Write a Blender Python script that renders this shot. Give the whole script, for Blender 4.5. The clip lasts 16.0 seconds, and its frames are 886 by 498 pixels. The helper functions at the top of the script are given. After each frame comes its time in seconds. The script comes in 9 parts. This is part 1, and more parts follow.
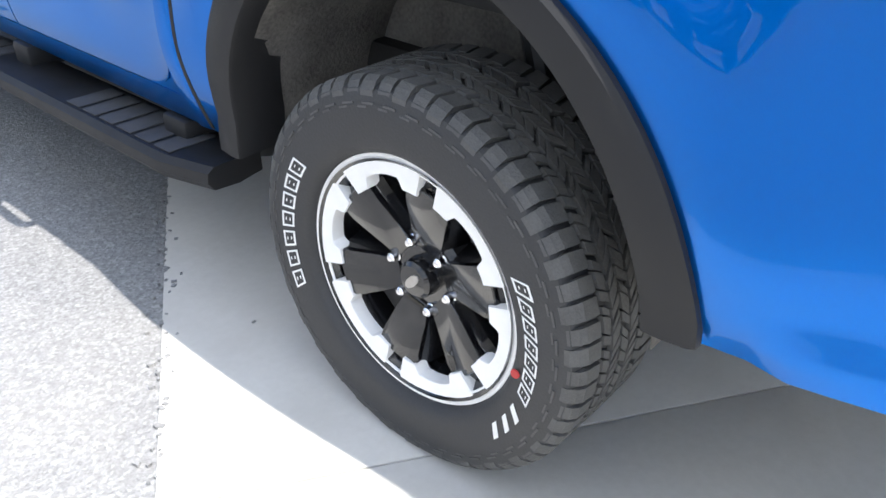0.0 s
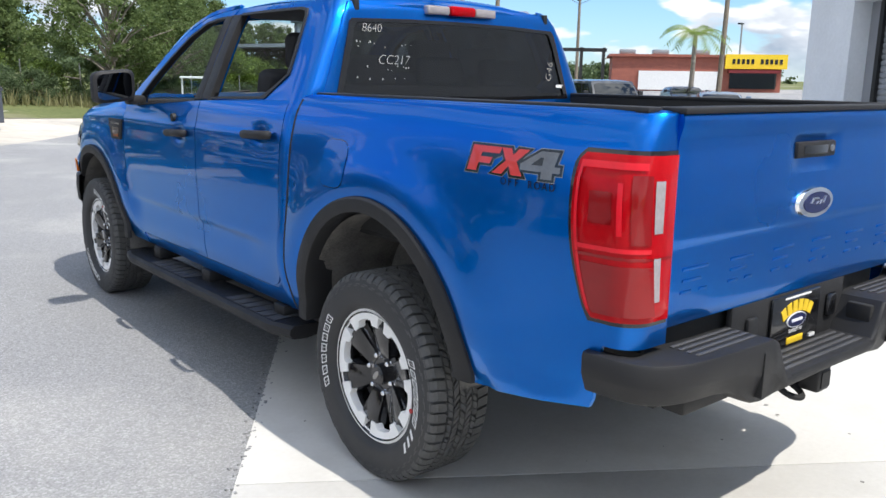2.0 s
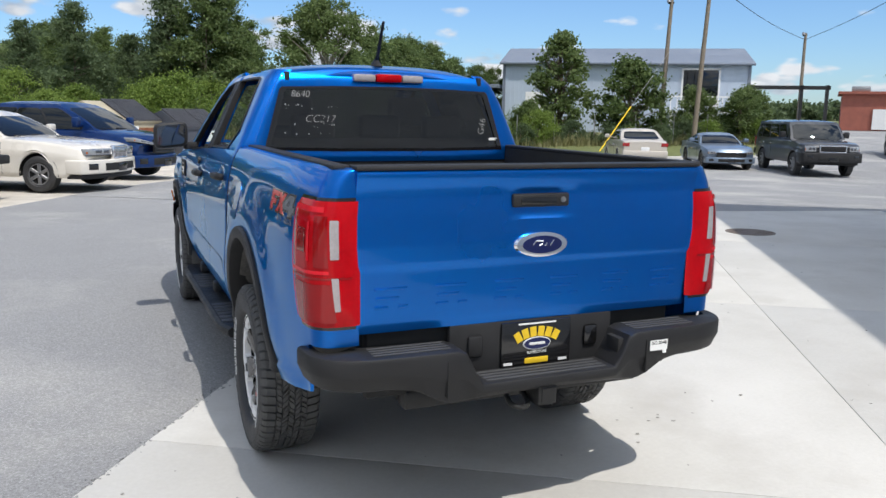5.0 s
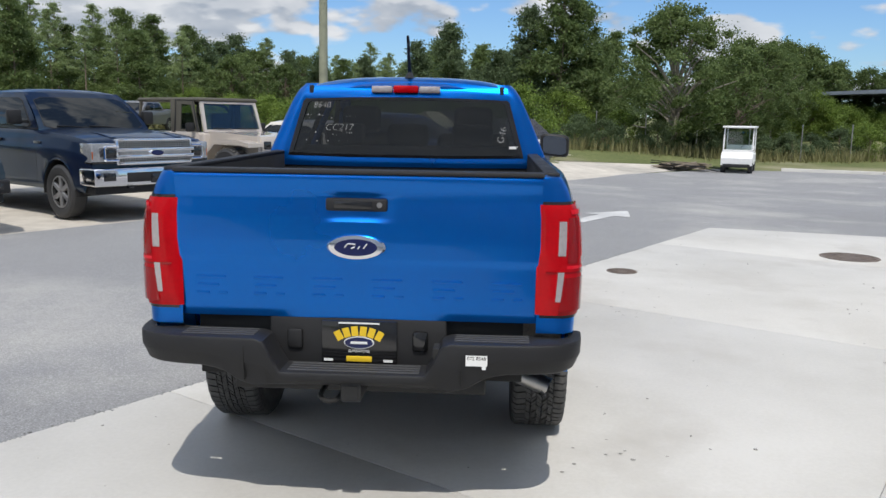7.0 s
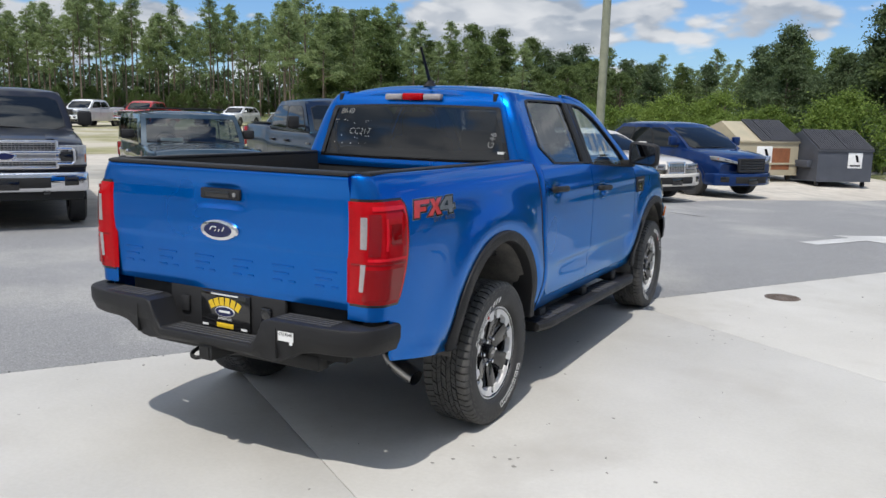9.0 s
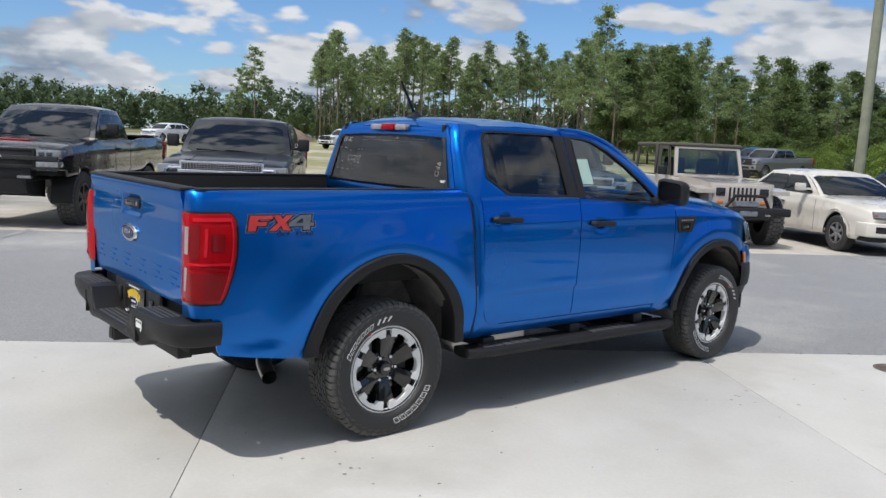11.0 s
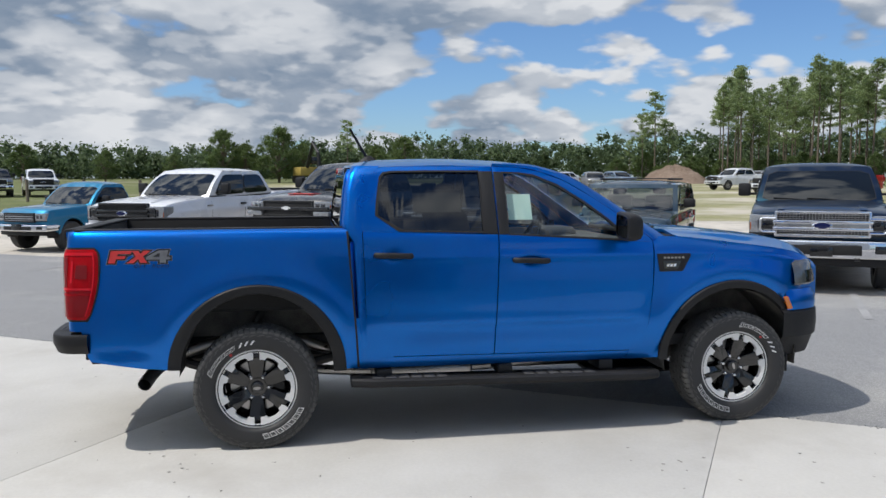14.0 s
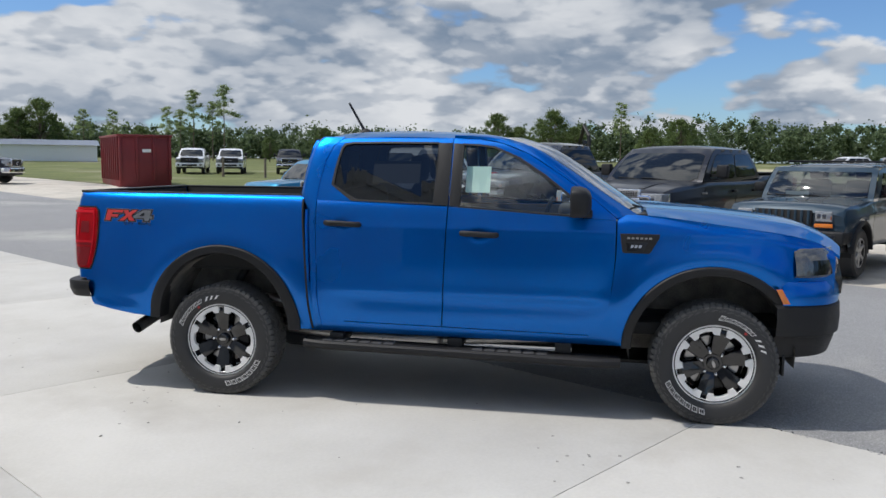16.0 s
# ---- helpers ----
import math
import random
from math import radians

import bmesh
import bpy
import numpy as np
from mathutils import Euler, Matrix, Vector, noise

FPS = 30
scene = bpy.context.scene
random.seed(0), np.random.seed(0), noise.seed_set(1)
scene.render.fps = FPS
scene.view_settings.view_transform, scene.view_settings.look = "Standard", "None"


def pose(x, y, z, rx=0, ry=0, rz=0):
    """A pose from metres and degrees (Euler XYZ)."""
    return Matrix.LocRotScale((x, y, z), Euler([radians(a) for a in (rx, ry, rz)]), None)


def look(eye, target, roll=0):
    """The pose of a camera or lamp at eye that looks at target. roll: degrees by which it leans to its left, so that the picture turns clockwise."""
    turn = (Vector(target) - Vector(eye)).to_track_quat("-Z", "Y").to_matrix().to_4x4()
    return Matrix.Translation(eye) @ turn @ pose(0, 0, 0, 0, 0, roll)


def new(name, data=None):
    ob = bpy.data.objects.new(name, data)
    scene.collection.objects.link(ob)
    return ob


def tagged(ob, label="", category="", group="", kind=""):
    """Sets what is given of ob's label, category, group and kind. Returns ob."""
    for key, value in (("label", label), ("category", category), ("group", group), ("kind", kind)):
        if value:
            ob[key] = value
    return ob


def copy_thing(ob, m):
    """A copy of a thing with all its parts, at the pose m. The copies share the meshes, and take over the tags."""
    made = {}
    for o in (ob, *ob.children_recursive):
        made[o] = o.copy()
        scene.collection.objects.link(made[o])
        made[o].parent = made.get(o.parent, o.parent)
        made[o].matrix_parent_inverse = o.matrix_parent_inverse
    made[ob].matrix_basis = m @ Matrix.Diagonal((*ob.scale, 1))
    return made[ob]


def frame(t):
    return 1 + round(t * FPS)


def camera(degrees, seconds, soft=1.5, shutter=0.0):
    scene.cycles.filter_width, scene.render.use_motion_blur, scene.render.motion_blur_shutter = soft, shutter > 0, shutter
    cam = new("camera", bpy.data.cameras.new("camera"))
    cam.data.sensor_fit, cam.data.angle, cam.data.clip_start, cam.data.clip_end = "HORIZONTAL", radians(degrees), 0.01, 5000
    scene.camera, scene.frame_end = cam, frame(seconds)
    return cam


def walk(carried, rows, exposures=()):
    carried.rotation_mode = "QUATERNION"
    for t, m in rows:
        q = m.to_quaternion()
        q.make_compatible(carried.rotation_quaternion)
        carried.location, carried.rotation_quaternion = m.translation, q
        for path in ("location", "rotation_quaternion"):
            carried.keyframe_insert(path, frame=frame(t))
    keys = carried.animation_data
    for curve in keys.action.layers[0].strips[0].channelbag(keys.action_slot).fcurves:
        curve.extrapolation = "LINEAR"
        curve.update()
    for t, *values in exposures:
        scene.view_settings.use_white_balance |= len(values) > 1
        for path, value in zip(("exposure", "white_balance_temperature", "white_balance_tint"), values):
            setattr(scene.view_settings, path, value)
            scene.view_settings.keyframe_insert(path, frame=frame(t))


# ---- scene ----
cam = camera(57.9, 16.0)
PATH = [
    (0, (-1.707, -0.829, 1.193), (-0.435, 0.291, 0.131), 0.7),
    (0.5, (-1.921, -1.191, 1.256), (-0.671, 0.099, 0.376), -0.9),
    (1, (-2.11, -1.564, 1.314), (-0.867, -0.168, 0.601), -0.2),
    (1.5, (-2.254, -1.95, 1.387), (-1.024, -0.473, 0.835), 0.6),
    (2, (-2.398, -2.281, 1.431), (-1.164, -0.763, 1.016), 0.9),
    (2.5, (-2.481, -2.527, 1.482), (-1.242, -1.0, 1.116), 0.9),
    (3, (-2.475, -2.778, 1.48), (-1.257, -1.233, 1.116), 0.5),
    (5.5, (-1.01, -3.777, 1.553), (-0.434, -1.891, 1.222), 1.3),
    (6, (-0.518, -3.923, 1.55), (-0.178, -1.98, 1.22), 1.4),
    (6.5, (-0.013, -4.024, 1.548), (0.097, -2.054, 1.225), 1.1),
    (7, (0.512, -4.073, 1.572), (0.39, -2.103, 1.247), 0.8),
    (7.5, (1.043, -4.102, 1.579), (0.708, -2.157, 1.257), 0.4),
    (8, (1.541, -4.016, 1.564), (1.013, -2.115, 1.239), 0.4),
    (8.5, (2.047, -3.919, 1.576), (1.315, -2.085, 1.257), 0.8),
    (9, (2.551, -3.756, 1.59), (1.617, -2.016, 1.271), 1.3),
    (11.5, (4.729, -2.151, 1.647), (3.093, -1.025, 1.408), 2.5),
    (12, (5.07, -1.716, 1.673), (3.333, -0.75, 1.447), 2.1),
    (12.5, (5.352, -1.257, 1.689), (3.533, -0.455, 1.466), 1.8),
    (13, (5.569, -0.76, 1.666), (3.681, -0.127, 1.484), 1.0),
    (13.5, (5.752, -0.27, 1.694), (3.826, 0.237, 1.522), 0.3),
    (14, (5.862, 0.271, 1.668), (3.902, 0.625, 1.495), -0.1),
    (14.5, (5.963, 0.769, 1.664), (3.979, 0.948, 1.483), -0.4),
    (15, (5.988, 1.303, 1.695), (3.999, 1.309, 1.486), -0.1),
    (15.5, (5.94, 1.858, 1.652), (3.959, 1.694, 1.434), 0.4),
    (16, (5.89, 2.395, 1.596), (3.93, 2.056, 1.38), 0.6),
]
walk(cam, [(t, look(e, a, r)) for t, e, a, r in PATH],
     [(0.0, 1.22), (0.5, 1.14), (1.0, 0.98), (1.5, 0.70), (2.0, 0.48), (3.2, 0.34), (5.3, 0.04), (7.0, -0.10), (9.0, -0.13), (12.0, -0.15), (16.0, -0.20)])

# ---- world, sun, exposure ----
SUN_FROM = Vector((0.10, -0.56, 1.0)).normalized()
world = bpy.data.worlds.new("sky")
scene.world = world
world.use_nodes = True
wt = world.node_tree
wn, wl = wt.nodes, wt.links
sky = wn.new("ShaderNodeTexSky")
sky.sky_type = "NISHITA"
sky.sun_disc = False
sky.sun_elevation = math.asin(SUN_FROM.z)
sky.sun_rotation = math.atan2(SUN_FROM.x, SUN_FROM.y)
sky.air_density, sky.dust_density, sky.ozone_density = 1.0, 0.4, 2.2


def wmath(op, a, b=None, c=None):
    n = wn.new("ShaderNodeMath")
    n.operation = op
    for i, v in enumerate((a, b, c)):
        if v is None:
            continue
        if isinstance(v, (int, float)):
            n.inputs[i].default_value = v
        else:
            wl.new(v, n.inputs[i])
    return n.outputs[0]


def wnoise(vec, scale, detail, rough, dist=0.0):
    n = wn.new("ShaderNodeTexNoise")
    n.inputs["Scale"].default_value = scale
    n.inputs["Detail"].default_value = detail
    n.inputs["Roughness"].default_value = rough
    n.inputs["Distortion"].default_value = dist
    wl.new(vec, n.inputs["Vector"])
    return n.outputs[0]


def wramp(v, a, b):
    n = wn.new("ShaderNodeMapRange")
    n.interpolation_type = "SMOOTHSTEP"
    n.inputs[1].default_value, n.inputs[2].default_value = a, b
    wl.new(v, n.inputs[0])
    return n.outputs[0]


# fair-weather cumulus: billowing clumps over the whole dome, bright on their sunward tops, grey underneath
coord = wn.new("ShaderNodeTexCoord")
sep = wn.new("ShaderNodeSeparateXYZ")
wl.new(coord.outputs["Generated"], sep.inputs[0])
up = wmath("ADD", wmath("MAXIMUM", sep.outputs[2], 0.0), 0.42)


def dome(shift):
    """The dome laid out so that clouds crowd and flatten towards the horizon."""
    c = wn.new("ShaderNodeCombineXYZ")
    wl.new(wmath("DIVIDE", sep.outputs[0], up), c.inputs[0])
    wl.new(wmath("DIVIDE", sep.outputs[1], up), c.inputs[1])
    wl.new(wmath("MULTIPLY_ADD", sep.outputs[2], 2.6, shift), c.inputs[2])
    return c.outputs[0]


def billow(shift):
    p = dome(shift)
    v = wn.new("ShaderNodeTexVoronoi")
    v.feature = "SMOOTH_F1"
    v.inputs["Scale"].default_value = 5.4
    v.inputs["Detail"].default_value = 2.5
    v.inputs["Roughness"].default_value = 0.48
    v.inputs["Smoothness"].default_value = 0.35
    wl.new(p, v.inputs["Vector"])
    puff = wmath("MULTIPLY_ADD", v.outputs["Distance"], -0.26, 0.11)
    return wmath("ADD", wnoise(p, 2.0, 8.0, 0.50, 0.15), puff)


here, over, near = billow(3.7), billow(3.86), billow(3.735)
far_west = wmath("MAXIMUM", wmath("MULTIPLY", sep.outputs[0], -1.0), 0.0)
far_east = wmath("MAXIMUM", sep.outputs[0], 0.0)
far_north = wmath("POWER", wmath("MAXIMUM", sep.outputs[1], 0.0), 3.0)
cover = wramp(wmath("MULTIPLY_ADD", wmath("MULTIPLY_ADD", far_north, -0.105, wmath("MULTIPLY", far_east, -0.045)), 1.0, wmath("MULTIPLY_ADD", far_west, 0.085, here)), 0.318, 0.385)
lit = wramp(wmath("SUBTRACT", here, over), -0.12, 0.12)
relief = wramp(wmath("SUBTRACT", here, near), -0.034, 0.034)
fleece = wramp(wnoise(dome(5.3), 5.5, 6.0, 0.55, 0.3), 0.36, 0.64)
mass = wramp(wnoise(dome(9.1), 1.3, 3.0, 0.5), 0.36, 0.66)
thick = wramp(here, 0.36, 0.66)
lum = wmath("ADD", wmath("MULTIPLY_ADD", lit, 0.40, wmath("MULTIPLY_ADD", relief, 0.36, wmath("MULTIPLY_ADD", fleece, 0.20, 0.04))), wmath("MULTIPLY_ADD", mass, 0.30, wmath("MULTIPLY_ADD", thick, -0.20, wmath("MULTIPLY", far_west, -0.12))))
cloud = wn.new("ShaderNodeMix")
cloud.data_type = "RGBA"
cloud.inputs[6].default_value = (1.9, 2.5, 3.4, 1)
cloud.inputs[7].default_value = (6.5, 6.7, 7.0, 1)
wl.new(lum, cloud.inputs[0])
clear = wn.new("ShaderNodeMix")
clear.data_type = "RGBA"
clear.blend_type = "MULTIPLY"
clear.inputs[0].default_value = 1.0
clear.inputs[7].default_value = (0.64, 0.84, 1.10, 1)
wl.new(sky.outputs[0], clear.inputs[6])
mixed = wn.new("ShaderNodeMix")
mixed.data_type = "RGBA"
wl.new(wmath("MULTIPLY", cover, wramp(sep.outputs[2], -0.03, 0.05)), mixed.inputs[0])
wl.new(clear.outputs[2], mixed.inputs[6])
toward = wn.new("ShaderNodeVectorMath")
toward.operation = "DOT_PRODUCT"
wl.new(coord.outputs["Generated"], toward.inputs[0])
toward.inputs[1].default_value = SUN_FROM
glow = wn.new("ShaderNodeVectorMath")
glow.operation = "SCALE"
wl.new(cloud.outputs[2], glow.inputs[0])
wl.new(wmath("MULTIPLY_ADD", wramp(toward.outputs["Value"], 0.45, 1.0), 1.6, 1.0), glow.inputs["Scale"])
wl.new(glow.outputs[0], mixed.inputs[7])
wl.new(mixed.outputs[2], wn["Background"].inputs[0])
wn["Background"].inputs[1].default_value = 0.125

sun = new("sun", bpy.data.lights.new("sun", "SUN"))
sun.data.energy, sun.data.angle, sun.data.color = 3.5, 0.0093, (1.0, 0.955, 0.895)
sun.matrix_world = look(SUN_FROM * 50, (0, 0, 0))

# ---- materials ----
def mat(name, col, rough=0.5, metal=0.0, var=0.12, scale=4.0, fine=60.0, bump=0.0, coat=0.0, spec=0.5, rvar=0.08, tint=None, piece=0.0):
    """A surface with colour variation at two scales, and relief."""
    m = bpy.data.materials.new(name)
    m.use_nodes = True
    nt = m.node_tree
    b = nt.nodes["Principled BSDF"]
    tc = nt.nodes.new("ShaderNodeTexCoord")
    outs = []
    for s, d in ((scale, 4.0), (fine, 3.0)):
        n = nt.nodes.new("ShaderNodeTexNoise")
        n.inputs["Scale"].default_value, n.inputs["Detail"].default_value = s, d
        nt.links.new(tc.outputs["Object"], n.inputs["Vector"])
        outs.append(n.outputs[0])
    add = nt.nodes.new("ShaderNodeMath")
    add.operation = "MULTIPLY_ADD"
    nt.links.new(outs[1], add.inputs[0])
    add.inputs[1].default_value = 0.5
    nt.links.new(outs[0], add.inputs[2])
    last = add.outputs[0]
    if piece:
        oi = nt.nodes.new("ShaderNodeObjectInfo")
        p = nt.nodes.new("ShaderNodeMath")
        p.operation = "MULTIPLY_ADD"
        nt.links.new(oi.outputs["Random"], p.inputs[0])
        p.inputs[1].default_value = piece
        nt.links.new(last, p.inputs[2])
        last = p.outputs[0]
    rng = nt.nodes.new("ShaderNodeMapRange")
    rng.inputs[1].default_value, rng.inputs[2].default_value = 0.45, 1.05 + piece
    nt.links.new(last, rng.inputs[0])
    mix = nt.nodes.new("ShaderNodeMix")
    mix.data_type = "RGBA"
    tint = tint or col
    mix.inputs[6].default_value = (*[min(1, c * (1 - var)) for c in col], 1)
    mix.inputs[7].default_value = (*[min(1, c * (1 + var)) for c in tint], 1)
    nt.links.new(rng.outputs[0], mix.inputs[0])
    nt.links.new(mix.outputs[2], b.inputs["Base Color"])
    rr = nt.nodes.new("ShaderNodeMapRange")
    rr.inputs[1].default_value, rr.inputs[2].default_value = 0.3, 0.7
    rr.inputs[3].default_value, rr.inputs[4].default_value = max(0, rough - rvar), min(1, rough + rvar)
    nt.links.new(outs[0], rr.inputs[0])
    nt.links.new(rr.outputs[0], b.inputs["Roughness"])
    b.inputs["Metallic"].default_value = metal
    b.inputs["Specular IOR Level"].default_value = spec
    b.inputs["Coat Weight"].default_value = coat
    b.inputs["Coat Roughness"].default_value = 0.03
    if bump:
        bp = nt.nodes.new("ShaderNodeBump")
        bp.inputs["Strength"].default_value = bump
        bp.inputs["Distance"].default_value = 0.01
        nt.links.new(outs[1], bp.inputs["Height"])
        nt.links.new(bp.outputs[0], b.inputs["Normal"])
    return m


def paint(name, col, metal=0.55, rough=0.32):
    m = mat(name, col, rough, metal, 0.05, 2.0, 900.0, 0.0, 1.0, 0.25, 0.02)
    b = m.node_tree.nodes["Principled BSDF"]
    b.inputs["Coat IOR"].default_value = 1.38
    b.inputs["Specular Tint"].default_value = (0.05, 0.78, 1.0, 1) if col[2] > 4 * col[0] else (1, 1, 1, 1)
    return m


def glass(name, col, trans=1.0, rough=0.0):
    m = bpy.data.materials.new(name)
    m.use_nodes = True
    nt = m.node_tree
    out = nt.nodes["Material Output"]
    nt.nodes.remove(nt.nodes["Principled BSDF"])
    tr = nt.nodes.new("ShaderNodeBsdfTransparent")
    tr.inputs[0].default_value = (*col, 1)
    gl = nt.nodes.new("ShaderNodeBsdfGlossy")
    gl.inputs[0].default_value = (1, 1, 1, 1)
    gl.inputs["Roughness"].default_value = rough
    lw = nt.nodes.new("ShaderNodeLayerWeight")
    lw.inputs[0].default_value = 0.5
    p5 = nt.nodes.new("ShaderNodeMath")
    p5.operation = "POWER"
    nt.links.new(lw.outputs["Facing"], p5.inputs[0])
    p5.inputs[1].default_value = 4.0
    fr = nt.nodes.new("ShaderNodeMath")
    fr.operation = "MULTIPLY_ADD"
    nt.links.new(p5.outputs[0], fr.inputs[0])
    fr.inputs[1].default_value, fr.inputs[2].default_value = 0.9, 0.065
    mx = nt.nodes.new("ShaderNodeMixShader")
    nt.links.new(fr.outputs[0], mx.inputs[0])
    nt.links.new(tr.outputs[0], mx.inputs[1])
    nt.links.new(gl.outputs[0], mx.inputs[2])
    nt.links.new(mx.outputs[0], out.inputs[0])
    return m


BLUE = paint("blue_paint", (0.0003, 0.136, 0.55), 0.90, 0.29)
for socket, value in (("Coat Weight", 0.8), ("Coat IOR", 1.36), ("Coat Roughness", 0.012), ("Specular IOR Level", 0.1)):
    BLUE.node_tree.nodes["Principled BSDF"].inputs[socket].default_value = value
BLACK_PLASTIC = mat("black_plastic", (0.020, 0.020, 0.021), 0.55, 0, 0.15, 6, 700, 0.12, 0, 0.3)
GREY_PLASTIC = mat("grey_plastic", (0.019, 0.019, 0.020), 0.52, 0, 0.12, 6, 700, 0.12, 0, 0.28)
PAD_PLASTIC = mat("pad_plastic", (0.06, 0.06, 0.062), 0.6, 0, 0.15, 6, 500, 0.2)
GLOSS_BLACK = mat("gloss_black", (0.008, 0.008, 0.009), 0.14, 0, 0.1, 5, 90, 0, 0.6)
RUBBER = mat("rubber", (0.031, 0.031, 0.032), 0.60, 0, 0.22, 9, 220, 0.12)
TREAD = mat("tread_rubber", (0.080, 0.079, 0.076), 0.75, 0, 0.3, 14, 260, 0.2)
MACHINED = mat("machined_alloy", (0.84, 0.83, 0.81), 0.38, 0.0, 0.06, 20, 400)
CHROME = mat("chrome", (0.8, 0.8, 0.82), 0.06, 1.0, 0.02, 4, 40, 0, 0, 0.5, 0.02)
# mirror metal darkened in place of the dark surroundings it would reflect
MIRROR = mat("darkened_mirror", (0.20, 0.21, 0.23), 0.03, 1.0, 0.02, 4, 40, 0, 0, 0.5, 0.01)
STEEL = mat("steel", (0.42, 0.41, 0.40), 0.34, 1.0, 0.2, 12, 90)
DARK_METAL = mat("dark_metal", (0.02, 0.02, 0.02), 0.5, 0.3, 0.3, 9, 80, 0.1)
UNDER = mat("underside", (0.012, 0.012, 0.012), 0.8, 0, 0.3, 7, 60, 0.1)
LINER = mat("wheel_liner", (0.10, 0.097, 0.09), 0.85, 0, 0.4, 9, 120, 0.25, tint=(0.16, 0.15, 0.135))
LAMP_RED = mat("red_lens", (0.42, 0.002, 0.006), 0.10, 0, 0.16, 14, 60, 0, 0.25, 0.10)
LAMP_BRIGHT = mat("bright_red_lens", (0.68, 0.010, 0.022), 0.2, 0, 0.1, 9, 60, 0, 0.4, 0.2)
LAMP_DARKRED = mat("dark_red_lens", (0.235, 0.0012, 0.0024), 0.1, 0, 0.1, 3, 30, 0, 0.6, 0.3)
LAMP_CLEAR = mat("clear_lens", (0.42, 0.38, 0.38), 0.12, 0.3, 0.15, 60, 200, 0.15, 1.0)
AMBER = mat("amber_lens", (0.75, 0.2, 0.02), 0.2, 0, 0.08, 10, 100, 0, 0.8)
WHITE_PAINT = mat("white_letters", (0.78, 0.78, 0.76), 0.6, 0, 0.08, 20, 200)
CHALK = mat("chalk_marks", (0.50, 0.50, 0.49), 0.8, 0, 0.2, 30, 200)
WHITE = mat("white_plastic", (0.75, 0.75, 0.74), 0.4, 0, 0.08, 8, 90)
RED_DECAL = mat("red_decal", (0.60, 0.035, 0.03), 0.4, 0, 0.06, 8, 90, 0, 0.6)
GREY_DECAL = mat("grey_decal", (0.14, 0.145, 0.155), 0.4, 0, 0.25, 14, 120, 0, 0.6)
NAVY = mat("navy_enamel", (0.008, 0.013, 0.07), 0.2, 0.0, 0.08, 9, 90, 0, 0.3, 0.3)
DARK_LENS = mat("smoked_lens", (0.11, 0.115, 0.12), 0.08, 0.2, 0.3, 30, 120, 0, 0.8)
# darker copy of the paper, its dimness behind the glass put into the colour
DIM_PAPER = mat("dim_paper", (0.22, 0.22, 0.22), 0.7)
YELLOW = mat("yellow_print", (0.75, 0.5, 0.02), 0.5, 0, 0.08, 9, 90)
PAPER_GREEN = mat("pale_green_paper", (0.55, 0.72, 0.66), 0.7, 0, 0.05, 6, 80)
PAPER = mat("paper", (0.78, 0.78, 0.76), 0.7, 0, 0.05, 6, 80)
SEAT = mat("dark_cloth", (0.028, 0.028, 0.03), 0.9, 0, 0.15, 9, 300, 0.15)
TRIM_GREY = mat("interior_grey", (0.055, 0.055, 0.058), 0.8, 0, 0.12, 7, 200, 0.1)
REDMARK = mat("red_mark", (0.45, 0.03, 0.03), 0.6, 0, 0.15, 30, 200)
G_CLEAR = glass("clear_glass", (0.80, 0.88, 0.86))
G_TINT = glass("tinted_glass", (0.10, 0.115, 0.12))
G_DARK = glass("dark_glass", (0.09, 0.095, 0.10))

# ---- building tools ----
def finish(bm, name, material, angle=35.0, smooth=True):
    bmesh.ops.remove_doubles(bm, verts=bm.verts, dist=0.00005)
    bm.normal_update()
    if smooth:
        lim = radians(angle)
        for f in bm.faces:
            f.smooth = True
        for e in bm.edges:
            if len(e.link_faces) == 2 and e.calc_face_angle(0) > lim:
                e.smooth = False
    me = bpy.data.meshes.new(name)
    bm.to_mesh(me)
    bm.free()
    me.materials.append(material)
    return me


def part(name, bm, material, parent, label="", angle=35.0, smooth=True):
    ob = new(name, finish(bm, name, material, angle, smooth))
    ob.parent = parent
    if label:
        tagged(ob, label)
    return ob


def thing(name, label, category, at=None, group="", kind=""):
    e = new(name)
    e.empty_display_size = 0.2
    if at is not None:
        e.matrix_world = at
    return tagged(e, label, category, group, kind)


def solo(name, bm, material, label, category="", group="", kind="", at=None, angle=35.0, smooth=True):
    ob = new(name, finish(bm, name, material, angle, smooth))
    if at is not None:
        ob.matrix_world = at
    return tagged(ob, label, category, group, kind)


def sheet_mesh(rows, bm=None, close=False):
    """A skin over rows of points, all of one length."""
    bm = bm or bmesh.new()
    vs = [[bm.verts.new(p) for p in r] for r in rows]
    for a, b in zip(vs, vs[1:]):
        n = len(a)
        for i in range(n if close else n - 1):
            j = (i + 1) % n
            try:
                bm.faces.new((a[i], a[j], b[j], b[i]))
            except ValueError:
                pass
    return bm


def rim_in(bm, off):
    """Turns the open edges of a skin inwards by the vector off."""
    bm.edges.ensure_lookup_table()
    open_edges = [e for e in bm.edges if e.is_boundary]
    got = bmesh.ops.extrude_edge_only(bm, edges=open_edges)
    for v in (g for g in got["geom"] if isinstance(g, bmesh.types.BMVert)):
        v.co += Vector(off)
    return bm


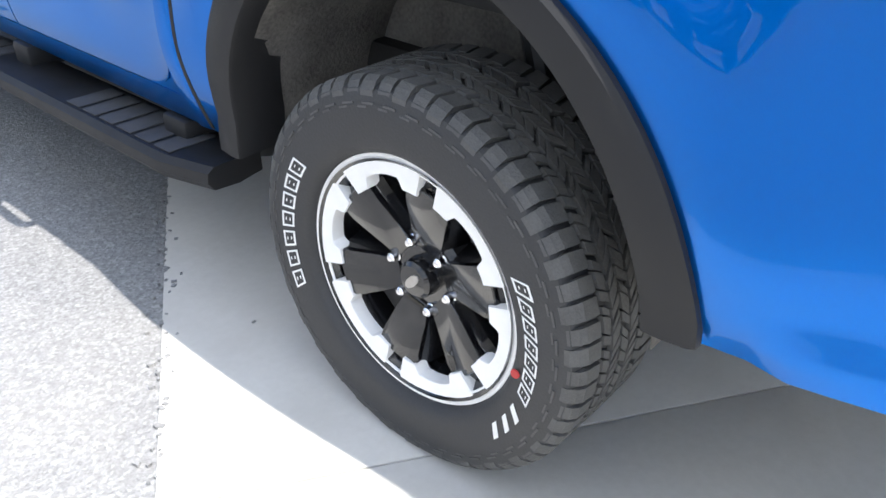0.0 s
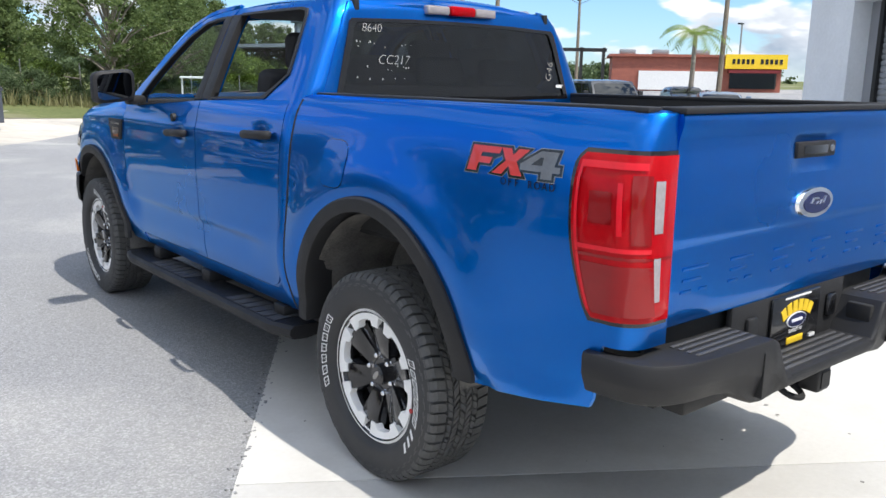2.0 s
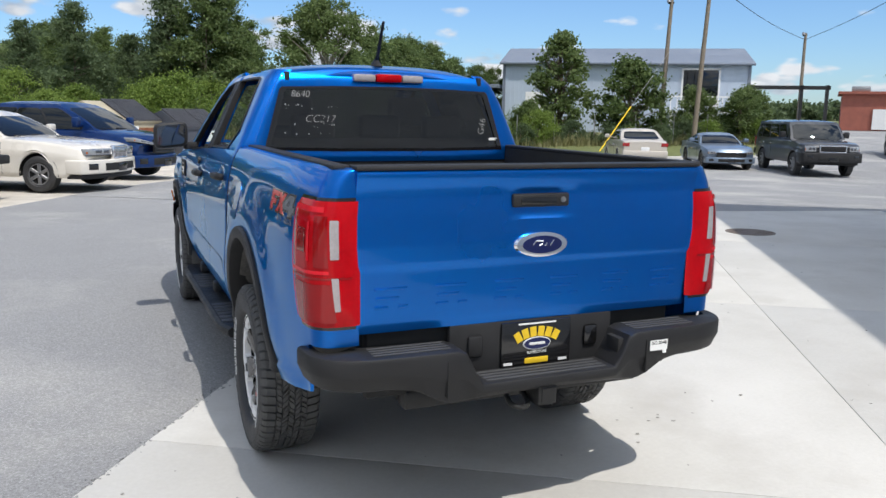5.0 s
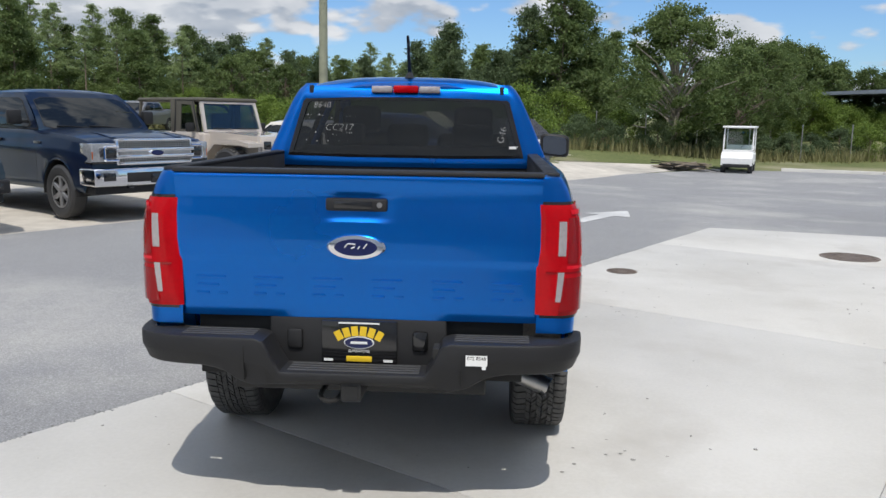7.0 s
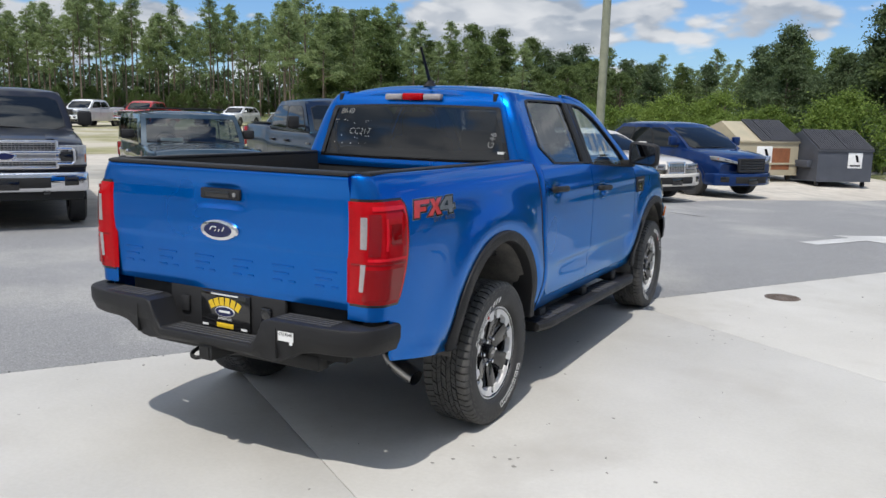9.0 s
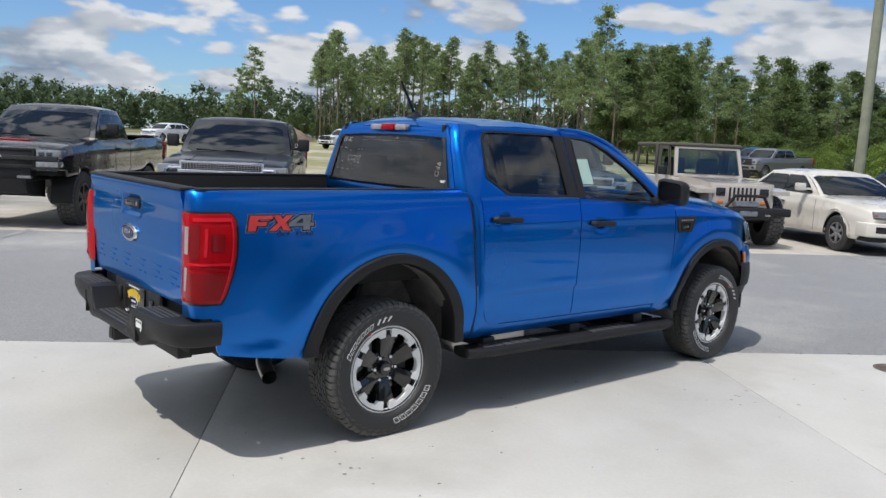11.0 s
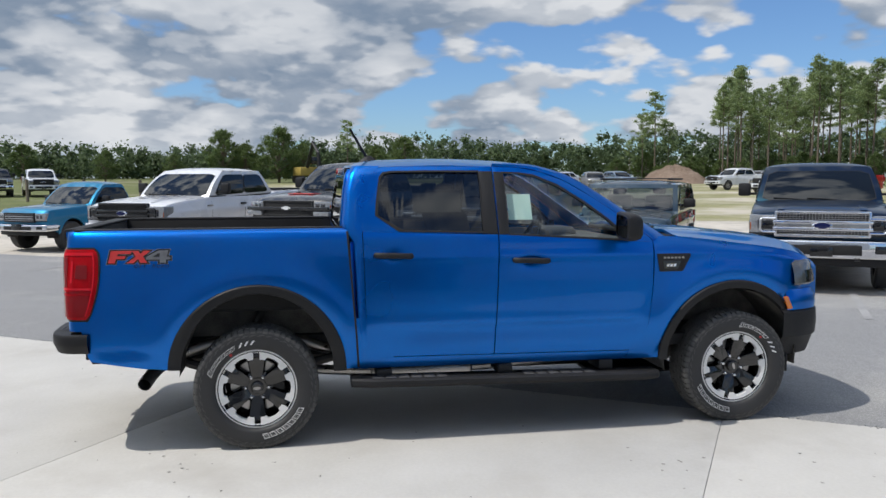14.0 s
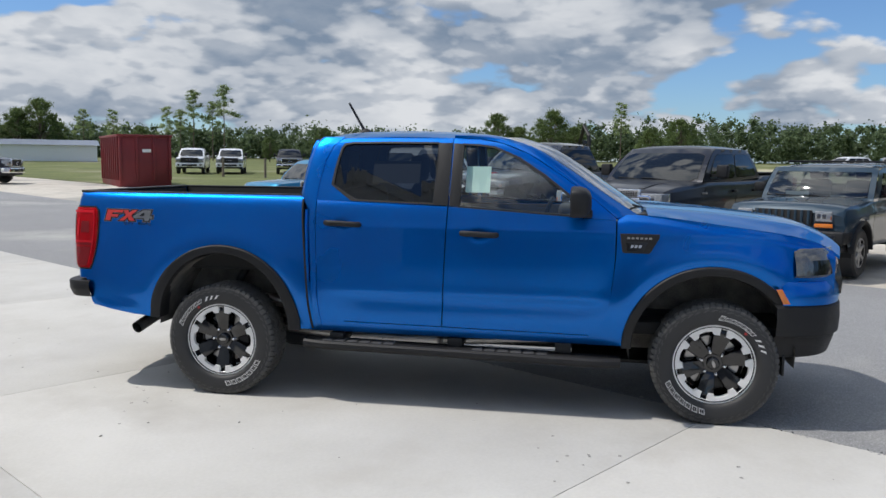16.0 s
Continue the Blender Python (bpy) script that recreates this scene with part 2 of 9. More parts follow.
def box(x0, x1, y0, y1, z0, z1, bevel=0.0, bm=None, seg=2, m=None):
    own = bmesh.new()
    bmesh.ops.create_cube(own, size=1)
    for v in own.verts:
        v.co = Vector(((x0 + x1) / 2 + v.co.x * (x1 - x0), (y0 + y1) / 2 + v.co.y * (y1 - y0), (z0 + z1) / 2 + v.co.z * (z1 - z0)))
    if bevel:
        bmesh.ops.bevel(own, geom=own.edges[:], offset=bevel, segments=seg, profile=0.5, affect="EDGES")
    if m is not None:
        own.transform(m)
    return joined(bm, own)


def joined(bm, own):
    if bm is None:
        return own
    me = bpy.data.meshes.new("tmp")
    own.to_mesh(me)
    own.free()
    bm.from_mesh(me)
    bpy.data.meshes.remove(me)
    return bm


def lathe(prof, n=48, axis="x", bm=None, a0=0.0, a1=math.tau, m=None):
    """Turns a profile of (radius, along) round an axis."""
    full = abs(a1 - a0 - math.tau) < 1e-6
    own = bmesh.new()
    rows = []
    for i in range(n if full else n + 1):
        a = a0 + (a1 - a0) * i / n
        c, s = math.cos(a), math.sin(a)
        if axis == "x":
            rows.append([(t, r * c, r * s) for r, t in prof])
        elif axis == "y":
            rows.append([(r * c, t, r * s) for r, t in prof])
        else:
            rows.append([(r * c, r * s, t) for r, t in prof])
    if full:
        rows.append(rows[0])
    sheet_mesh(rows, own)
    if m is not None:
        own.transform(m)
    return joined(bm, own)


def tube(points, r, n=10, bm=None, cap=True):
    """A round bar along points; r is one radius or one for each point."""
    pts = [Vector(p) for p in points]
    rs = r if isinstance(r, (list, tuple)) else [r] * len(pts)
    own = bmesh.new()
    rows = []
    side = None
    for i, p in enumerate(pts):
        d = (pts[min(i + 1, len(pts) - 1)] - pts[max(i - 1, 0)]).normalized()
        if side is None:
            side = d.orthogonal().normalized()
        side = (side - d * side.dot(d)).normalized()
        up = d.cross(side)
        rows.append([p + rs[i] * (math.cos(math.tau * k / n) * side + math.sin(math.tau * k / n) * up) for k in range(n)])
    vs = [[own.verts.new(q) for q in row] for row in rows]
    for a, b in zip(vs, vs[1:]):
        for k in range(n):
            own.faces.new((a[k], a[(k + 1) % n], b[(k + 1) % n], b[k]))
    if cap:
        own.faces.new(vs[0][::-1])
        own.faces.new(vs[-1])
    return joined(bm, own)


def prism(outline, to3, depth, bm=None, bevel=0.0):
    """A flat outline of (a, b), placed by to3(a, b, d) at d = 0 and d = depth."""
    own = bmesh.new()
    lo = [own.verts.new(to3(a, b, 0)) for a, b in outline]
    hi = [own.verts.new(to3(a, b, depth)) for a, b in outline]
    n = len(lo)
    own.faces.new(lo[::-1])
    top = own.faces.new(hi)
    for i in range(n):
        own.faces.new((lo[i], lo[(i + 1) % n], hi[(i + 1) % n], hi[i]))
    if bevel:
        bmesh.ops.bevel(own, geom=list(top.edges), offset=bevel, segments=2, profile=0.5, affect="EDGES")
    bmesh.ops.recalc_face_normals(own, faces=own.faces)
    return joined(bm, own)


def spaced(pts, n, closed=False):
    """n points at even steps along a line of points."""
    ps = [Vector(p) for p in pts] + ([Vector(pts[0])] if closed else [])
    run = [0.0]
    for a, b in zip(ps, ps[1:]):
        run.append(run[-1] + (b - a).length)
    out, k = [], 0
    for i in range(n):
        s = run[-1] * i / (n if closed else n - 1)
        while k < len(run) - 2 and run[k + 1] < s:
            k += 1
        f = (s - run[k]) / max(1e-9, run[k + 1] - run[k])
        out.append(ps[k].lerp(ps[k + 1], min(1, f)))
    return out


def smooth_line(pts, n):
    """A smooth line through points, at n steps."""
    ps = [Vector(p) for p in pts]
    out = []
    for i in range(n):
        s = (len(ps) - 1) * i / (n - 1)
        k = min(int(s), len(ps) - 2)
        f = s - k
        a, b, c, d = ps[max(k - 1, 0)], ps[k], ps[k + 1], ps[min(k + 2, len(ps) - 1)]
        out.append(0.5 * (2 * b + (c - a) * f + (2 * a - 5 * b + 4 * c - d) * f * f + (3 * b - a - 3 * c + d) * f ** 3))
    return out


def interp(v, table):
    if v <= table[0][0]:
        return table[0][1]
    for (a, p), (b, q) in zip(table, table[1:]):
        if v <= b:
            return p + (q - p) * (v - a) / (b - a)
    return table[-1][1]


def sinterp(v, table):
    """Smooth reading of a table (monotone in its first column)."""
    xs = [t[0] for t in table]
    ys = [t[1] for t in table]
    if v <= xs[0]:
        return ys[0]
    if v >= xs[-1]:
        return ys[-1]
    k = max(i for i in range(len(xs) - 1) if xs[i] <= v)
    h = xs[k + 1] - xs[k]

    def slope(i):
        if i == 0 or i == len(xs) - 1:
            j = min(i, len(xs) - 2)
            return (ys[j + 1] - ys[j]) / (xs[j + 1] - xs[j])
        return (ys[i + 1] - ys[i - 1]) / (xs[i + 1] - xs[i - 1])
    f = (v - xs[k]) / h
    m0, m1 = slope(k) * h, slope(k + 1) * h
    return ((2 * f ** 3 - 3 * f * f + 1) * ys[k] + (f ** 3 - 2 * f * f + f) * m0
            + (-2 * f ** 3 + 3 * f * f) * ys[k + 1] + (f ** 3 - f * f) * m1)


def letters(body, size, material, parent, name, m, depth=0.0015, label="", shear=0.0, thin=0.0):
    """Writing in the built-in font, as a mesh, flat in its own xy plane and centred."""
    cu = bpy.data.curves.new(name, "FONT")
    cu.body, cu.size, cu.align_x, cu.align_y, cu.extrude, cu.shear = body, size, "CENTER", "CENTER", depth, shear
    cu.offset = -thin
    tmp = new("tmp_text", cu)
    bpy.context.view_layer.update()
    me = bpy.data.meshes.new_from_object(tmp.evaluated_get(bpy.context.evaluated_depsgraph_get()))
    bpy.data.objects.remove(tmp)
    me.materials.clear()
    me.materials.append(material)
    ob = new(name, me)
    ob.parent = parent
    ob.matrix_local = m
    if label:
        tagged(ob, label)
    return ob

# ---- ground, drive, slabs, building ----
U = Vector((0.5446, 0.8387, 0))
V = Vector((0.8387, -0.5446, 0))


def ease(x, a, b):
    t = min(1.0, max(0.0, (x - a) / (b - a)))
    return t * t * (3 - 2 * t)


def land(x, y):
    """The height of the land: level round the apron, dipping towards the verge and rising gently far off."""
    r = math.hypot(x, y - 2.0)
    u, v = x * U.x + y * U.y, x * V.x + y * V.y
    dip = 0.58 * ease(u, 9.5, 26) * (1 - ease(u, 34, 64)) * ease(v, -15, -7)
    return 0.0135 * max(0.0, min(r, 170.0) - 17.0) - dip


def lot(u, v, z=0.0):
    return U * u + V * v + Vector((0, 0, z))


def ground_mat(name, dark, light, patch, sizes, rough=0.95, bumpy=0.3, third=None, third_at=(0.55, 0.7), stones=None):
    """Loose ground: two colours mixed by broad patches and fine grain, with a third colour in places."""
    m = bpy.data.materials.new(name)
    m.use_nodes = True
    nt = m.node_tree
    b = nt.nodes["Principled BSDF"]
    tc = nt.nodes.new("ShaderNodeTexCoord")
    ns = []
    for s in sizes:
        n = nt.nodes.new("ShaderNodeTexNoise")
        n.inputs["Scale"].default_value, n.inputs["Detail"].default_value, n.inputs["Roughness"].default_value = s, 6.0, 0.6
        nt.links.new(tc.outputs["Object"], n.inputs["Vector"])
        ns.append(n.outputs[0])
    a = nt.nodes.new("ShaderNodeMath")
    a.operation = "MULTIPLY_ADD"
    nt.links.new(ns[1], a.inputs[0])
    a.inputs[1].default_value = 1.0 - patch
    k = nt.nodes.new("ShaderNodeMath")
    k.operation = "MULTIPLY"
    nt.links.new(ns[0], k.inputs[0])
    k.inputs[1].default_value = patch
    nt.links.new(k.outputs[0], a.inputs[2])
    r = nt.nodes.new("ShaderNodeMapRange")
    r.inputs[1].default_value, r.inputs[2].default_value = 0.36, 0.64
    nt.links.new(a.outputs[0], r.inputs[0])
    mix = nt.nodes.new("ShaderNodeMix")
    mix.data_type = "RGBA"
    mix.inputs[6].default_value, mix.inputs[7].default_value = (*dark, 1), (*light, 1)
    nt.links.new(r.outputs[0], mix.inputs[0])
    out = mix.outputs[2]
    if third:
        r2 = nt.nodes.new("ShaderNodeMapRange")
        r2.inputs[1].default_value, r2.inputs[2].default_value = third_at
        nt.links.new(ns[2], r2.inputs[0])
        m2 = nt.nodes.new("ShaderNodeMix")
        m2.data_type = "RGBA"
        nt.links.new(r2.outputs[0], m2.inputs[0])
        nt.links.new(out, m2.inputs[6])
        m2.inputs[7].default_value = (*third, 1)
        out = m2.outputs[2]
    if stones:
        # chippings: each cell with a tone of its own
        vo = nt.nodes.new("ShaderNodeTexVoronoi")
        vo.inputs["Scale"].default_value = stones
        nt.links.new(tc.outputs["Object"], vo.inputs["Vector"])
        sp = nt.nodes.new("ShaderNodeSeparateXYZ")
        nt.links.new(vo.outputs["Color"], sp.inputs[0])
        pw = nt.nodes.new("ShaderNodeMath")
        pw.operation = "POWER"
        nt.links.new(sp.outputs[0], pw.inputs[0])
        pw.inputs[1].default_value = 2.2
        tone = nt.nodes.new("ShaderNodeMapRange")
        tone.inputs[3].default_value, tone.inputs[4].default_value = 0.86, 1.24
        nt.links.new(pw.outputs[0], tone.inputs[0])
        m3 = nt.nodes.new("ShaderNodeVectorMath")
        m3.operation = "SCALE"
        nt.links.new(out, m3.inputs[0])
        nt.links.new(tone.outputs[0], m3.inputs["Scale"])
        out = m3.outputs[0]
    nt.links.new(out, b.inputs["Base Color"])
    b.inputs["Roughness"].default_value = rough
    b.inputs["Specular IOR Level"].default_value = 0.25
    bp = nt.nodes.new("ShaderNodeBump")
    bp.inputs["Strength"].default_value, bp.inputs["Distance"].default_value = bumpy, 0.01
    nt.links.new(ns[1], bp.inputs["Height"])
    nt.links.new(bp.outputs[0], b.inputs["Normal"])
    return m


SAND = ground_mat("sand_and_dust", (0.40, 0.365, 0.315), (0.60, 0.56, 0.49), 0.5, (0.35, 2.6, 0.16), third=(0.27, 0.265, 0.24), third_at=(0.50, 0.66))
ASPHALT = ground_mat("asphalt", (0.205, 0.206, 0.208), (0.325, 0.326, 0.328), 0.22, (0.35, 95.0, 0.30), 0.85, 0.7, third=(0.43, 0.42, 0.395), third_at=(0.50, 0.74), stones=130.0)
GRASS = ground_mat("mown_grass", (0.085, 0.105, 0.036), (0.175, 0.19, 0.075), 0.5, (0.25, 5.0, 0.10), 0.95, 0.8, third=(0.30, 0.27, 0.19), third_at=(0.54, 0.72))
FIELD = ground_mat("dry_field", (0.19, 0.19, 0.085), (0.33, 0.31, 0.17), 0.55, (0.30, 4.0, 0.16), 0.95, 0.8, third=(0.48, 0.44, 0.36), third_at=(0.46, 0.62))
CONCRETE = ground_mat("concrete", (0.475, 0.462, 0.43), (0.565, 0.552, 0.52), 0.72, (0.8, 42.0, 1.1), 0.82, 0.10, third=(0.43, 0.41, 0.375), third_at=(0.52, 0.80))
rings = [0, 5, 9] + [11 + 1.6 * k for k in range(36)] + [72, 80, 95, 110, 140, 170, 240, 400, 800, 1600, 3000]
rows = []
for rr in rings:
    ring = [(rr * math.cos(math.tau * k / 160), 2.0 + rr * math.sin(math.tau * k / 160)) for k in range(160)]
    rows.append([(x, y, land(x, y) - 0.04) for x, y in ring])
solo("ground", sheet_mesh(rows, close=True), GRASS, "rough grassy ground with sandy patches around the lot", kind="structure")


def draped(poly, z, step=2.0):
    """A flat outline in lot coordinates, cut into strips and laid on the land."""
    own = bmesh.new()
    own.faces.new([own.verts.new((a, b, 0)) for a, b in poly])
    us = [p[0] for p in poly]
    vs = [p[1] for p in poly]
    for k in range(int((max(us) - min(us)) / step) + 1):
        bmesh.ops.bisect_plane(own, geom=own.verts[:] + own.edges[:] + own.faces[:], plane_co=(min(us) + k * step, 0, 0), plane_no=(1, 0, 0))
    for k in range(int((max(vs) - min(vs)) / step) + 1):
        bmesh.ops.bisect_plane(own, geom=own.verts[:] + own.edges[:] + own.faces[:], plane_co=(0, min(vs) + k * step, 0), plane_no=(0, 1, 0))
    for v in own.verts:
        p = lot(v.co.x, v.co.y)
        v.co = (p.x, p.y, land(p.x, p.y) + z)
    return own


solo("asphalt", draped([(-60, -8.3), (-60, 0), (0, 8), (8.5, 8), (16, 40), (60, 60), (76, 46), (70, 14.5), (38, 10.5), (35.2, 5.4), (33.4, 1.3), (32, -2.2), (31.3, -5.8), (30.2, -8.2), (24, -9.3), (15, -8.6), (6, -8.0)], -0.006), ASPHALT, "worn grey asphalt drive", kind="structure")
solo("sand_lot", draped([(-60, -8.0), (-60, -14.5), (-24, -15), (-14, -27), (4, -29), (20, -26), (24, -20), (30.5, -8.6), (24, -9.3), (15, -8.5), (6, -7.9)], -0.022, 3.0), SAND, "pale sandy ground behind the parked row", kind="structure")
solo("grass_verge", draped([(30.6, -9.2), (31.3, -5.8), (32, -2.2), (33.4, 1.3), (35.2, 5.4), (38, 10.5), (70, 14.5), (76, 14.5), (90, -60), (30, -70), (24, -30), (20, -15)], -0.014, 2.5), GRASS, "rough green grass verge beyond the drive", kind="structure")
solo("grass_strip", draped([(-60, -26.5), (-60, -15), (-24, -15), (-16, -24), (-18, -27)], -0.014, 4.0), GRASS, "rough green grass strip beside the lot", kind="structure")
solo("grass_field", draped([(-16, -26), (4, -27), (16, -25), (22, -19), (30, -60), (-10, -110), (-70, -80), (-28, -36)], -0.014, 5.0), FIELD, "rough green and sandy field behind the parked cars", kind="structure")
kerb = thing("kerb", "low concrete kerb along the verge", "kerb", kind="structure")
kp = [lot(30.2, -8.2), lot(31.3, -5.8), lot(32, -2.2), lot(33.4, 1.3), lot(35.2, 5.4), lot(38, 10.5), lot(52, 12.2)]
for a, b in zip(kp, kp[1:]):
    n = int((b - a).length / 3)
    for i in range(n):
        p, q = a.lerp(b, i / n), a.lerp(b, (i + 1) / n - 0.004)
        d = (q - p).normalized()
        w = Vector((-d.y, d.x, 0)) * 0.08
        zz = land(p.x, p.y)
        part("kerb_stone", prism([(0, -0.08), ((q - p).length, -0.08), ((q - p).length, 0.08), (0, 0.08)], lambda a_, b_, d_, p=p, d=d, zz=zz: (p.x + d.x * a_ - d.y * b_, p.y + d.y * a_ + d.x * b_, zz - 0.03 + d_), 0.15, bevel=0.02), CONCRETE, kerb)

pavement = thing("pavement", "pale concrete apron in large slabs", "pavement", kind="structure")


def clip(poly, a, b, c):
    """The part of a flat outline with a*x + b*y <= c."""
    out = []
    for p, q in zip(poly, poly[1:] + poly[:1]):
        dp, dq = a * p[0] + b * p[1] - c, a * q[0] + b * q[1] - c
        if dp <= 0:
            out.append(p)
        if dp * dq < 0:
            t = dp / (dp - dq)
            out.append((p[0] + (q[0] - p[0]) * t, p[1] + (q[1] - p[1]) * t))
    return out


us = [-0.53 + 3.63 * k for k in range(-6, 5)]
for u0, u1 in zip(us, us[1:]):
    for v0, v1 in ((-1.22, 2.25), (2.25, 5.90)):
        g = 0.0022
        poly = clip([(u0 + g, v0 + g), (u1 - g, v0 + g), (u1 - g, v1 - g), (u0 + g, v1 - g)], 1, -0.33, 9.15)
        if len(poly) >= 3:
            part("slab", prism(poly, lambda a, b, d: lot(a, b, d - 0.06), 0.06, bevel=0.002), CONCRETE, pavement)
# covers let into the apron
IRON = mat("cast_iron", (0.17, 0.135, 0.11), 0.7, 0.4, 0.35, 9, 60, 0.3)
for x, y, rr in ((1.88, 4.30, 0.16), (4.74, 5.56, 0.33), (6.75, 4.75, 0.33)):
    cover = thing("drain_cover", "round cast-iron drain cover in the concrete", "drain cover", pose(x, y, 0.0), "drain covers")
    part("cover_ring", lathe([(rr, -0.02), (rr, 0.004), (rr * 0.93, 0.005), (rr * 0.92, -0.01)], 36, "z"), IRON, cover)
    part("cover_plate", lathe([(rr * 0.91, -0.01), (rr * 0.91, 0.003), (rr * 0.4, 0.004), (0.001, 0.004)], 36, "z"), IRON, cover)
    for k in range(12):
        a = math.tau * k / 12
        part("cover_rib", box(rr * 0.35, rr * 0.85, -0.012, 0.012, 0.003, 0.007, m=pose(0, 0, 0, 0, 0, math.degrees(a))), IRON, cover)
# stains and crumbs on the slabs
STAIN = mat("oil_stain", (0.27, 0.26, 0.24), 0.7, 0, 0.25, 6, 60)
rnd = random.Random(11)
crumbs = bmesh.new()
for i in range(230):
    u, v = rnd.uniform(-9, 9), rnd.uniform(-1.1, 5.6)
    s = rnd.choice((0.003, 0.004, 0.005, 0.006, 0.009)) * rnd.uniform(0.7, 1.4)
    p = lot(u, v)
    box(-s, s, -s * 0.7, s * 0.7, 0, s * 0.6, s * 0.3, crumbs, 1, m=pose(p.x, p.y, 0.0, 0, 0, rnd.uniform(0, 180)))
solo("grit", crumbs, STAIN, "scattered grit and crumbs on the concrete", "grit", kind="stuff", smooth=False)
# ragged lip of asphalt crumbs along the slabs
lip = bmesh.new()
for i in range(520):
    u = rnd.uniform(-6.0, 6.5)
    v = -1.222 + abs(rnd.gauss(0, 0.016)) * rnd.choice((1, 1, -1))
    k = rnd.uniform(0.003, 0.008)
    p = lot(u, v)
    box(-k, k, -k * 0.7, k * 0.7, -0.006, 0.0015 + k * 0.15, 0, lip, m=pose(p.x, p.y, 0.0, 0, 0, rnd.uniform(0, 180)))
solo("asphalt_crumbs", lip, ASPHALT, "loose asphalt crumbs along the concrete edge", "crumbs", kind="stuff", smooth=False)
spots = bmesh.new()
for cx, cy, n, spread in ((1.18, -0.45, 9, 0.16), (1.53, 2.45, 10, 0.22), (2.1, 3.2, 6, 0.3), (0.4, -2.2, 6, 0.4), (-1.2, -1.4, 5, 0.3), (3.4, 1.2, 5, 0.4)):
    for k in range(n):
        x, y, rr = cx + rnd.gauss(0, spread), cy + rnd.gauss(0, spread * 0.6), rnd.uniform(0.005, 0.014)
        spots.faces.new([spots.verts.new((x + rr * rnd.uniform(0.7, 1.2) * math.cos(math.tau * j / 9), y + rr * rnd.uniform(0.6, 1.1) * math.sin(math.tau * j / 9), 0.0025)) for j in range(9)])
solo("drips", spots, STAIN, "small dark drip stains on the concrete", "stains", kind="stuff", smooth=False)
# white road arrow and bay lines
LINE = mat("worn_road_paint", (0.52, 0.52, 0.51), 0.85, 0, 0.3, 1.5, 22, 0.2)
FAINT = mat("rubbed_road_paint", (0.31, 0.31, 0.31), 0.85, 0, 0.3, 1.8, 26, 0.2)


def road_mark(name, label, pts, m_=None):
    own = bmesh.new()
    own.faces.new([own.verts.new((p[0], p[1], land(p[0], p[1]) + 0.0)) for p in pts])
    return solo(name, own, m_ or LINE, label, "road marking", kind="structure", smooth=False)


ax = Vector((2.35, 9.25, 0))
road_mark("road_arrow", "worn white arrow painted on the asphalt", [tuple(ax + U * a + V * b) for a, b in ((0.95, 0.0), (0.1, 0.42), (0.1, 0.14), (-1.0, 0.14), (-1.0, -0.14), (0.1, -0.14), (0.1, -0.42))])
for k in range(6):
    u = -14.0 + k * 4.6
    road_mark("bay_line", "faded white bay line on the asphalt", [tuple(lot(u, -8.2)), tuple(lot(u + 0.1, -8.2)), tuple(lot(u + 0.1, -5.9)), tuple(lot(u, -5.9))], FAINT)
for u, v in ((24.0, 4.6), (26.0, -1.5), (29.5, 9.5)):
    road_mark("stop_line", "faded white line on the asphalt", [tuple(lot(u, v)), tuple(lot(u + 0.12, v)), tuple(lot(u + 0.12, v + 1.6)), tuple(lot(u, v + 1.6))])

# ---- workshop building beside the apron ----
BLOCK = mat("painted_block", (0.76, 0.78, 0.80), 0.85, 0, 0.08, 1.2, 22, 0.35)
SHUTTER = mat("shutter_steel", (0.33, 0.34, 0.36), 0.45, 0.4, 0.1, 3, 60)
wall = thing("wall_workshop", "pale grey painted block wall with a roller door", "wall", kind="structure")
H_B, V0, U1, DZ = 7.4, 5.90, 8.46, 2.54


def wbox(u0, u1, v0, v1, z0, z1, bevel=0.0):
    return prism([(u0, v0), (u1, v0), (u1, v1), (u0, v1)], lambda a, b, d: lot(a, b, z0 + d), z1 - z0)


for nm, args in (("wall_face", (7.40, U1, V0, V0 + 0.30, -0.1, H_B)), ("wall_face", (3.7, 7.40, V0, V0 + 0.30, DZ, H_B)), ("wall_face", (-30, 3.7, V0, V0 + 0.30, -0.1, H_B)),
                 ("wall_face", (U1 - 0.30, U1 - 0.001, V0 + 0.30, V0 + 25, -0.1, H_B)), ("wall_face", (-30, -29.7, V0 + 0.30, V0 + 25, -0.1, H_B)), ("wall_face", (-30, U1, V0 + 25, V0 + 25.3, -0.1, H_B)),
                 ("flat_roof", (-30.1, U1 + 0.1, V0 - 0.05, V0 + 25.3, H_B, H_B + 0.25))):
    part(nm, wbox(*args), BLOCK, wall, smooth=False)
# block courses as fine raised bands on the corner pier and round the door
for k in range(36):
    z = 0.2 * k
    if z > H_B - 0.2:
        break
    part("block_course", wbox(7.401, U1 - 0.001, V0 - 0.003, V0 + 0.01, z + 0.004, z + 0.196), BLOCK, wall, smooth=False)
door = part("roller_door", wbox(3.7, 7.40, V0 + 0.26, V0 + 0.29, 0.0, DZ), SHUTTER, wall, "grey steel roller shutter door", smooth=False)
for k in range(33):
    z = 0.02 + k * 0.076
    if z > DZ - 0.08:
        break
    part("shutter_slat", prism([(0.0, 0), (0.012, 0.012), (0.016, 0.036), (0.012, 0.060), (0.0, 0.070)], lambda a, b, d, z=z: lot(3.75 + d, V0 + 0.26 - a, z + b), 3.3), SHUTTER, door)
part("door_guide", wbox(7.05, 7.13, V0 + 0.20, V0 + 0.255, 0.0, DZ), DARK_METAL, wall)
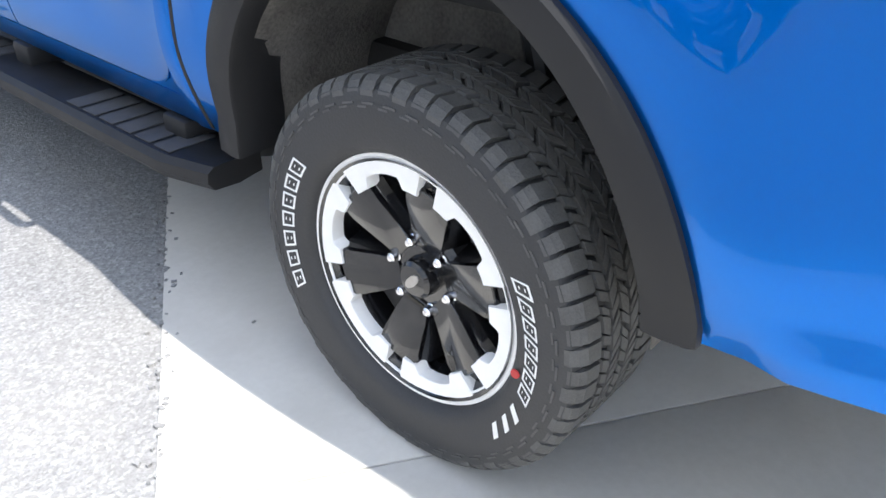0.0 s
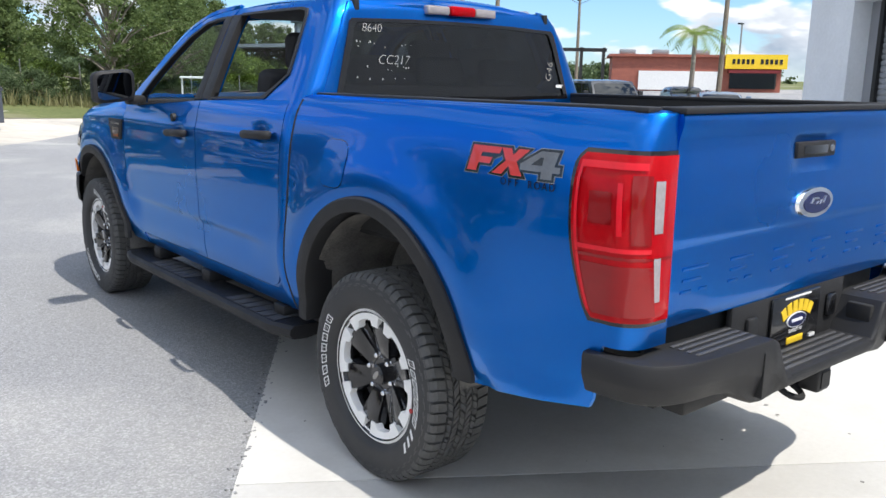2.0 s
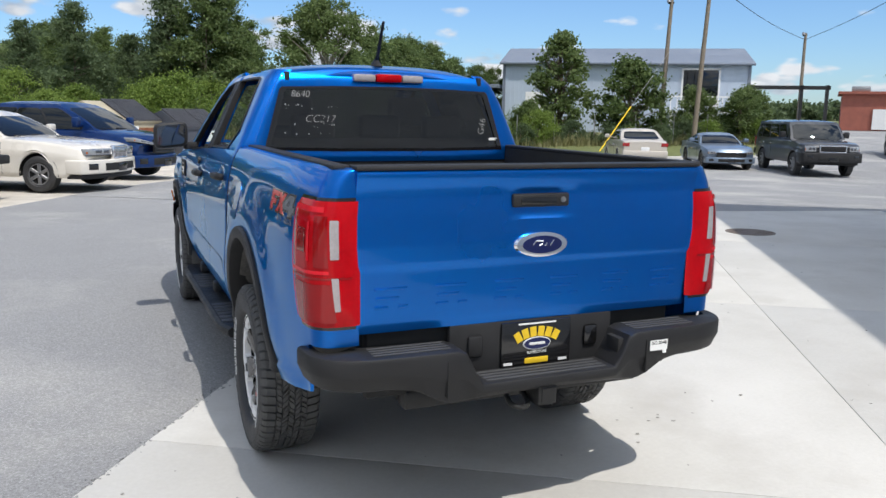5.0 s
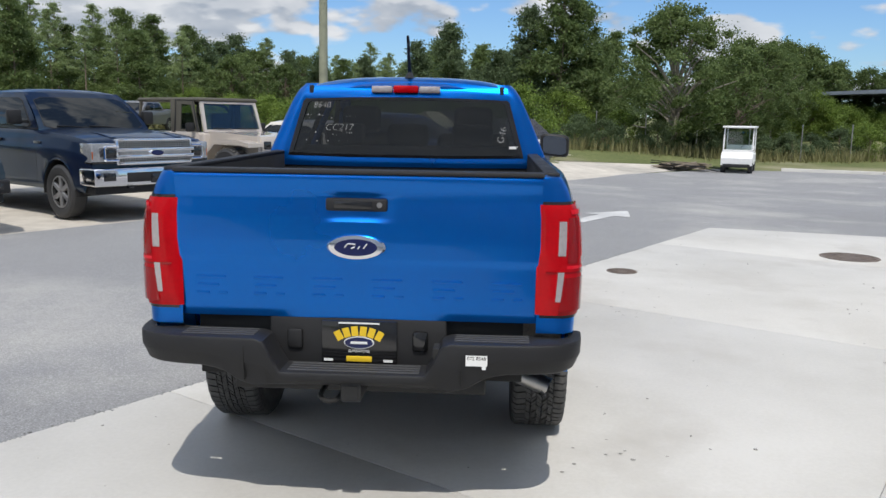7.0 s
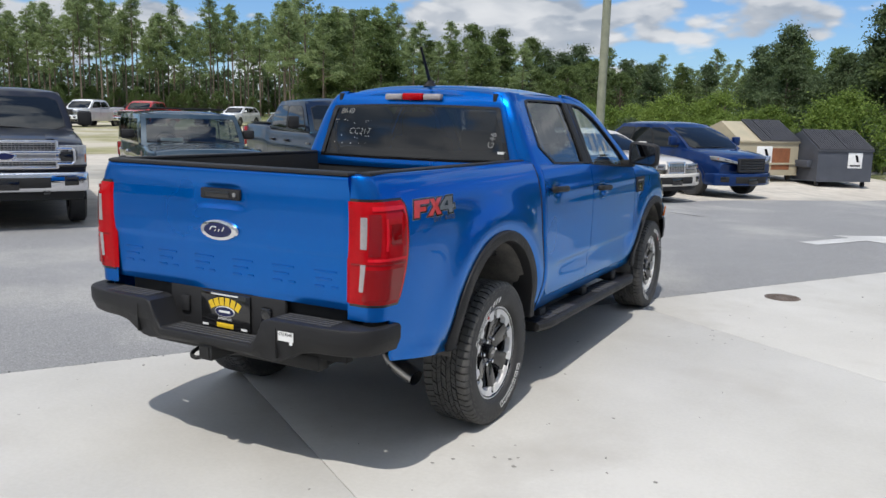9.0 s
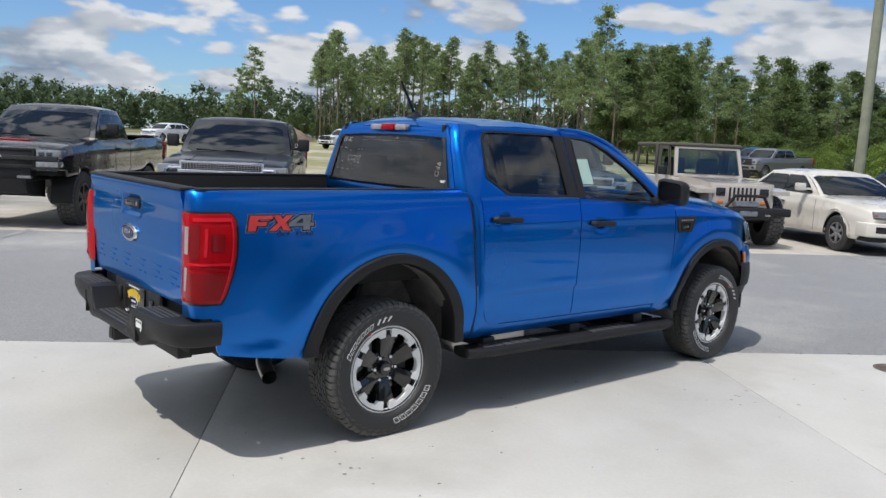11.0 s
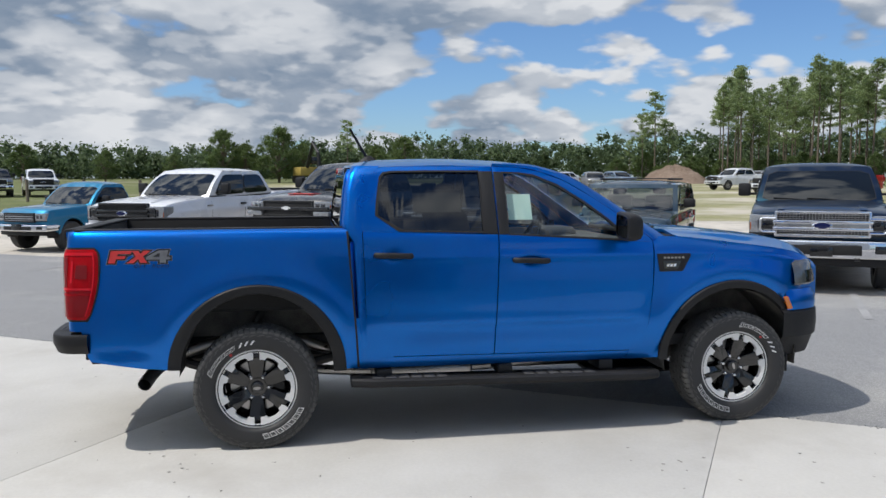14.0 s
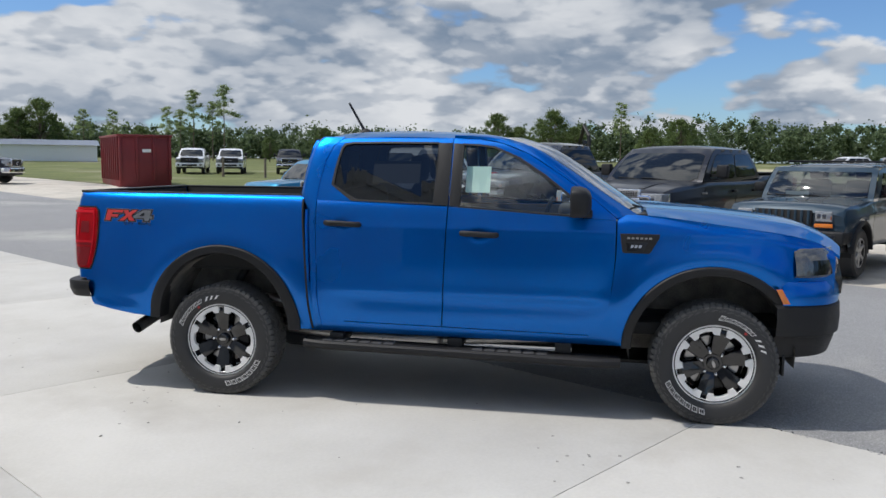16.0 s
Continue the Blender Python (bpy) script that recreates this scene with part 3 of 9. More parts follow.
part("door_guide", wbox(3.7, 3.78, V0 + 0.20, V0 + 0.255, 0.0, DZ), DARK_METAL, wall)

# ---- the blue pickup ----
HUB_Z, TYRE_R, WHEEL_X, BASE = 0.376, 0.3825, 0.757, 3.221
truck = thing("pickup_truck", "bright metallic blue crew-cab pickup truck standing on concrete", "pickup truck", pose(0, 0, 0))
SIDE = [(0.42, 0.79), (0.50, 0.825), (0.60, 0.848), (0.70, 0.860), (0.85, 0.867), (1.0, 0.868), (1.12, 0.862), (1.22, 0.849), (1.30, 0.828), (1.36, 0.795)]
UPPER = [(1.22, 0.849), (1.30, 0.822), (1.35, 0.800), (1.50, 0.736), (1.65, 0.668), (1.72, 0.630), (1.76, 0.592), (1.80, 0.54)]


def bump(v, c, w):
    return math.exp(-((v - c) / w) ** 2)


def step01(v, a, b):
    t = max(0.0, min(1.0, (v - a) / (b - a)))
    return t * t * (3 - 2 * t)


def half(y, z):
    """Half the body's width at a height and a distance ahead of the rear axle."""
    x = sinterp(z, SIDE)
    doors = step01(y, 0.60, 0.72) * (1 - step01(y, 2.50, 2.75))
    scoop = step01(0.742 - z, 0.0, 0.030) * step01(z, 0.565, 0.70) * step01(y, 0.74, 1.05) * (1 - step01(y, 2.40, 2.58))
    x += doors * 0.003 * bump(z, 0.755, 0.04) - 0.013 * scoop
    x += 0.006 * bump(z, 1.17, 0.03) * step01(y, 0.5, 0.9)
    for hy, hz in ((0.858, 1.182), (1.757, 1.135)):
        x -= 0.016 * bump(y, hy, 0.052) * bump(z, hz, 0.034)
    for c, w in ((0.01, 0.63), (3.20, 0.60)):
        r = math.hypot(y - c, max(z, 0.3) - 0.44)
        x += 0.024 * bump(r, w, 0.10) * step01(z, 0.45, 0.7)
    if y < -0.62:
        x -= 0.030 * ((-0.62 - y) / 0.41) ** 2
        x += 0.018 * (1 - step01(z, 0.590, 0.612)) * step01(y, -0.96, -0.80)
    if y > 3.3:
        x -= 0.42 * (min(y, 4.0) - 3.3) ** 2
    return x


def upper(z):
    return sinterp(z, UPPER)


CORNER = -1.025


def flank(s, ye, z, off=0.0):
    """The bed's side, carried round the rear corner: ye runs on behind CORNER as an arc."""
    x = half(max(ye, CORNER), z)
    if ye >= CORNER:
        return (s * (x + off), ye, z)
    q, r = CORNER - ye, 0.075
    if q < r * math.pi / 2:
        a = q / r
        return (s * (x - r + (r + off) * math.cos(a)), CORNER - (r + off) * math.sin(a), z)
    return (s * (x - r - (q - r * math.pi / 2)), CORNER - r - off, z)


def corner_end(z, x_end):
    """ye at which the corner's arc reaches x_end on the rear face."""
    return CORNER - 0.075 * math.pi / 2 - (half(CORNER, z) - 0.075 - x_end)


def arch(y, c, a, zc, b):
    t = 1 - ((y - c) / a) ** 2
    return zc + b * math.sqrt(t) if t > 0 else None


def blend_list(a, b, n):
    return [a + (b - a) * i / (n - 1) for i in range(n)]


def bed_low(y):
    v = arch(y, 0.01, 0.52, 0.47, 0.525)
    if v:
        return v
    if y > 0:
        return 0.468
    if y > -0.975:
        return 0.51 + (-0.54 - y) * 0.155
    return 0.575 + 0.190 * step01(-y, 0.975, 1.015)


def front_low(y):
    v = arch(y, 3.20, 0.49, 0.45, 0.49)
    if v and y < 3.60:
        return v
    return 0.452 if y < 3 else 0.765


for s in (-1, 1):
    # bed side with the rear corner
    ys = blend_list(0.60, 0.532, 3) + [0.53 - 1.04 * (0.5 - 0.5 * math.cos(math.pi * i / 40)) for i in range(41)] + blend_list(-0.53, -0.95, 8) + [-0.957, -0.97, -0.985, -1.0, -1.015] + blend_list(-1.03, -1.24, 14)
    rows = []
    for ye in ys:
        lo = bed_low(max(ye, -1.04)) if ye > -1.04 else 0.765
        hi = 1.350
        row = []
        for i in range(30):
            z = lo + (hi - lo) * i / 29
            yy = max(ye, corner_end(z, 0.697)) if ye < CORNER else ye - 0.055 * (1.36 - z) * 0 + (0.06 * (1.36 - z) if ye > 0.59 else 0)
            row.append(flank(s, yy - (0.028 if ye > 0.59 else 0), z))
        top = flank(s, max(ye, corner_end(hi, 0.697)), hi)
        row += [(top[0] - s * 0.008, top[1], 1.357), (top[0] - s * 0.03, top[1], 1.360)]
        rows.append(row)
    bm = sheet_mesh(rows)
    rim_in(bm, (-s * 0.012, 0, 0))
    part("bed_side", bm, BLUE, truck)

    # dark gap between bed and cab
    rows = []
    for i in range(20):
        z = 0.475 + (1.345 - 0.475) * i / 19
        y = 0.634 - 0.064 * (z - 0.475) / 0.87
        rows.append([(s * (half(y, z) + o), y + w, z) for w, o in ((-0.007, -0.004), (-0.0055, 0.0016), (0.0055, 0.0016), (0.007, -0.004))])
    part("bed_gap", sheet_mesh(rows), UNDER, truck)

    # tail lamp, wrapped round the corner
    lamp = None
    for name, z0, z1, mtl in (("tail_lamp", 0.838, 1.257, LAMP_RED),):
        rows = []
        for i in range(25):
            z = z0 + (z1 - z0) * i / 24
            yf = sinterp(z, [(0.838, -0.985), (0.87, -0.962), (1.02, -0.918), (1.15, -0.905), (1.235, -0.912), (1.257, -0.930)])
            ye1 = corner_end(z, 0.700)
            row = []
            for k in range(22):
                ye = yf + (ye1 - yf) * k / 21
                edge = min(k, 21 - k, i, 24 - i)
                row.append(flank(s, ye, z, 0.010 + 0.008 * min(1, edge / 3)))
            rows.append(row)
        bm = sheet_mesh(rows)
        rim_in(bm, (-s * 0.02, 0.012, 0))
        lamp = part(name, bm, mtl, truck, "red tail lamp with clear reversing and indicator windows")
    # lamp's lower, darker chamber and its clear windows
    for nm, z0, z1, a0, a1, mtl in (("lower_lens", 0.856, 0.985, 0.10, 0.72, LAMP_DARKRED), ("lens_bar", 1.000, 1.008, 0.05, 0.95, LAMP_DARKRED),
                                    ("reverse_window", 1.068, 1.197, 0.720, 0.800, LAMP_CLEAR), ("indicator_window", 0.893, 1.006, 0.720, 0.790, LAMP_CLEAR),
                                    ("reflector", 1.085, 1.165, 0.20, 0.42, LAMP_DARKRED), ("light_guide", 0.862, 1.24, 0.055, 0.085, LAMP_BRIGHT), ("light_guide", 1.222, 1.240, 0.09, 0.66, LAMP_BRIGHT),
                                    ("light_guide", 1.018, 1.030, 0.09, 0.70, LAMP_BRIGHT), ("light_guide", 1.06, 1.19, 0.46, 0.50, LAMP_BRIGHT), ("inner_shade", 1.04, 1.21, 0.56, 0.70, LAMP_DARKRED)):
        rows = []
        for i in range(9):
            z = z0 + (z1 - z0) * i / 8
            yf = sinterp(z, [(0.838, -0.985), (0.87, -0.962), (1.02, -0.918), (1.15, -0.905), (1.235, -0.912), (1.257, -0.930)])
            ye1 = corner_end(z, 0.700)
            rows.append([flank(s, yf + (ye1 - yf) * (a0 + (a1 - a0) * k / 9), z, 0.0205) for k in range(10)])
        part(nm, sheet_mesh(rows), mtl, lamp)
    # dark seam round the lamp
    rows = []
    for i in range(25):
        z = 0.826 + 0.442 * i / 24
        yf = sinterp(z, [(0.826, -0.972), (0.87, -0.949), (1.02, -0.905), (1.15, -0.892), (1.238, -0.898), (1.268, -0.926)])
        ye1 = corner_end(z, 0.697)
        rows.append([flank(s, yf + (ye1 - yf) * k / 21, z, 0.0045) for k in range(22)])
    part("lamp_seal", sheet_mesh(rows), GLOSS_BLACK, lamp)

    # doors below the belt
    belt = [(0.66, 1.338), (1.54, 1.312), (2.62, 1.245)]
    for nm, back, front in (("rear_door",
                             [(0.541, 0.800), (0.56, 0.745), (0.60, 0.712), (0.66, 0.694), (0.72, 0.686), (1.0, 0.677), (1.34, 0.668)],
                             [(0.53, 1.514), (1.32, 1.546)]),
                            ("front_door", [(0.53, 1.521), (1.32, 1.553)],
                             [(0.515, 2.440), (0.54, 2.500), (0.60, 2.537), (0.716, 2.568), (0.9, 2.594), (1.05, 2.604), (1.25, 2.606)])):
        rows = []
        for i in range(54):
            v = i / 53
            row = []
            z_mid = 0.538 + (1.30 - 0.538) * v
            y0, y1 = sinterp(z_mid, back), sinterp(z_mid, front)
            for k in range(46):
                y = y0 + (y1 - y0) * k / 45
                lo = 0.541 - 0.0135 * (y - 0.8)
                z = lo + (interp(y, belt) - lo) * v
                row.append((s * half(y, z), y, z))
            rows.append(row)
        bm = sheet_mesh(rows)
        rim_in(bm, (-s * 0.03, 0, 0))
        door = part(nm, bm, BLUE, truck)
        # door handle in its dished pocket
        hy = 0.858 if nm == "rear_door" else 1.757
        hz = 1.190 if nm == "rear_door" else 1.143
        pts = smooth_line([(s * ((half(hy, hz) + 0.014) + 0.004), hy - 0.115, hz + 0.004), (s * ((half(hy, hz) + 0.014) + 0.034), hy - 0.09, hz + 0.004), (s * ((half(hy, hz) + 0.014) + 0.038), hy, hz + 0.001),
                           (s * ((half(hy, hz) + 0.014) + 0.034), hy + 0.09, hz - 0.003), (s * ((half(hy, hz) + 0.014) + 0.004), hy + 0.115, hz - 0.004)], 15)
        bm = tube(pts, [0.013] + [0.0185] * 13 + [0.013], 10)
        for v in bm.verts:
            v.co.x = s * (half(hy, hz) + 0.014) + (v.co.x - s * (half(hy, hz) + 0.014)) * 0.9
        part("door_handle", bm, BLACK_PLASTIC, door, "black plastic door handle")
        if nm == "front_door" and s < 0:
            bm = lathe([(0.0001, 0.02), (0.02, 0.018), (0.022, 0.0)], 20, "x", m=pose(-half(hy, hz + 0.08) - 0.0, hy + 0.07, hz + 0.075, 0, 0, 180))
            part("key_lock", bm, BLACK_PLASTIC, door)

    # rocker sill
    rows = []
    for k in range(30):
        y = 0.615 + (2.70 - 0.615) * k / 29
        top = 0.535 - 0.0135 * (y - 0.8)
        rows.append([(s * (half(y, z) - 0.004), y, z) for z in blend_list(0.452 + 0.012 * (1 - k / 29), top, 6)])
    part("rocker_sill", rim_in(sheet_mesh(rows), (-s * 0.10, 0, 0)), BLUE, truck)

    # body behind the doors' rounded lower corners
    for ya, yb in ((0.612, 0.86), (2.40, 2.60)):
        rows = [[(s * (half(y, z) - 0.0045), y, z) for z in blend_list(0.525, 0.80, 8)] for y in blend_list(ya, yb, 9)]
        part("door_jamb", sheet_mesh(rows), BLUE, truck)

    # front wing
    top_line = [(2.55, 1.255), (2.66, 1.282), (2.85, 1.272), (3.30, 1.218), (3.60, 1.176), (3.80, 1.130), (3.93, 1.070)]
    ys = [2.6135, 2.64, 2.67, 2.705] + [3.20 - 0.488 * math.cos(math.pi * i / 40) for i in range(34) if 3.20 - 0.488 * math.cos(math.pi * i / 40) < 3.59] + [3.60, 3.625, 3.66, 3.70, 3.75, 3.80, 3.85, 3.90, 3.93]
    rows = []
    for k, y in enumerate(ys):
        lo, hi = front_low(y), sinterp(y, top_line)
        row = []
        for i in range(26):
            z = lo + (hi - lo) * i / 25
            yy = y
            if k < 3:
                yy = y + (interp(z, [(0.515, -0.165), (0.54, -0.105), (0.60, -0.068), (0.716, -0.037), (0.9, -0.011), (1.05, 0), (1.30, 0.002)])) * (1 - k / 3)
            crown = step01(z, hi - 0.05, hi) * 0.035
            row.append((s * (half(yy, z) - crown), yy, z))
        rows.append(row)
    bm = sheet_mesh(rows)
    rim_in(bm, (-s * 0.02, 0, 0))
    part("front_wing", bm, BLUE, truck)
    # side vent badge
    out = [(2.632, 1.170), (2.868, 1.170), (2.870, 1.150), (2.815, 1.055), (2.805, 1.050), (2.655, 1.050), (2.648, 1.058)]
    vent = part("side_vent", prism(out, lambda a, b, d: (s * (half(a, b) - 0.004 + d), a, b), 0.012, bevel=0.003), BLACK_PLASTIC, truck, "black plastic side vent with badge")
    out = [(2.67, 1.120), (2.80, 1.120), (2.775, 1.065), (2.675, 1.065)]
    part("vent_mesh", prism(out, lambda a, b, d: (s * (half(a, b) + 0.009 + d), a, b), 0.003), GLOSS_BLACK, vent)
    for i in range(6):
        y = 2.675 + i * 0.026
        part("badge_bar", prism([(y, 1.137), (y + 0.017, 1.137), (y + 0.017, 1.149), (y, 1.149)], lambda a, b, d: (s * (half(a, b) + 0.008 + d), a, b), 0.003), STEEL, vent)
    for i in range(3):
        y = 2.694 + i * 0.024
        part("badge_mark", prism([(y, 1.084), (y + 0.017, 1.084), (y + 0.022, 1.102), (y + 0.005, 1.102)], lambda a, b, d: (s * (half(a, b) + 0.012 + d), a, b), 0.003), CHROME, vent)

    # cab pillar behind the rear door, carried round to the back panel
    rows = []
    for i in range(44):
        z = 0.462 + (1.757 - 0.462) * i / 43
        x = half(0.62, z) if z < 1.28 else min(half(0.62, 1.28) + (upper(z) - upper(1.28)), upper(z) + 0.01)
        door_y = interp(z, [(0.5, 0.70), (0.72, 0.682), (1.34, 0.664), (1.45, 0.668), (1.60, 0.693), (1.70, 0.735), (1.757, 0.80)])
        back_y = interp(z, [(0.46, 0.628), (1.28, 0.600), (1.33, 0.560), (1.36, 0.545), (1.60, 0.568), (1.70, 0.592), (1.757, 0.63)])
        xb = x - (0.072 if z > 1.30 else 0.02)
        rows.append([(s * x, door_y, z), (s * x, (door_y * 0.6 + (back_y + 0.035) * 0.4), z), (s * (x - 0.002), back_y + 0.035, z),
                     (s * (x - 0.010), back_y + 0.015, z), (s * (x - 0.028), back_y + 0.003, z), (s * xb, back_y - 0.012, z)])
    part("cab_pillar", rim_in(sheet_mesh(rows), (-s * 0.015, 0.0, 0)), BLUE, truck)

    # window frames above the belt
    N = 64
    loops = {
        "rear_door_frame": ([(0.664, 1.338), (0.668, 1.45), (0.693, 1.60), (0.722, 1.69), (0.755, 1.732), (0.82, 1.750), (1.10, 1.757), (1.545, 1.755), (1.546, 1.318), (1.1, 1.326)],
                            [(0.770, 1.440), (0.776, 1.52), (0.790, 1.62), (0.803, 1.680), (0.822, 1.704), (0.87, 1.713), (1.12, 1.717), (1.452, 1.716), (1.452, 1.332), (0.93, 1.347)],
                            [(0.752, 1.440), (0.760, 1.52), (0.776, 1.62), (0.790, 1.688), (0.812, 1.715), (0.87, 1.725), (1.12, 1.729), (1.456, 1.728), (1.456, 1.322), (0.90, 1.337)]),
        "front_door_frame": ([(1.552, 1.318), (1.551, 1.50), (1.551, 1.755), (1.72, 1.747), (1.87, 1.722), (2.05, 1.652), (2.25, 1.528), (2.45, 1.388), (2.606, 1.262), (2.606, 1.246)],
                             [(1.622, 1.318), (1.622, 1.50), (1.622, 1.708), (1.72, 1.704), (1.825, 1.688), (1.98, 1.622), (2.15, 1.512), (2.30, 1.398), (2.385, 1.318), (2.380, 1.274)],
                             [(1.612, 1.308), (1.612, 1.50), (1.612, 1.720), (1.72, 1.716), (1.832, 1.700), (1.99, 1.634), (2.16, 1.525), (2.31, 1.410), (2.40, 1.326), (2.395, 1.262)])}
    for nm, (outer, inner, trim) in loops.items():
        def ring(pts):
            # corner to corner, so that both rings keep in step
            o = []
            for a, b in zip(pts, pts[1:] + pts[:1]):
                for k in range(6):
                    o.append((a[0] + (b[0] - a[0]) * k / 6, a[1] + (b[1] - a[1]) * k / 6))
            return o
        ro, rt, ri = ring(outer), ring(trim), ring(inner)
        xs = lambda p, o=0.0: (s * (upper(p[1]) + o), p[0], p[1])
        bm = sheet_mesh([[xs(p) for p in ro], [xs(((p[0] * 0.5 + q[0] * 0.5), (p[1] * 0.5 + q[1] * 0.5)), 0.002) for p, q in zip(ro, rt)], [xs(p) for p in rt]], close=True)
        rim_in(bm, (-s * 0.04, 0, -0.004))
        fr = part(nm, bm, BLUE, truck)
        bm = sheet_mesh([[xs(p, 0.0) for p in rt], [xs(p, 0.006) for p in rt], [xs(p, 0.006) for p in ri], [xs(p, -0.03) for p in ri]], close=True)
        part("window_trim", bm, BLACK_PLASTIC, fr, "matt black window trim")
        bm = bmesh.new()
        bm.faces.new([bm.verts.new(xs(p, -0.008)) for p in ri])
        bmesh.ops.triangulate(bm, faces=bm.faces)
        if nm == "rear_door_frame" and s < 0:
            # wound down most of the way on this side
            bm.free()
            bm = bmesh.new()
            low = [(0.80, 1.392), (0.83, 1.37), (0.93, 1.347), (1.452, 1.332), (1.452, 1.352), (0.93, 1.365), (0.80, 1.394)]
            bm.faces.new([bm.verts.new(xs(p, -0.012)) for p in low])
        if nm == "front_door_frame" and s < 0:
            bm.free()
            continue
        g = part("window_pane", bm, G_TINT if nm == "rear_door_frame" else G_CLEAR, fr, smooth=False)
        g.visible_shadow = False
    # black pillar trim between the doors
    out = [(1.448, 1.322), (1.452, 1.722), (1.545, 1.722), (1.545, 1.317)]
    part("pillar_trim", prism(out, lambda a, b, d: (s * (upper(b) + 0.001 + d), a, b), 0.008, bevel=0.002), BLACK_PLASTIC, truck, "matt black door pillar trim")
    out = [(1.554, 1.316), (1.554, 1.720), (1.622, 1.717), (1.622, 1.313)]
    part("pillar_trim", prism(out, lambda a, b, d: (s * (upper(b) + 0.001 + d), a, b), 0.008, bevel=0.002), BLACK_PLASTIC, truck, "matt black door pillar trim")

    # windscreen pillar
    a_side = [(1.551, 1.757), (1.72, 1.749), (1.87, 1.724), (2.05, 1.654), (2.25, 1.530), (2.45, 1.390), (2.612, 1.262)]
    a_wind = [(0.585, 1.56, 1.777), (0.575, 1.73, 1.775), (0.578, 1.88, 1.758), (0.612, 2.09, 1.690), (0.655, 2.31, 1.560), (0.695, 2.52, 1.420), (0.735, 2.74, 1.280)]
    rows = []
    for (y, z), w in zip(smooth_line([(a[0], a[1], 0) for a in a_side], 30) and [(p.x, p.y) for p in smooth_line([(a[0], a[1], 0) for a in a_side], 30)], smooth_line(a_wind, 30)):
        x = upper(z)
        rows.append([(s * x, y, z), (s * (x * 0.62 + w.x * 0.38 + 0.006), y * 0.6 + w.y * 0.4, z * 0.55 + w.z * 0.45 + 0.006), (s * w.x, w.y, w.z)])
    part("windscreen_pillar", rim_in(sheet_mesh(rows), (-s * 0.02, 0, -0.01)), BLUE, truck)

    # wheel-arch flares
    for c, a1, b1, zc, a0, b0, t0, ext in ((0.012, 0.545, 0.560, 0.470, 0.462, 0.503, 0.0, 0.0), (3.20, 0.540, 0.533, 0.450, 0.480, 0.476, radians(37), 0.0)):
        rows = []
        n = 44
        for i in range(n + 1):
            th = t0 + (math.pi - t0) * i / n
            co, si = math.cos(th), math.sin(th)
            rear = c < 1
            def at(a, b, off):
                y, z = c + a * co, zc + b * si
                return (s * (half(y, max(z, 0.55)) + off), y, z)
            rows.append([at(a1, b1, -0.004), at(a1 - 0.002, b1 - 0.002, 0.010), at(a1 * 0.85 + a0 * 0.15, b1 * 0.85 + b0 * 0.15, 0.018), at(a1 * 0.3 + a0 * 0.7, b1 * 0.3 + b0 * 0.7, 0.026), at(a0 + 0.003, b0 + 0.003, 0.025), at(a0, b0, 0.018), at(a0 + 0.004, b0 + 0.004, -0.10)])
        if c < 1:
            # the rear foot stops at the body's lower edge
            rows = [r for r in rows if not (r[0][1] < 0 and r[0][2] < 0.515)]
            last = [(p[0], p[1] - 0.003, 0.512) for p in rows[-1]]
            first = [(p[0], p[1], 0.468) for p in rows[0]]
            rows = [first] + rows + [last]
        bm = sheet_mesh(rows)
        part("arch_flare", bm, GREY_PLASTIC, truck, "matt black plastic wheel-arch flare")
        # liner of the wheel arch
        lo_a = 0.03 if c < 1 else -0.12
        rows = []
        for i in range(25):
            th = lo_a + (math.pi - 2 * lo_a) * i / 24
            rows.append([(s * x, c + (a0 + 0.012) * math.cos(th), zc - 0.02 + (b0 + 0.012) * math.sin(th)) for x in (0.84, 0.72, 0.60, 0.46)])
        own = sheet_mesh(rows)
        own.faces.new([own.verts.new((s * 0.46, c + (a0 + 0.012) * math.cos(lo_a + (math.pi - 2 * lo_a) * i / 24), zc - 0.02 + (b0 + 0.012) * math.sin(lo_a + (math.pi - 2 * lo_a) * i / 24))) for i in range(25)])
        part("arch_liner", own, LINER, truck, "dusty black wheel-arch liner")

    # amber side marker
    out = [(3.552, 0.858), (3.585, 0.862), (3.640, 0.772), (3.600, 0.768)]
    part("side_marker", prism(out, lambda a, b, d: (s * (half(a, b) + 0.034 + d), a, b), 0.012, bevel=0.003), AMBER, truck, "amber side marker lamp")

    # door mirror
    mx = s * 0.985
    rows = []
    for (y, grow) in ((2.325, 0.80), (2.332, 0.96), (2.352, 1.0), (2.385, 0.98), (2.420, 0.86), (2.442, 0.62), (2.452, 0.3)):
        row = []
        for k in range(24):
            a = math.tau * k / 24
            cx, cz = math.copysign(abs(math.cos(a)) ** 0.36, math.cos(a)), math.copysign(abs(math.sin(a)) ** 0.36, math.sin(a))
            row.append((mx + s * 0.115 * grow * cx, y, 1.365 + 0.088 * grow * cz - 0.01 * cx))
        rows.append(row)
    bm = sheet_mesh(rows, close=True)
    mir = part("door_mirror", bm, BLACK_PLASTIC, truck, "matt black door mirror")
    rows = []
    for gr in (0.90, 0.6, 0.01):
        rows.append([(mx + s * 0.112 * gr * math.copysign(abs(math.cos(math.tau * k / 24)) ** 0.5, math.cos(math.tau * k / 24)), 2.330, 1.365 + 0.085 * gr * math.copysign(abs(math.sin(math.tau * k / 24)) ** 0.5, math.sin(math.tau * k / 24))) for k in range(24)])
    part("mirror_glass", sheet_mesh(rows, close=True), MIRROR, mir)
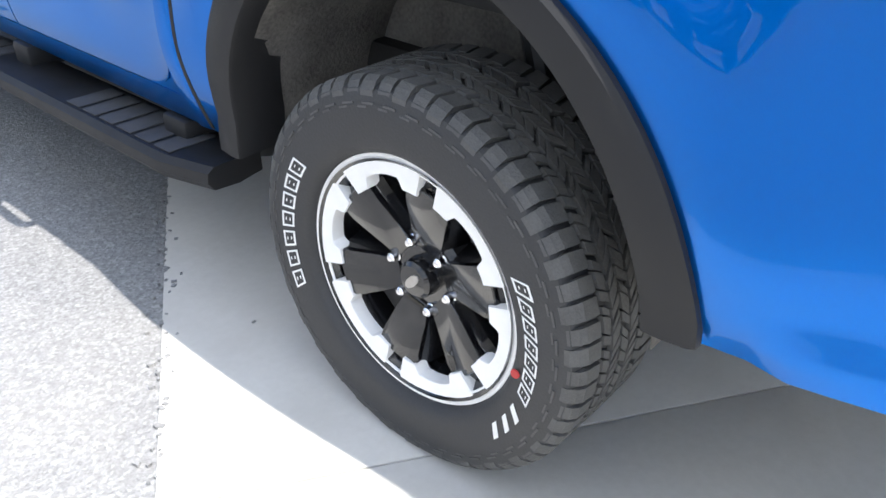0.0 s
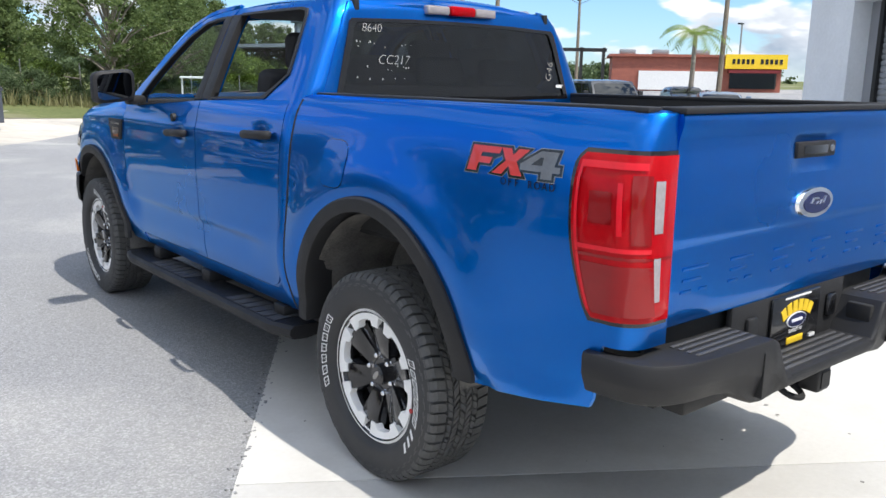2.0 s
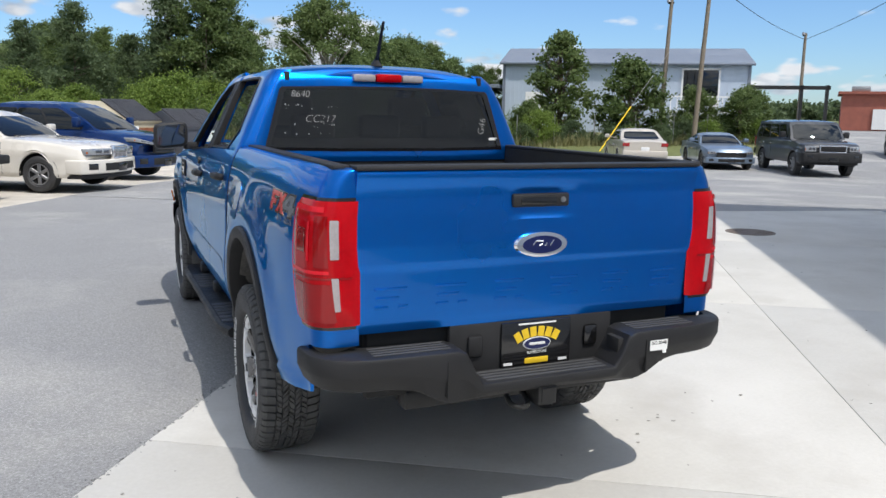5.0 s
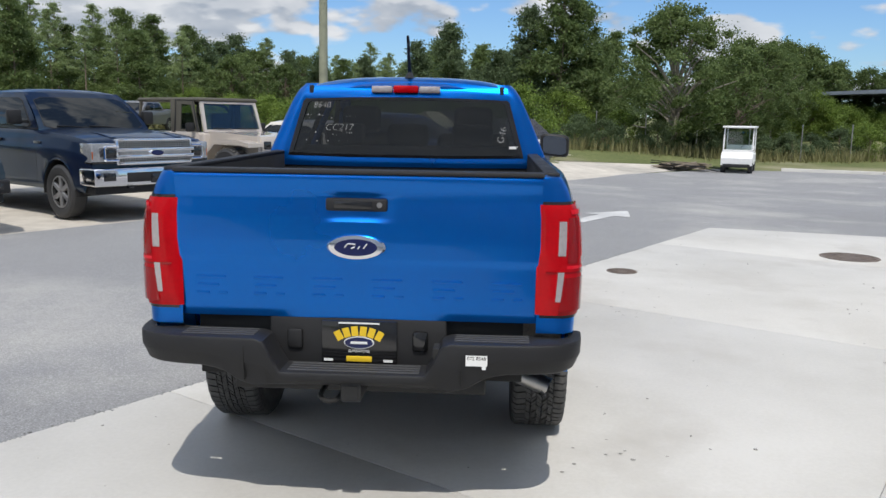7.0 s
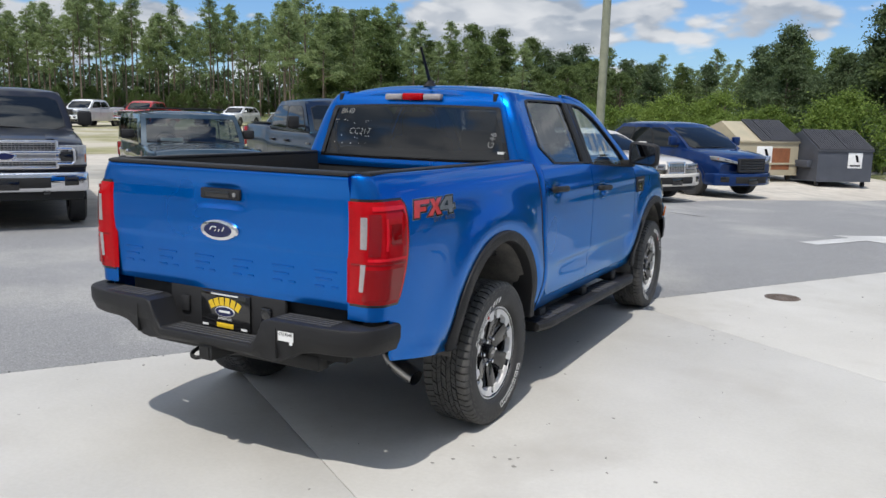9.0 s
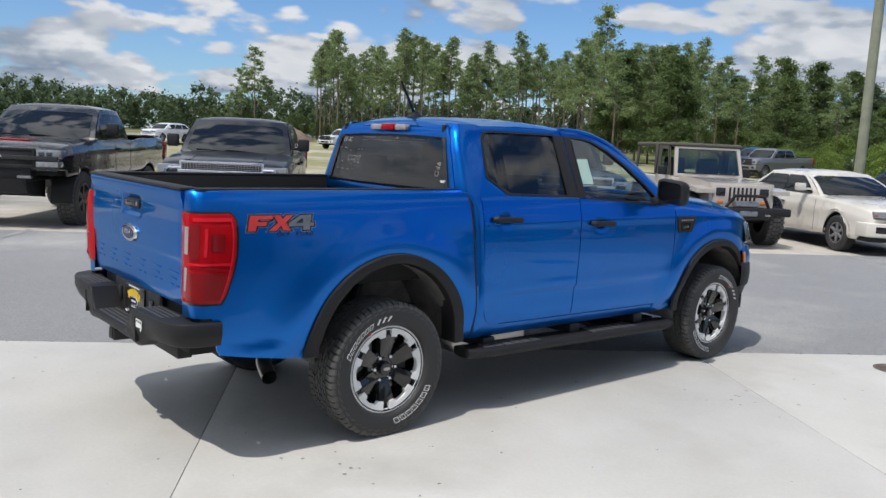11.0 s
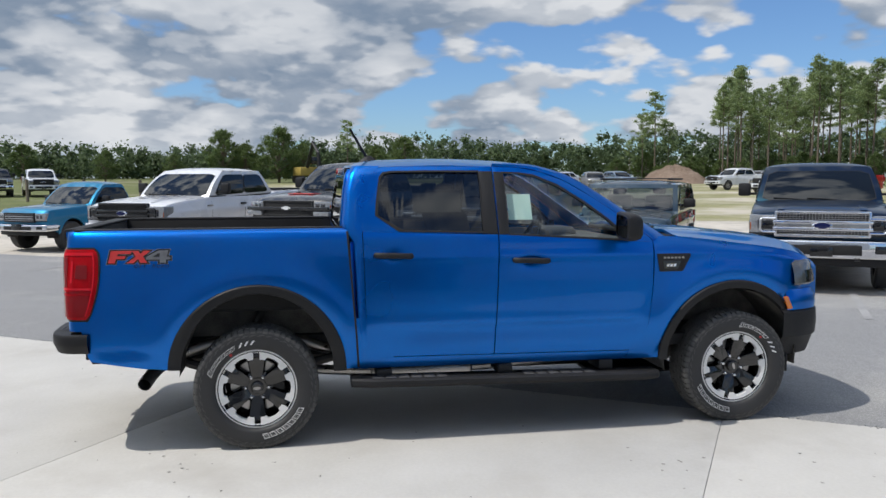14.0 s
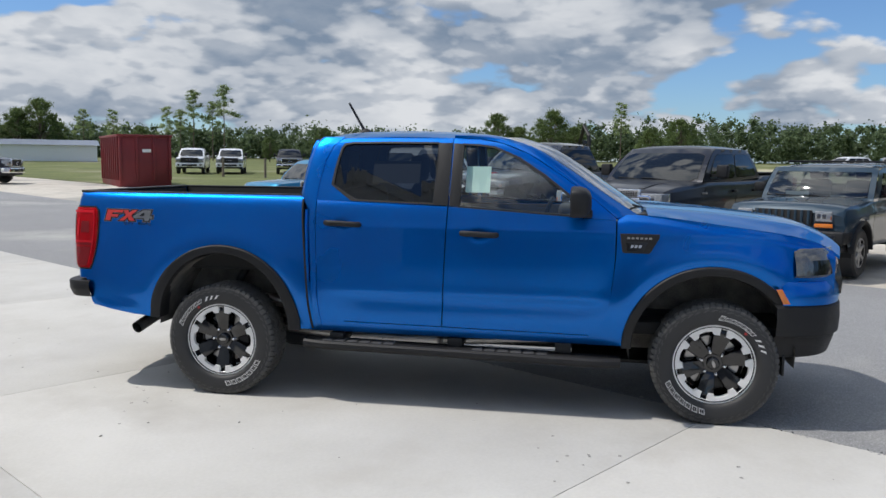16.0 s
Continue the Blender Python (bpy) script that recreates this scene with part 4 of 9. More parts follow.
    part("mirror_arm", box(min(s * 0.80, s * 0.90), max(s * 0.80, s * 0.90), 2.37, 2.46, 1.262, 1.315, 0.012), BLACK_PLASTIC, mir)

    # running board on three brackets
    rows = []
    for k in range(30):
        y = 0.585 + (2.66 - 0.585) * k / 29
        e = max(0, 1 - min(k, 29 - k) / 2.0) * 0.035
        zt = 0.412 - 0.0165 * (y - 0.6)
        rows.append([(s * 0.735, y, zt - 0.05), (s * 0.735, y, zt - 0.006), (s * 0.745, y, zt), (s * (0.895 - e), y, zt), (s * (0.912 - e), y, zt - 0.012), (s * (0.915 - e), y, zt - 0.035), (s * (0.90 - e), y, zt - 0.055), (s * 0.80, y, zt - 0.06)])
    bm = sheet_mesh(rows, close=True)
    bm.faces.new([bm.verts.new(p) for p in rows[0]])
    bm.faces.new([bm.verts.new(p) for p in rows[-1][::-1]])
    board = part("running_board", bm, GREY_PLASTIC, truck, "black plastic running board with ribbed treads")
    for y0, y1 in ((0.72, 1.22), (1.72, 2.22)):
        for j in range(6):
            bm = box(s * 0.76 if s > 0 else s * 0.885, s * 0.885 if s > 0 else s * 0.76, y0 + (y1 - y0) * j / 6, y0 + (y1 - y0) * (j + 0.8) / 6, 0, 0.004, 0.0015)
            for v in bm.verts:
                v.co.z += 0.412 - 0.0165 * (v.co.y - 0.6)
            part("tread_strip", bm, PAD_PLASTIC, board)
    for y in (0.80, 1.60, 2.30):
        part("board_bracket", box(min(s * 0.60, s * 0.82), max(s * 0.60, s * 0.82), y - 0.05, y + 0.05, 0.385, 0.455, 0.012), BLACK_PLASTIC, board)

    # bed rail cap and inner wall
    bm = box(min(s * 0.70, s * 0.760), max(s * 0.70, s * 0.760), -1.055, 0.548, 1.352, 1.372, 0.007)
    part("rail_cap", bm, BLACK_PLASTIC, truck, "black plastic bed rail cap")
    rows = []
    for k in range(24):
        y = -1.085 + (0.548 + 1.085) * k / 23
        xo = half(max(y, CORNER), 1.355) - 0.004 - (0.06 * ((CORNER - y) / 0.06) ** 2 if y < CORNER else 0.0)
        rows.append([(s * xo, y, 1.350), (s * (xo - 0.006), y, 1.359), (s * (xo - 0.016), y, 1.3635), (s * min(0.752, xo - 0.02), y, 1.3640), (s * min(0.740, xo - 0.03), y, 1.350)])
    part("bed_shoulder", sheet_mesh(rows), BLUE, truck)
    part("bed_wall", box(min(s * 0.70, s * 0.72), max(s * 0.70, s * 0.72), -1.04, 0.545, 0.86, 1.355, 0.005), UNDER, truck)

    # decal on the bed side: slanted red and grey strokes edged in black, with the two words below
    d0 = -0.487 if s < 0 else -0.853
    dirn = -1 if s < 0 else 1

    def on_side(u, v, d):
        y = d0 + dirn * u
        z = 1.248 + v * 0.76
        return (s * (half(y, z) + 0.0008 + d), y, z)

    def grown(pts, d):
        """The outline moved outwards by d, with mitred corners."""
        area = sum(p[0] * q[1] - q[0] * p[1] for p, q in zip(pts, pts[1:] + pts[:1]))
        d = d if area > 0 else -d
        o = []
        for a, b, c in zip(pts[-1:] + pts[:-1], pts, pts[1:] + pts[:1]):
            e, f = Vector((b[0] - a[0], b[1] - a[1])).normalized(), Vector((c[0] - b[0], c[1] - b[1])).normalized()
            n = Vector((e.y + f.y, -e.x - f.x)) / max(0.45, 1 + e.dot(f))
            o.append((b[0] + n.x * d, b[1] + n.y * d))
        return o

    plates = [(RED_DECAL, [(0.006, -0.098), (0.045, -0.098), (0.052, -0.066), (0.100, -0.066), (0.108, -0.042), (0.058, -0.042), (0.062, -0.026), (0.135, -0.026), (0.142, -0.002), (0.022, -0.002)]),
              (RED_DECAL, [(0.112, -0.098), (0.152, -0.098), (0.178, -0.066), (0.190, -0.098), (0.232, -0.098), (0.205, -0.048), (0.250, -0.002), (0.210, -0.002), (0.190, -0.026), (0.180, -0.002), (0.142, -0.002), (0.164, -0.048)]),
              (GREY_DECAL, [(0.222, -0.074), (0.300, -0.074), (0.300, -0.098), (0.338, -0.098), (0.338, -0.074), (0.362, -0.074), (0.362, -0.052), (0.342, -0.052), (0.352, -0.002), (0.292, -0.002), (0.222, -0.052)])]
    for mtl, outl in plates:
        part("decal_rim", prism(grown(outl, 0.0112), on_side, 0.0003), STEEL, truck)
        part("decal_edge", prism(grown(outl, 0.0088), on_side, 0.0007), GLOSS_BLACK, truck)
        part("decal_stroke", prism(outl, on_side, 0.0012), mtl, truck)
    part("decal_counter", prism([(0.262, -0.052), (0.300, -0.052), (0.302, -0.024), (0.292, -0.024)], on_side, 0.0016), GLOSS_BLACK, truck)
    rot = pose(0, 0, 0, 90, 0, 90 if s > 0 else -90)
    y = d0 + dirn * 0.255
    for k, ch in enumerate("OFF ROAD"):
        if ch != " ":
            yk = y + dirn * (k - 3.5) * 0.0255
            letters(ch, 0.030, GLOSS_BLACK, truck, "decal_letter", Matrix.Translation((s * (half(yk, 1.15) + 0.0025), yk, 1.154)) @ rot, 0.0004)

# flap over the fuel filler on the driver's side
out = [(0.235 + 0.085 * math.copysign(abs(math.cos(math.tau * k / 28)) ** 0.55, math.cos(math.tau * k / 28)), 1.125 + 0.085 * math.copysign(abs(math.sin(math.tau * k / 28)) ** 0.55, math.sin(math.tau * k / 28))) for k in range(28)]
big = [(0.235 + (a - 0.235) * 1.03, 1.125 + (b - 1.125) * 1.03) for a, b in out]
part("fuel_seam", prism(big, lambda a, b, d: (-(half(a, b) + 0.0004 + d), a, b), 0.0006), GLOSS_BLACK, truck)
part("fuel_flap", prism(out, lambda a, b, d: (-(half(a, b) + 0.0012 + d), a, b), 0.0015), BLUE, truck)

# tailgate
GATE = [(0.798, -1.083), (0.83, -1.090), (0.90, -1.094), (1.004, -1.0985), (1.016, -1.0995), (1.034, -1.1050), (1.10, -1.109), (1.20, -1.108), (1.265, -1.104), (1.295, -1.107), (1.325, -1.116), (1.345, -1.119), (1.356, -1.112)]


def gate_y(z):
    return interp(z, GATE)


rows = []
for i in range(60):
    z = 0.798 + 0.558 * i / 59
    row = []
    for k in range(41):
        x = -0.695 + 1.390 * k / 40
        y = gate_y(z)
        hc = max(abs(x) / 0.115, abs(z - 1.235) / 0.052)
        y += 0.013 * (1 - step01(hc, 0.80, 1.16)) * (1 if z < 1.30 else 0)
        y += 0.003 * max(0, (abs(x) - 0.66) / 0.035) ** 2
        row.append((x, y, z))
    rows.append(row)
bm = sheet_mesh(rows)
rim_in(bm, (0, 0.05, 0))
gate = part("tailgate", bm, BLUE, truck, "blue tailgate with embossed lower band")
part("gate_cap", box(-0.70, 0.70, -1.122, -1.03, 1.356, 1.372, 0.006), BLACK_PLASTIC, gate, "black plastic tailgate cap")
part("gate_inside", box(-0.68, 0.68, -1.060, -1.035, 0.80, 1.352, 0.004), UNDER, gate)
part("gate_handle", box(-0.117, 0.117, -1.111, -1.088, 1.218, 1.267, 0.009), BLACK_PLASTIC, gate, "black plastic tailgate handle with a lock")
part("handle_lip", box(-0.085, 0.06, -1.1145, -1.106, 1.228, 1.256, 0.004), GLOSS_BLACK, gate)
part("handle_lock", lathe([(0.0001, -1.1145), (0.010, -1.1145), (0.012, -1.107)], 18, "y", m=pose(0.088, 0, 1.243)), STEEL, gate)
# oval badge: chrome rim, dark blue field, pale script-like stroke
part("badge_rim", lathe([(0.0001, -1.126), (0.080, -1.126), (0.098, -1.124), (0.106, -1.116), (0.106, -1.105)], 48, "y", m=Matrix.Translation((0, 0, 1.083)) @ Matrix.Diagonal((1.06, 1, 0.46, 1))), CHROME, gate, "chrome-rimmed oval badge")
part("badge_field", lathe([(0.0001, -1.1285), (0.080, -1.1285), (0.083, -1.124)], 48, "y", m=Matrix.Translation((0, 0, 1.083)) @ Matrix.Diagonal((1.0, 1, 0.40, 1))), NAVY, gate)
for a, b in (((-0.042, 1.083), (-0.030, 1.098)), ((-0.030, 1.098), (0.0, 1.096)), ((-0.016, 1.080), (-0.002, 1.086)), ((0.008, 1.078), (0.016, 1.090)), ((0.030, 1.080), (0.044, 1.100))):
    part("badge_stroke", tube([(a[0], -1.130, a[1]), (b[0], -1.130, b[1])], 0.003, 6), CHROME, gate)
# embossed marks across the lower band, as plain raised strokes
for c in (-0.57, -0.345, -0.115, 0.115, 0.345, 0.57):
    for dz, w, o in ((0.064, 0.118, 0.0), (0.032, 0.085, -0.012), (0.0, 0.050, -0.034), (0.0, 0.036, 0.045)):
        z = 0.889 + dz
        part("embossed_stroke", box(c + o - w / 2, c + o + w / 2, gate_y(z) - 0.0034, gate_y(z) + 0.01, z - 0.0048, z + 0.0048, 0.0026), BLUE, gate)

# bed floor and headboard
part("bed_floor", box(-0.71, 0.71, -1.03, 0.55, 0.84, 0.865, 0.004), UNDER, truck)
for i in range(11):
    x = -0.62 + i * 0.124
    part("floor_rib", box(x - 0.025, x + 0.025, -1.02, 0.53, 0.864, 0.876, 0.005), UNDER, truck)
part("bed_headboard", box(-0.71, 0.71, 0.535, 0.556, 0.86, 1.372, 0.006), BLACK_PLASTIC, truck)

# back panel of the cab round the rear window
outer = [(-0.750, 1.29), (-0.735, 1.36), (-0.665, 1.55), (-0.612, 1.68), (-0.575, 1.735), (-0.30, 1.765), (0, 1.772), (0.30, 1.765), (0.575, 1.735), (0.612, 1.68), (0.665, 1.55), (0.735, 1.36), (0.750, 1.29), (0.3, 1.285), (-0.3, 1.285)]
inner = [(-0.678, 1.345), (-0.672, 1.375), (-0.622, 1.55), (-0.592, 1.655), (-0.578, 1.668), (-0.30, 1.678), (0, 1.681), (0.30, 1.678), (0.578, 1.668), (0.592, 1.655), (0.622, 1.55), (0.672, 1.375), (0.678, 1.345), (0.3, 1.338), (-0.3, 1.338)]


def back_y(z):
    return interp(z, [(1.28, 0.527), (1.36, 0.530), (1.60, 0.556), (1.70, 0.575), (1.735, 0.59), (1.772, 0.625)])


def dense(pts, k=6):
    o = []
    for a, b in zip(pts, pts[1:] + pts[:1]):
        o += [(a[0] + (b[0] - a[0]) * j / k, a[1] + (b[1] - a[1]) * j / k) for j in range(k)]
    return o


do, di = dense(outer), dense(inner)
rows = []
for f in (0, 0.3, 0.6, 1.0):
    rows.append([(a[0] + (b[0] - a[0]) * f, back_y(a[1] + (b[1] - a[1]) * f) - 0.004 * math.sin(math.pi * f), a[1] + (b[1] - a[1]) * f) for a, b in zip(do, di)])
part("cab_back", rim_in(sheet_mesh(rows, close=True), (0, 0.02, 0)), BLUE, truck)
rows = []
for f, dy in ((0, -0.001), (0, -0.004), (0.045, -0.004), (0.05, 0.01)):
    rows.append([(a[0] * (1 - f), back_y(a[1]) + dy, 1.51 + (a[1] - 1.51) * (1 - f * 2.0)) for a in di])
part("window_seal", sheet_mesh(rows, close=True), GLOSS_BLACK, truck)
bm = bmesh.new()
bm.faces.new([bm.verts.new((a[0] * 0.985, back_y(a[1]) + 0.003, 1.51 + (a[1] - 1.51) * 0.97)) for a in di])
bmesh.ops.triangulate(bm, faces=bm.faces)
rear_glass = part("rear_window", bm, G_DARK, truck, "dark tinted rear window with white marker numbers", smooth=False)
rear_glass.visible_shadow = False


def on_back(x, z, turn=0):
    slope = math.degrees(math.atan2(back_y(z + 0.05) - back_y(z - 0.05), 0.1))
    return Matrix.Translation((x, back_y(z) - 0.001, z)) @ pose(0, 0, 0, 90 - slope, 0, 0) @ pose(0, 0, 0, 0, 0, turn)


letters("8640", 0.050, CHALK, rear_glass, "marker_number", on_back(-0.485, 1.632), 0.0005, shear=0.2, thin=0.0014)
letters("CC217", 0.056, CHALK, rear_glass, "marker_number", on_back(-0.385, 1.505), 0.0005, shear=0.25, thin=0.0016)
letters("G46", 0.056, CHALK, rear_glass, "marker_number", on_back(0.555, 1.475, 78), 0.0005, thin=0.0016)
rnd = random.Random(4)
for i in range(22):
    x, z = -0.58 + 0.30 * rnd.random(), rnd.choice((1.565, 1.55, 1.47, 1.455, 1.42)) + 0.01 * rnd.random()
    part("marker_speck", box(x, x + 0.002 + 0.004 * rnd.random(), -0.0005, 0.0005, z, z + 0.002 + 0.007 * rnd.random(), m=Matrix.Translation((0, back_y(z) - 0.002, 0))), CHALK, rear_glass)
part("window_label", box(0.596, 0.646, back_y(1.40) - 0.004, back_y(1.40) - 0.002, 1.397, 1.412), PAPER, rear_glass)
for sx in (-1, 1):
    part("roof_joint", box(min(sx * 0.535, sx * 0.560), max(sx * 0.535, sx * 0.560), 0.572, 0.61, 1.69, 1.745, 0.005), BLACK_PLASTIC, truck)

# roof
ROOF = [(0.585, 1.745), (0.64, 1.775), (0.76, 1.800), (1.0, 1.812), (1.25, 1.816), (1.55, 1.807), (1.75, 1.792), (1.90, 1.768)]
rows = []
for i in range(34):
    y = 0.585 + (1.90 - 0.585) * i / 33
    zc = sinterp(y, ROOF)
    row = []
    for k in range(33):
        f = -1 + 2 * k / 32
        x = f * (0.598 if y > 0.8 else 0.598 - 0.045 * ((0.8 - y) / 0.215) ** 2)
        z = zc - 0.055 * abs(f) ** 3.2 - 0.006 * (bump(abs(f), 0.62, 0.05) + bump(abs(f), 0.25, 0.05)) * step01(y, 0.8, 0.95) * (1 - step01(y, 1.7, 1.85))
        row.append((x, y, z))
    rows.append(row)
part("roof", rim_in(sheet_mesh(rows), (0, 0, -0.03)), BLUE, truck)
# high brake lamp
brk = part("high_brake_lamp", box(-0.072, 0.072, 0.546, 0.60, 1.704, 1.747, 0.010), LAMP_RED, truck, "red high brake lamp between clear cargo lamps")
for a, b in ((-0.198, -0.075), (0.075, 0.198)):
    part("cargo_lens", box(a, b, 0.549, 0.60, 1.704, 1.744, 0.010), LAMP_CLEAR, brk)
# aerial
fin = part("aerial_base", lathe([(0.0001, 0.045), (0.012, 0.04), (0.03, 0.012), (0.04, 0.0)], 20, "z", m=Matrix.Translation((0.0, 0.78, 1.797)) @ Matrix.Diagonal((0.8, 1.9, 1, 1))), BLACK_PLASTIC, truck)
part("aerial_mast", tube([(0.0, 0.765, 1.83), (0.0, 0.650, 2.03)], [0.011, 0.008], 8), BLACK_PLASTIC, fin)

# windscreen
rows = []
wl_line = smooth_line([(0.582, 1.88, 1.760), (0.612, 2.09, 1.692), (0.655, 2.31, 1.562), (0.695, 2.52, 1.422), (0.735, 2.74, 1.282)], 14)
for p in wl_line:
    rows.append([(p.x * f, p.y + 0.09 * (1 - f * f), p.z + 0.012 * (1 - f * f)) for f in [-1 + 2 * k / 12 for k in range(13)]])
ws = part("windscreen", sheet_mesh(rows), G_CLEAR, truck)
ws.visible_shadow = False
part("cowl_panel", box(-0.73, 0.73, 2.73, 2.86, 1.255, 1.285, 0.01), BLACK_PLASTIC, truck)
for x in (-0.35, 0.25):
    part("wiper", tube([(x, 2.80, 1.30), (x + 0.35, 2.72, 1.335)], 0.008, 6), BLACK_PLASTIC, truck)

# bonnet
rows = []
for i in range(26):
    y = 2.80 + (3.97 - 2.80) * i / 25
    edge = sinterp(y, [(2.66, 1.284), (2.85, 1.274), (3.30, 1.220), (3.60, 1.178), (3.80, 1.132), (3.93, 1.072), (3.98, 1.03)]) + 0.004
    w = half(min(y, 3.93), 1.10) - 0.04 - 0.02
    crown = interp(y, [(2.8, 0.035), (3.3, 0.072), (3.7, 0.080), (3.97, 0.05)])
    row = []
    for k in range(31):
        f = -1 + 2 * k / 30
        row.append((f * w, y + 0.10 * (1 - f * f) * step01(y, 3.3, 3.97), edge + crown * (1 - abs(f) ** 3.0) + 0.014 * bump(abs(f), 0.72, 0.10)))
    rows.append(row)
part("bonnet", rim_in(sheet_mesh(rows), (0, 0, -0.02)), BLUE, truck)

# nose: lower bumper, grille, headlamps
plan = [Vector(p) for p in ((0.880, 3.612, 0), (0.860, 3.70, 0), (0.814, 3.81, 0), (0.745, 3.90, 0), (0.585, 3.995, 0), (0.34, 4.05, 0), (0, 4.08, 0))]
path = smooth_line(plan, 24)
full = [(p.x, p.y) for p in path] + [(-p.x, p.y) for p in path[-2::-1]]


def nose(zs, offs, a, b):
    rows = []
    for z, o in zip(zs, offs):
        row = []
        for x, y in full[a:b]:
            d = Vector((x, y - 3.2)).normalized()
            row.append((x + d.x * o, y + d.y * o, z))
        rows.append(row)
    return rim_in(sheet_mesh(rows), (0, -0.05, 0))


part("front_bumper", nose((0.425, 0.44, 0.50, 0.56, 0.575, 0.66, 0.745, 0.765), (-0.09, -0.05, -0.030, -0.012, 0.006, 0.012, 0.006, -0.02), 0, 47), GREY_PLASTIC, truck, "matt black lower front bumper")
part("nose_panel", nose((0.760, 0.80, 0.86, 0.90), (-0.004, 0.002, -0.01, -0.03), 2, 45), BLUE, truck)
part("grille", nose((0.80, 0.88, 0.98, 1.02), (0.01, 0.015, -0.01, -0.03), 16, 31), GLOSS_BLACK, truck)
for a, b in ((5, 17), (30, 42)):
    hl = part("headlamp", nose((0.925, 0.94, 1.0, 1.075, 1.10), (-0.028, -0.014, -0.02, -0.04, -0.06), a, b), DARK_LENS, truck, "smoked headlamp with a dark inner housing")
    part("headlamp_bezel", nose((0.945, 0.975, 1.03), (-0.010, -0.013, -0.024), a + 2, b - 3), GLOSS_BLACK, hl)
for sx in (-1, 1):
    part("fog_pocket", box(min(sx * 0.52, sx * 0.64), max(sx * 0.52, sx * 0.64), 3.90, 3.965, 0.54, 0.64, 0.01), GLOSS_BLACK, truck)
    part("mud_flap", box(min(sx * 0.66, sx * 0.86), max(sx * 0.66, sx * 0.84), 3.62, 3.635, 0.32, 0.45, 0.004), BLACK_PLASTIC, truck)

# rear bumper
plan = smooth_line([(0, -1.232, 0), (0.30, -1.231, 0), (0.60, -1.222, 0), (0.74, -1.202, 0), (0.815, -1.160, 0), (0.856, -1.09, 0), (0.870, -0.978, 0)], 60)
pts = [p for p in plan]
stations = []
for sx in (-1, 1):
    for i, p in enumerate(pts):
        a, b = pts[max(i - 1, 0)], pts[min(i + 1, len(pts) - 1)]
        d = (b - a).normalized()
        n = Vector((-d.y, d.x, 0))
        stations.append((sx * p.x, p.y, sx * n.x, n.y, p.x))
left = stations[:60][::-1]
stations = left[:-1] + stations[60:]
rows = []
for x, y, nx, ny, ax in stations:
    t = step01(ax, 0.268, 0.352)
    top = 0.622 + (0.748 - 0.622) * t
    zb = interp(ax, [(0.0, 0.566), (0.30, 0.560), (0.37, 0.552), (0.42, 0.560), (0.51, 0.612), (0.58, 0.624), (0.87, 0.628)])
    deep = 0.15 - 0.10 * step01(ax, 0.80, 0.86)
    rows.append([(x + nx * deep, y + ny * deep, top - 0.002), (x + nx * 0.016, y + ny * 0.016, top), (x + nx * 0.005, y + ny * 0.005, top - 0.003), (x, y, top - 0.012),
                 (x + nx * 0.001, y + ny * 0.001, (top * 0.5 + zb * 0.5)), (x + nx * 0.004, y + ny * 0.004, (top * 0.48 + zb * 0.52) - 0.004), (x + nx * 0.022, y + ny * 0.022, zb + 0.010), (x + nx * 0.034, y + ny * 0.034, zb + 0.002), (x + nx * 0.10, y + ny * 0.10, zb)])
bumper = part("rear_bumper", sheet_mesh(rows), GREY_PLASTIC, truck, "matt black plastic rear step bumper", angle=40)
part("bumper_recess", box(-0.345, 0.345, -1.085, -1.06, 0.56, 0.80, 0.01), BLACK_PLASTIC, bumper)
for a, b in ((-0.66, -0.38), (0.38, 0.66)):
    for j in range(4):
        yy = -1.185 + j * 0.026
        part("step_rib", box(a, b, yy, yy + 0.012, 0.747, 0.751, 0.002), PAD_PLASTIC, bumper)
for j in range(4):
    yy = -1.205 + j * 0.028
    part("step_rib", box(-0.25, 0.25, yy, yy + 0.014, 0.621, 0.625, 0.002), PAD_PLASTIC, bumper)
for x in (-0.245, 0.245):
    part("bumper_socket", box(x - 0.03, x + 0.03, -1.10, -1.08, 0.675, 0.755, 0.012), GLOSS_BLACK if x > 0 else BLACK_PLASTIC, bumper)
part("step_pocket", box(0.300, 0.326, -1.20, -1.12, 0.655, 0.722, 0.006), UNDER, bumper)
for sx in (-1, 1):
    part("bumper_seam", box(min(sx * 0.408, sx * 0.411), max(sx * 0.408, sx * 0.411), -1.2315, -1.20, 0.585, 0.715, 0.0, m=Matrix.Translation((0, 0, 0))), UNDER, bumper)
tag = part("stock_tag", box(0.425, 0.505, -1.2315, -1.229, 0.668, 0.708), PAPER, bumper, "white paper stock tag with a number")
letters("072 8548", 0.0185, GLOSS_BLACK, tag, "tag_number", Matrix.Translation((0.465, -1.2322, 0.697)) @ pose(0, 0, 0, 90, 0, 0), 0.0003)
part("tag_bar", box(0.485, 0.500, -1.2316, -1.229, 0.655, 0.668), PAPER, tag)
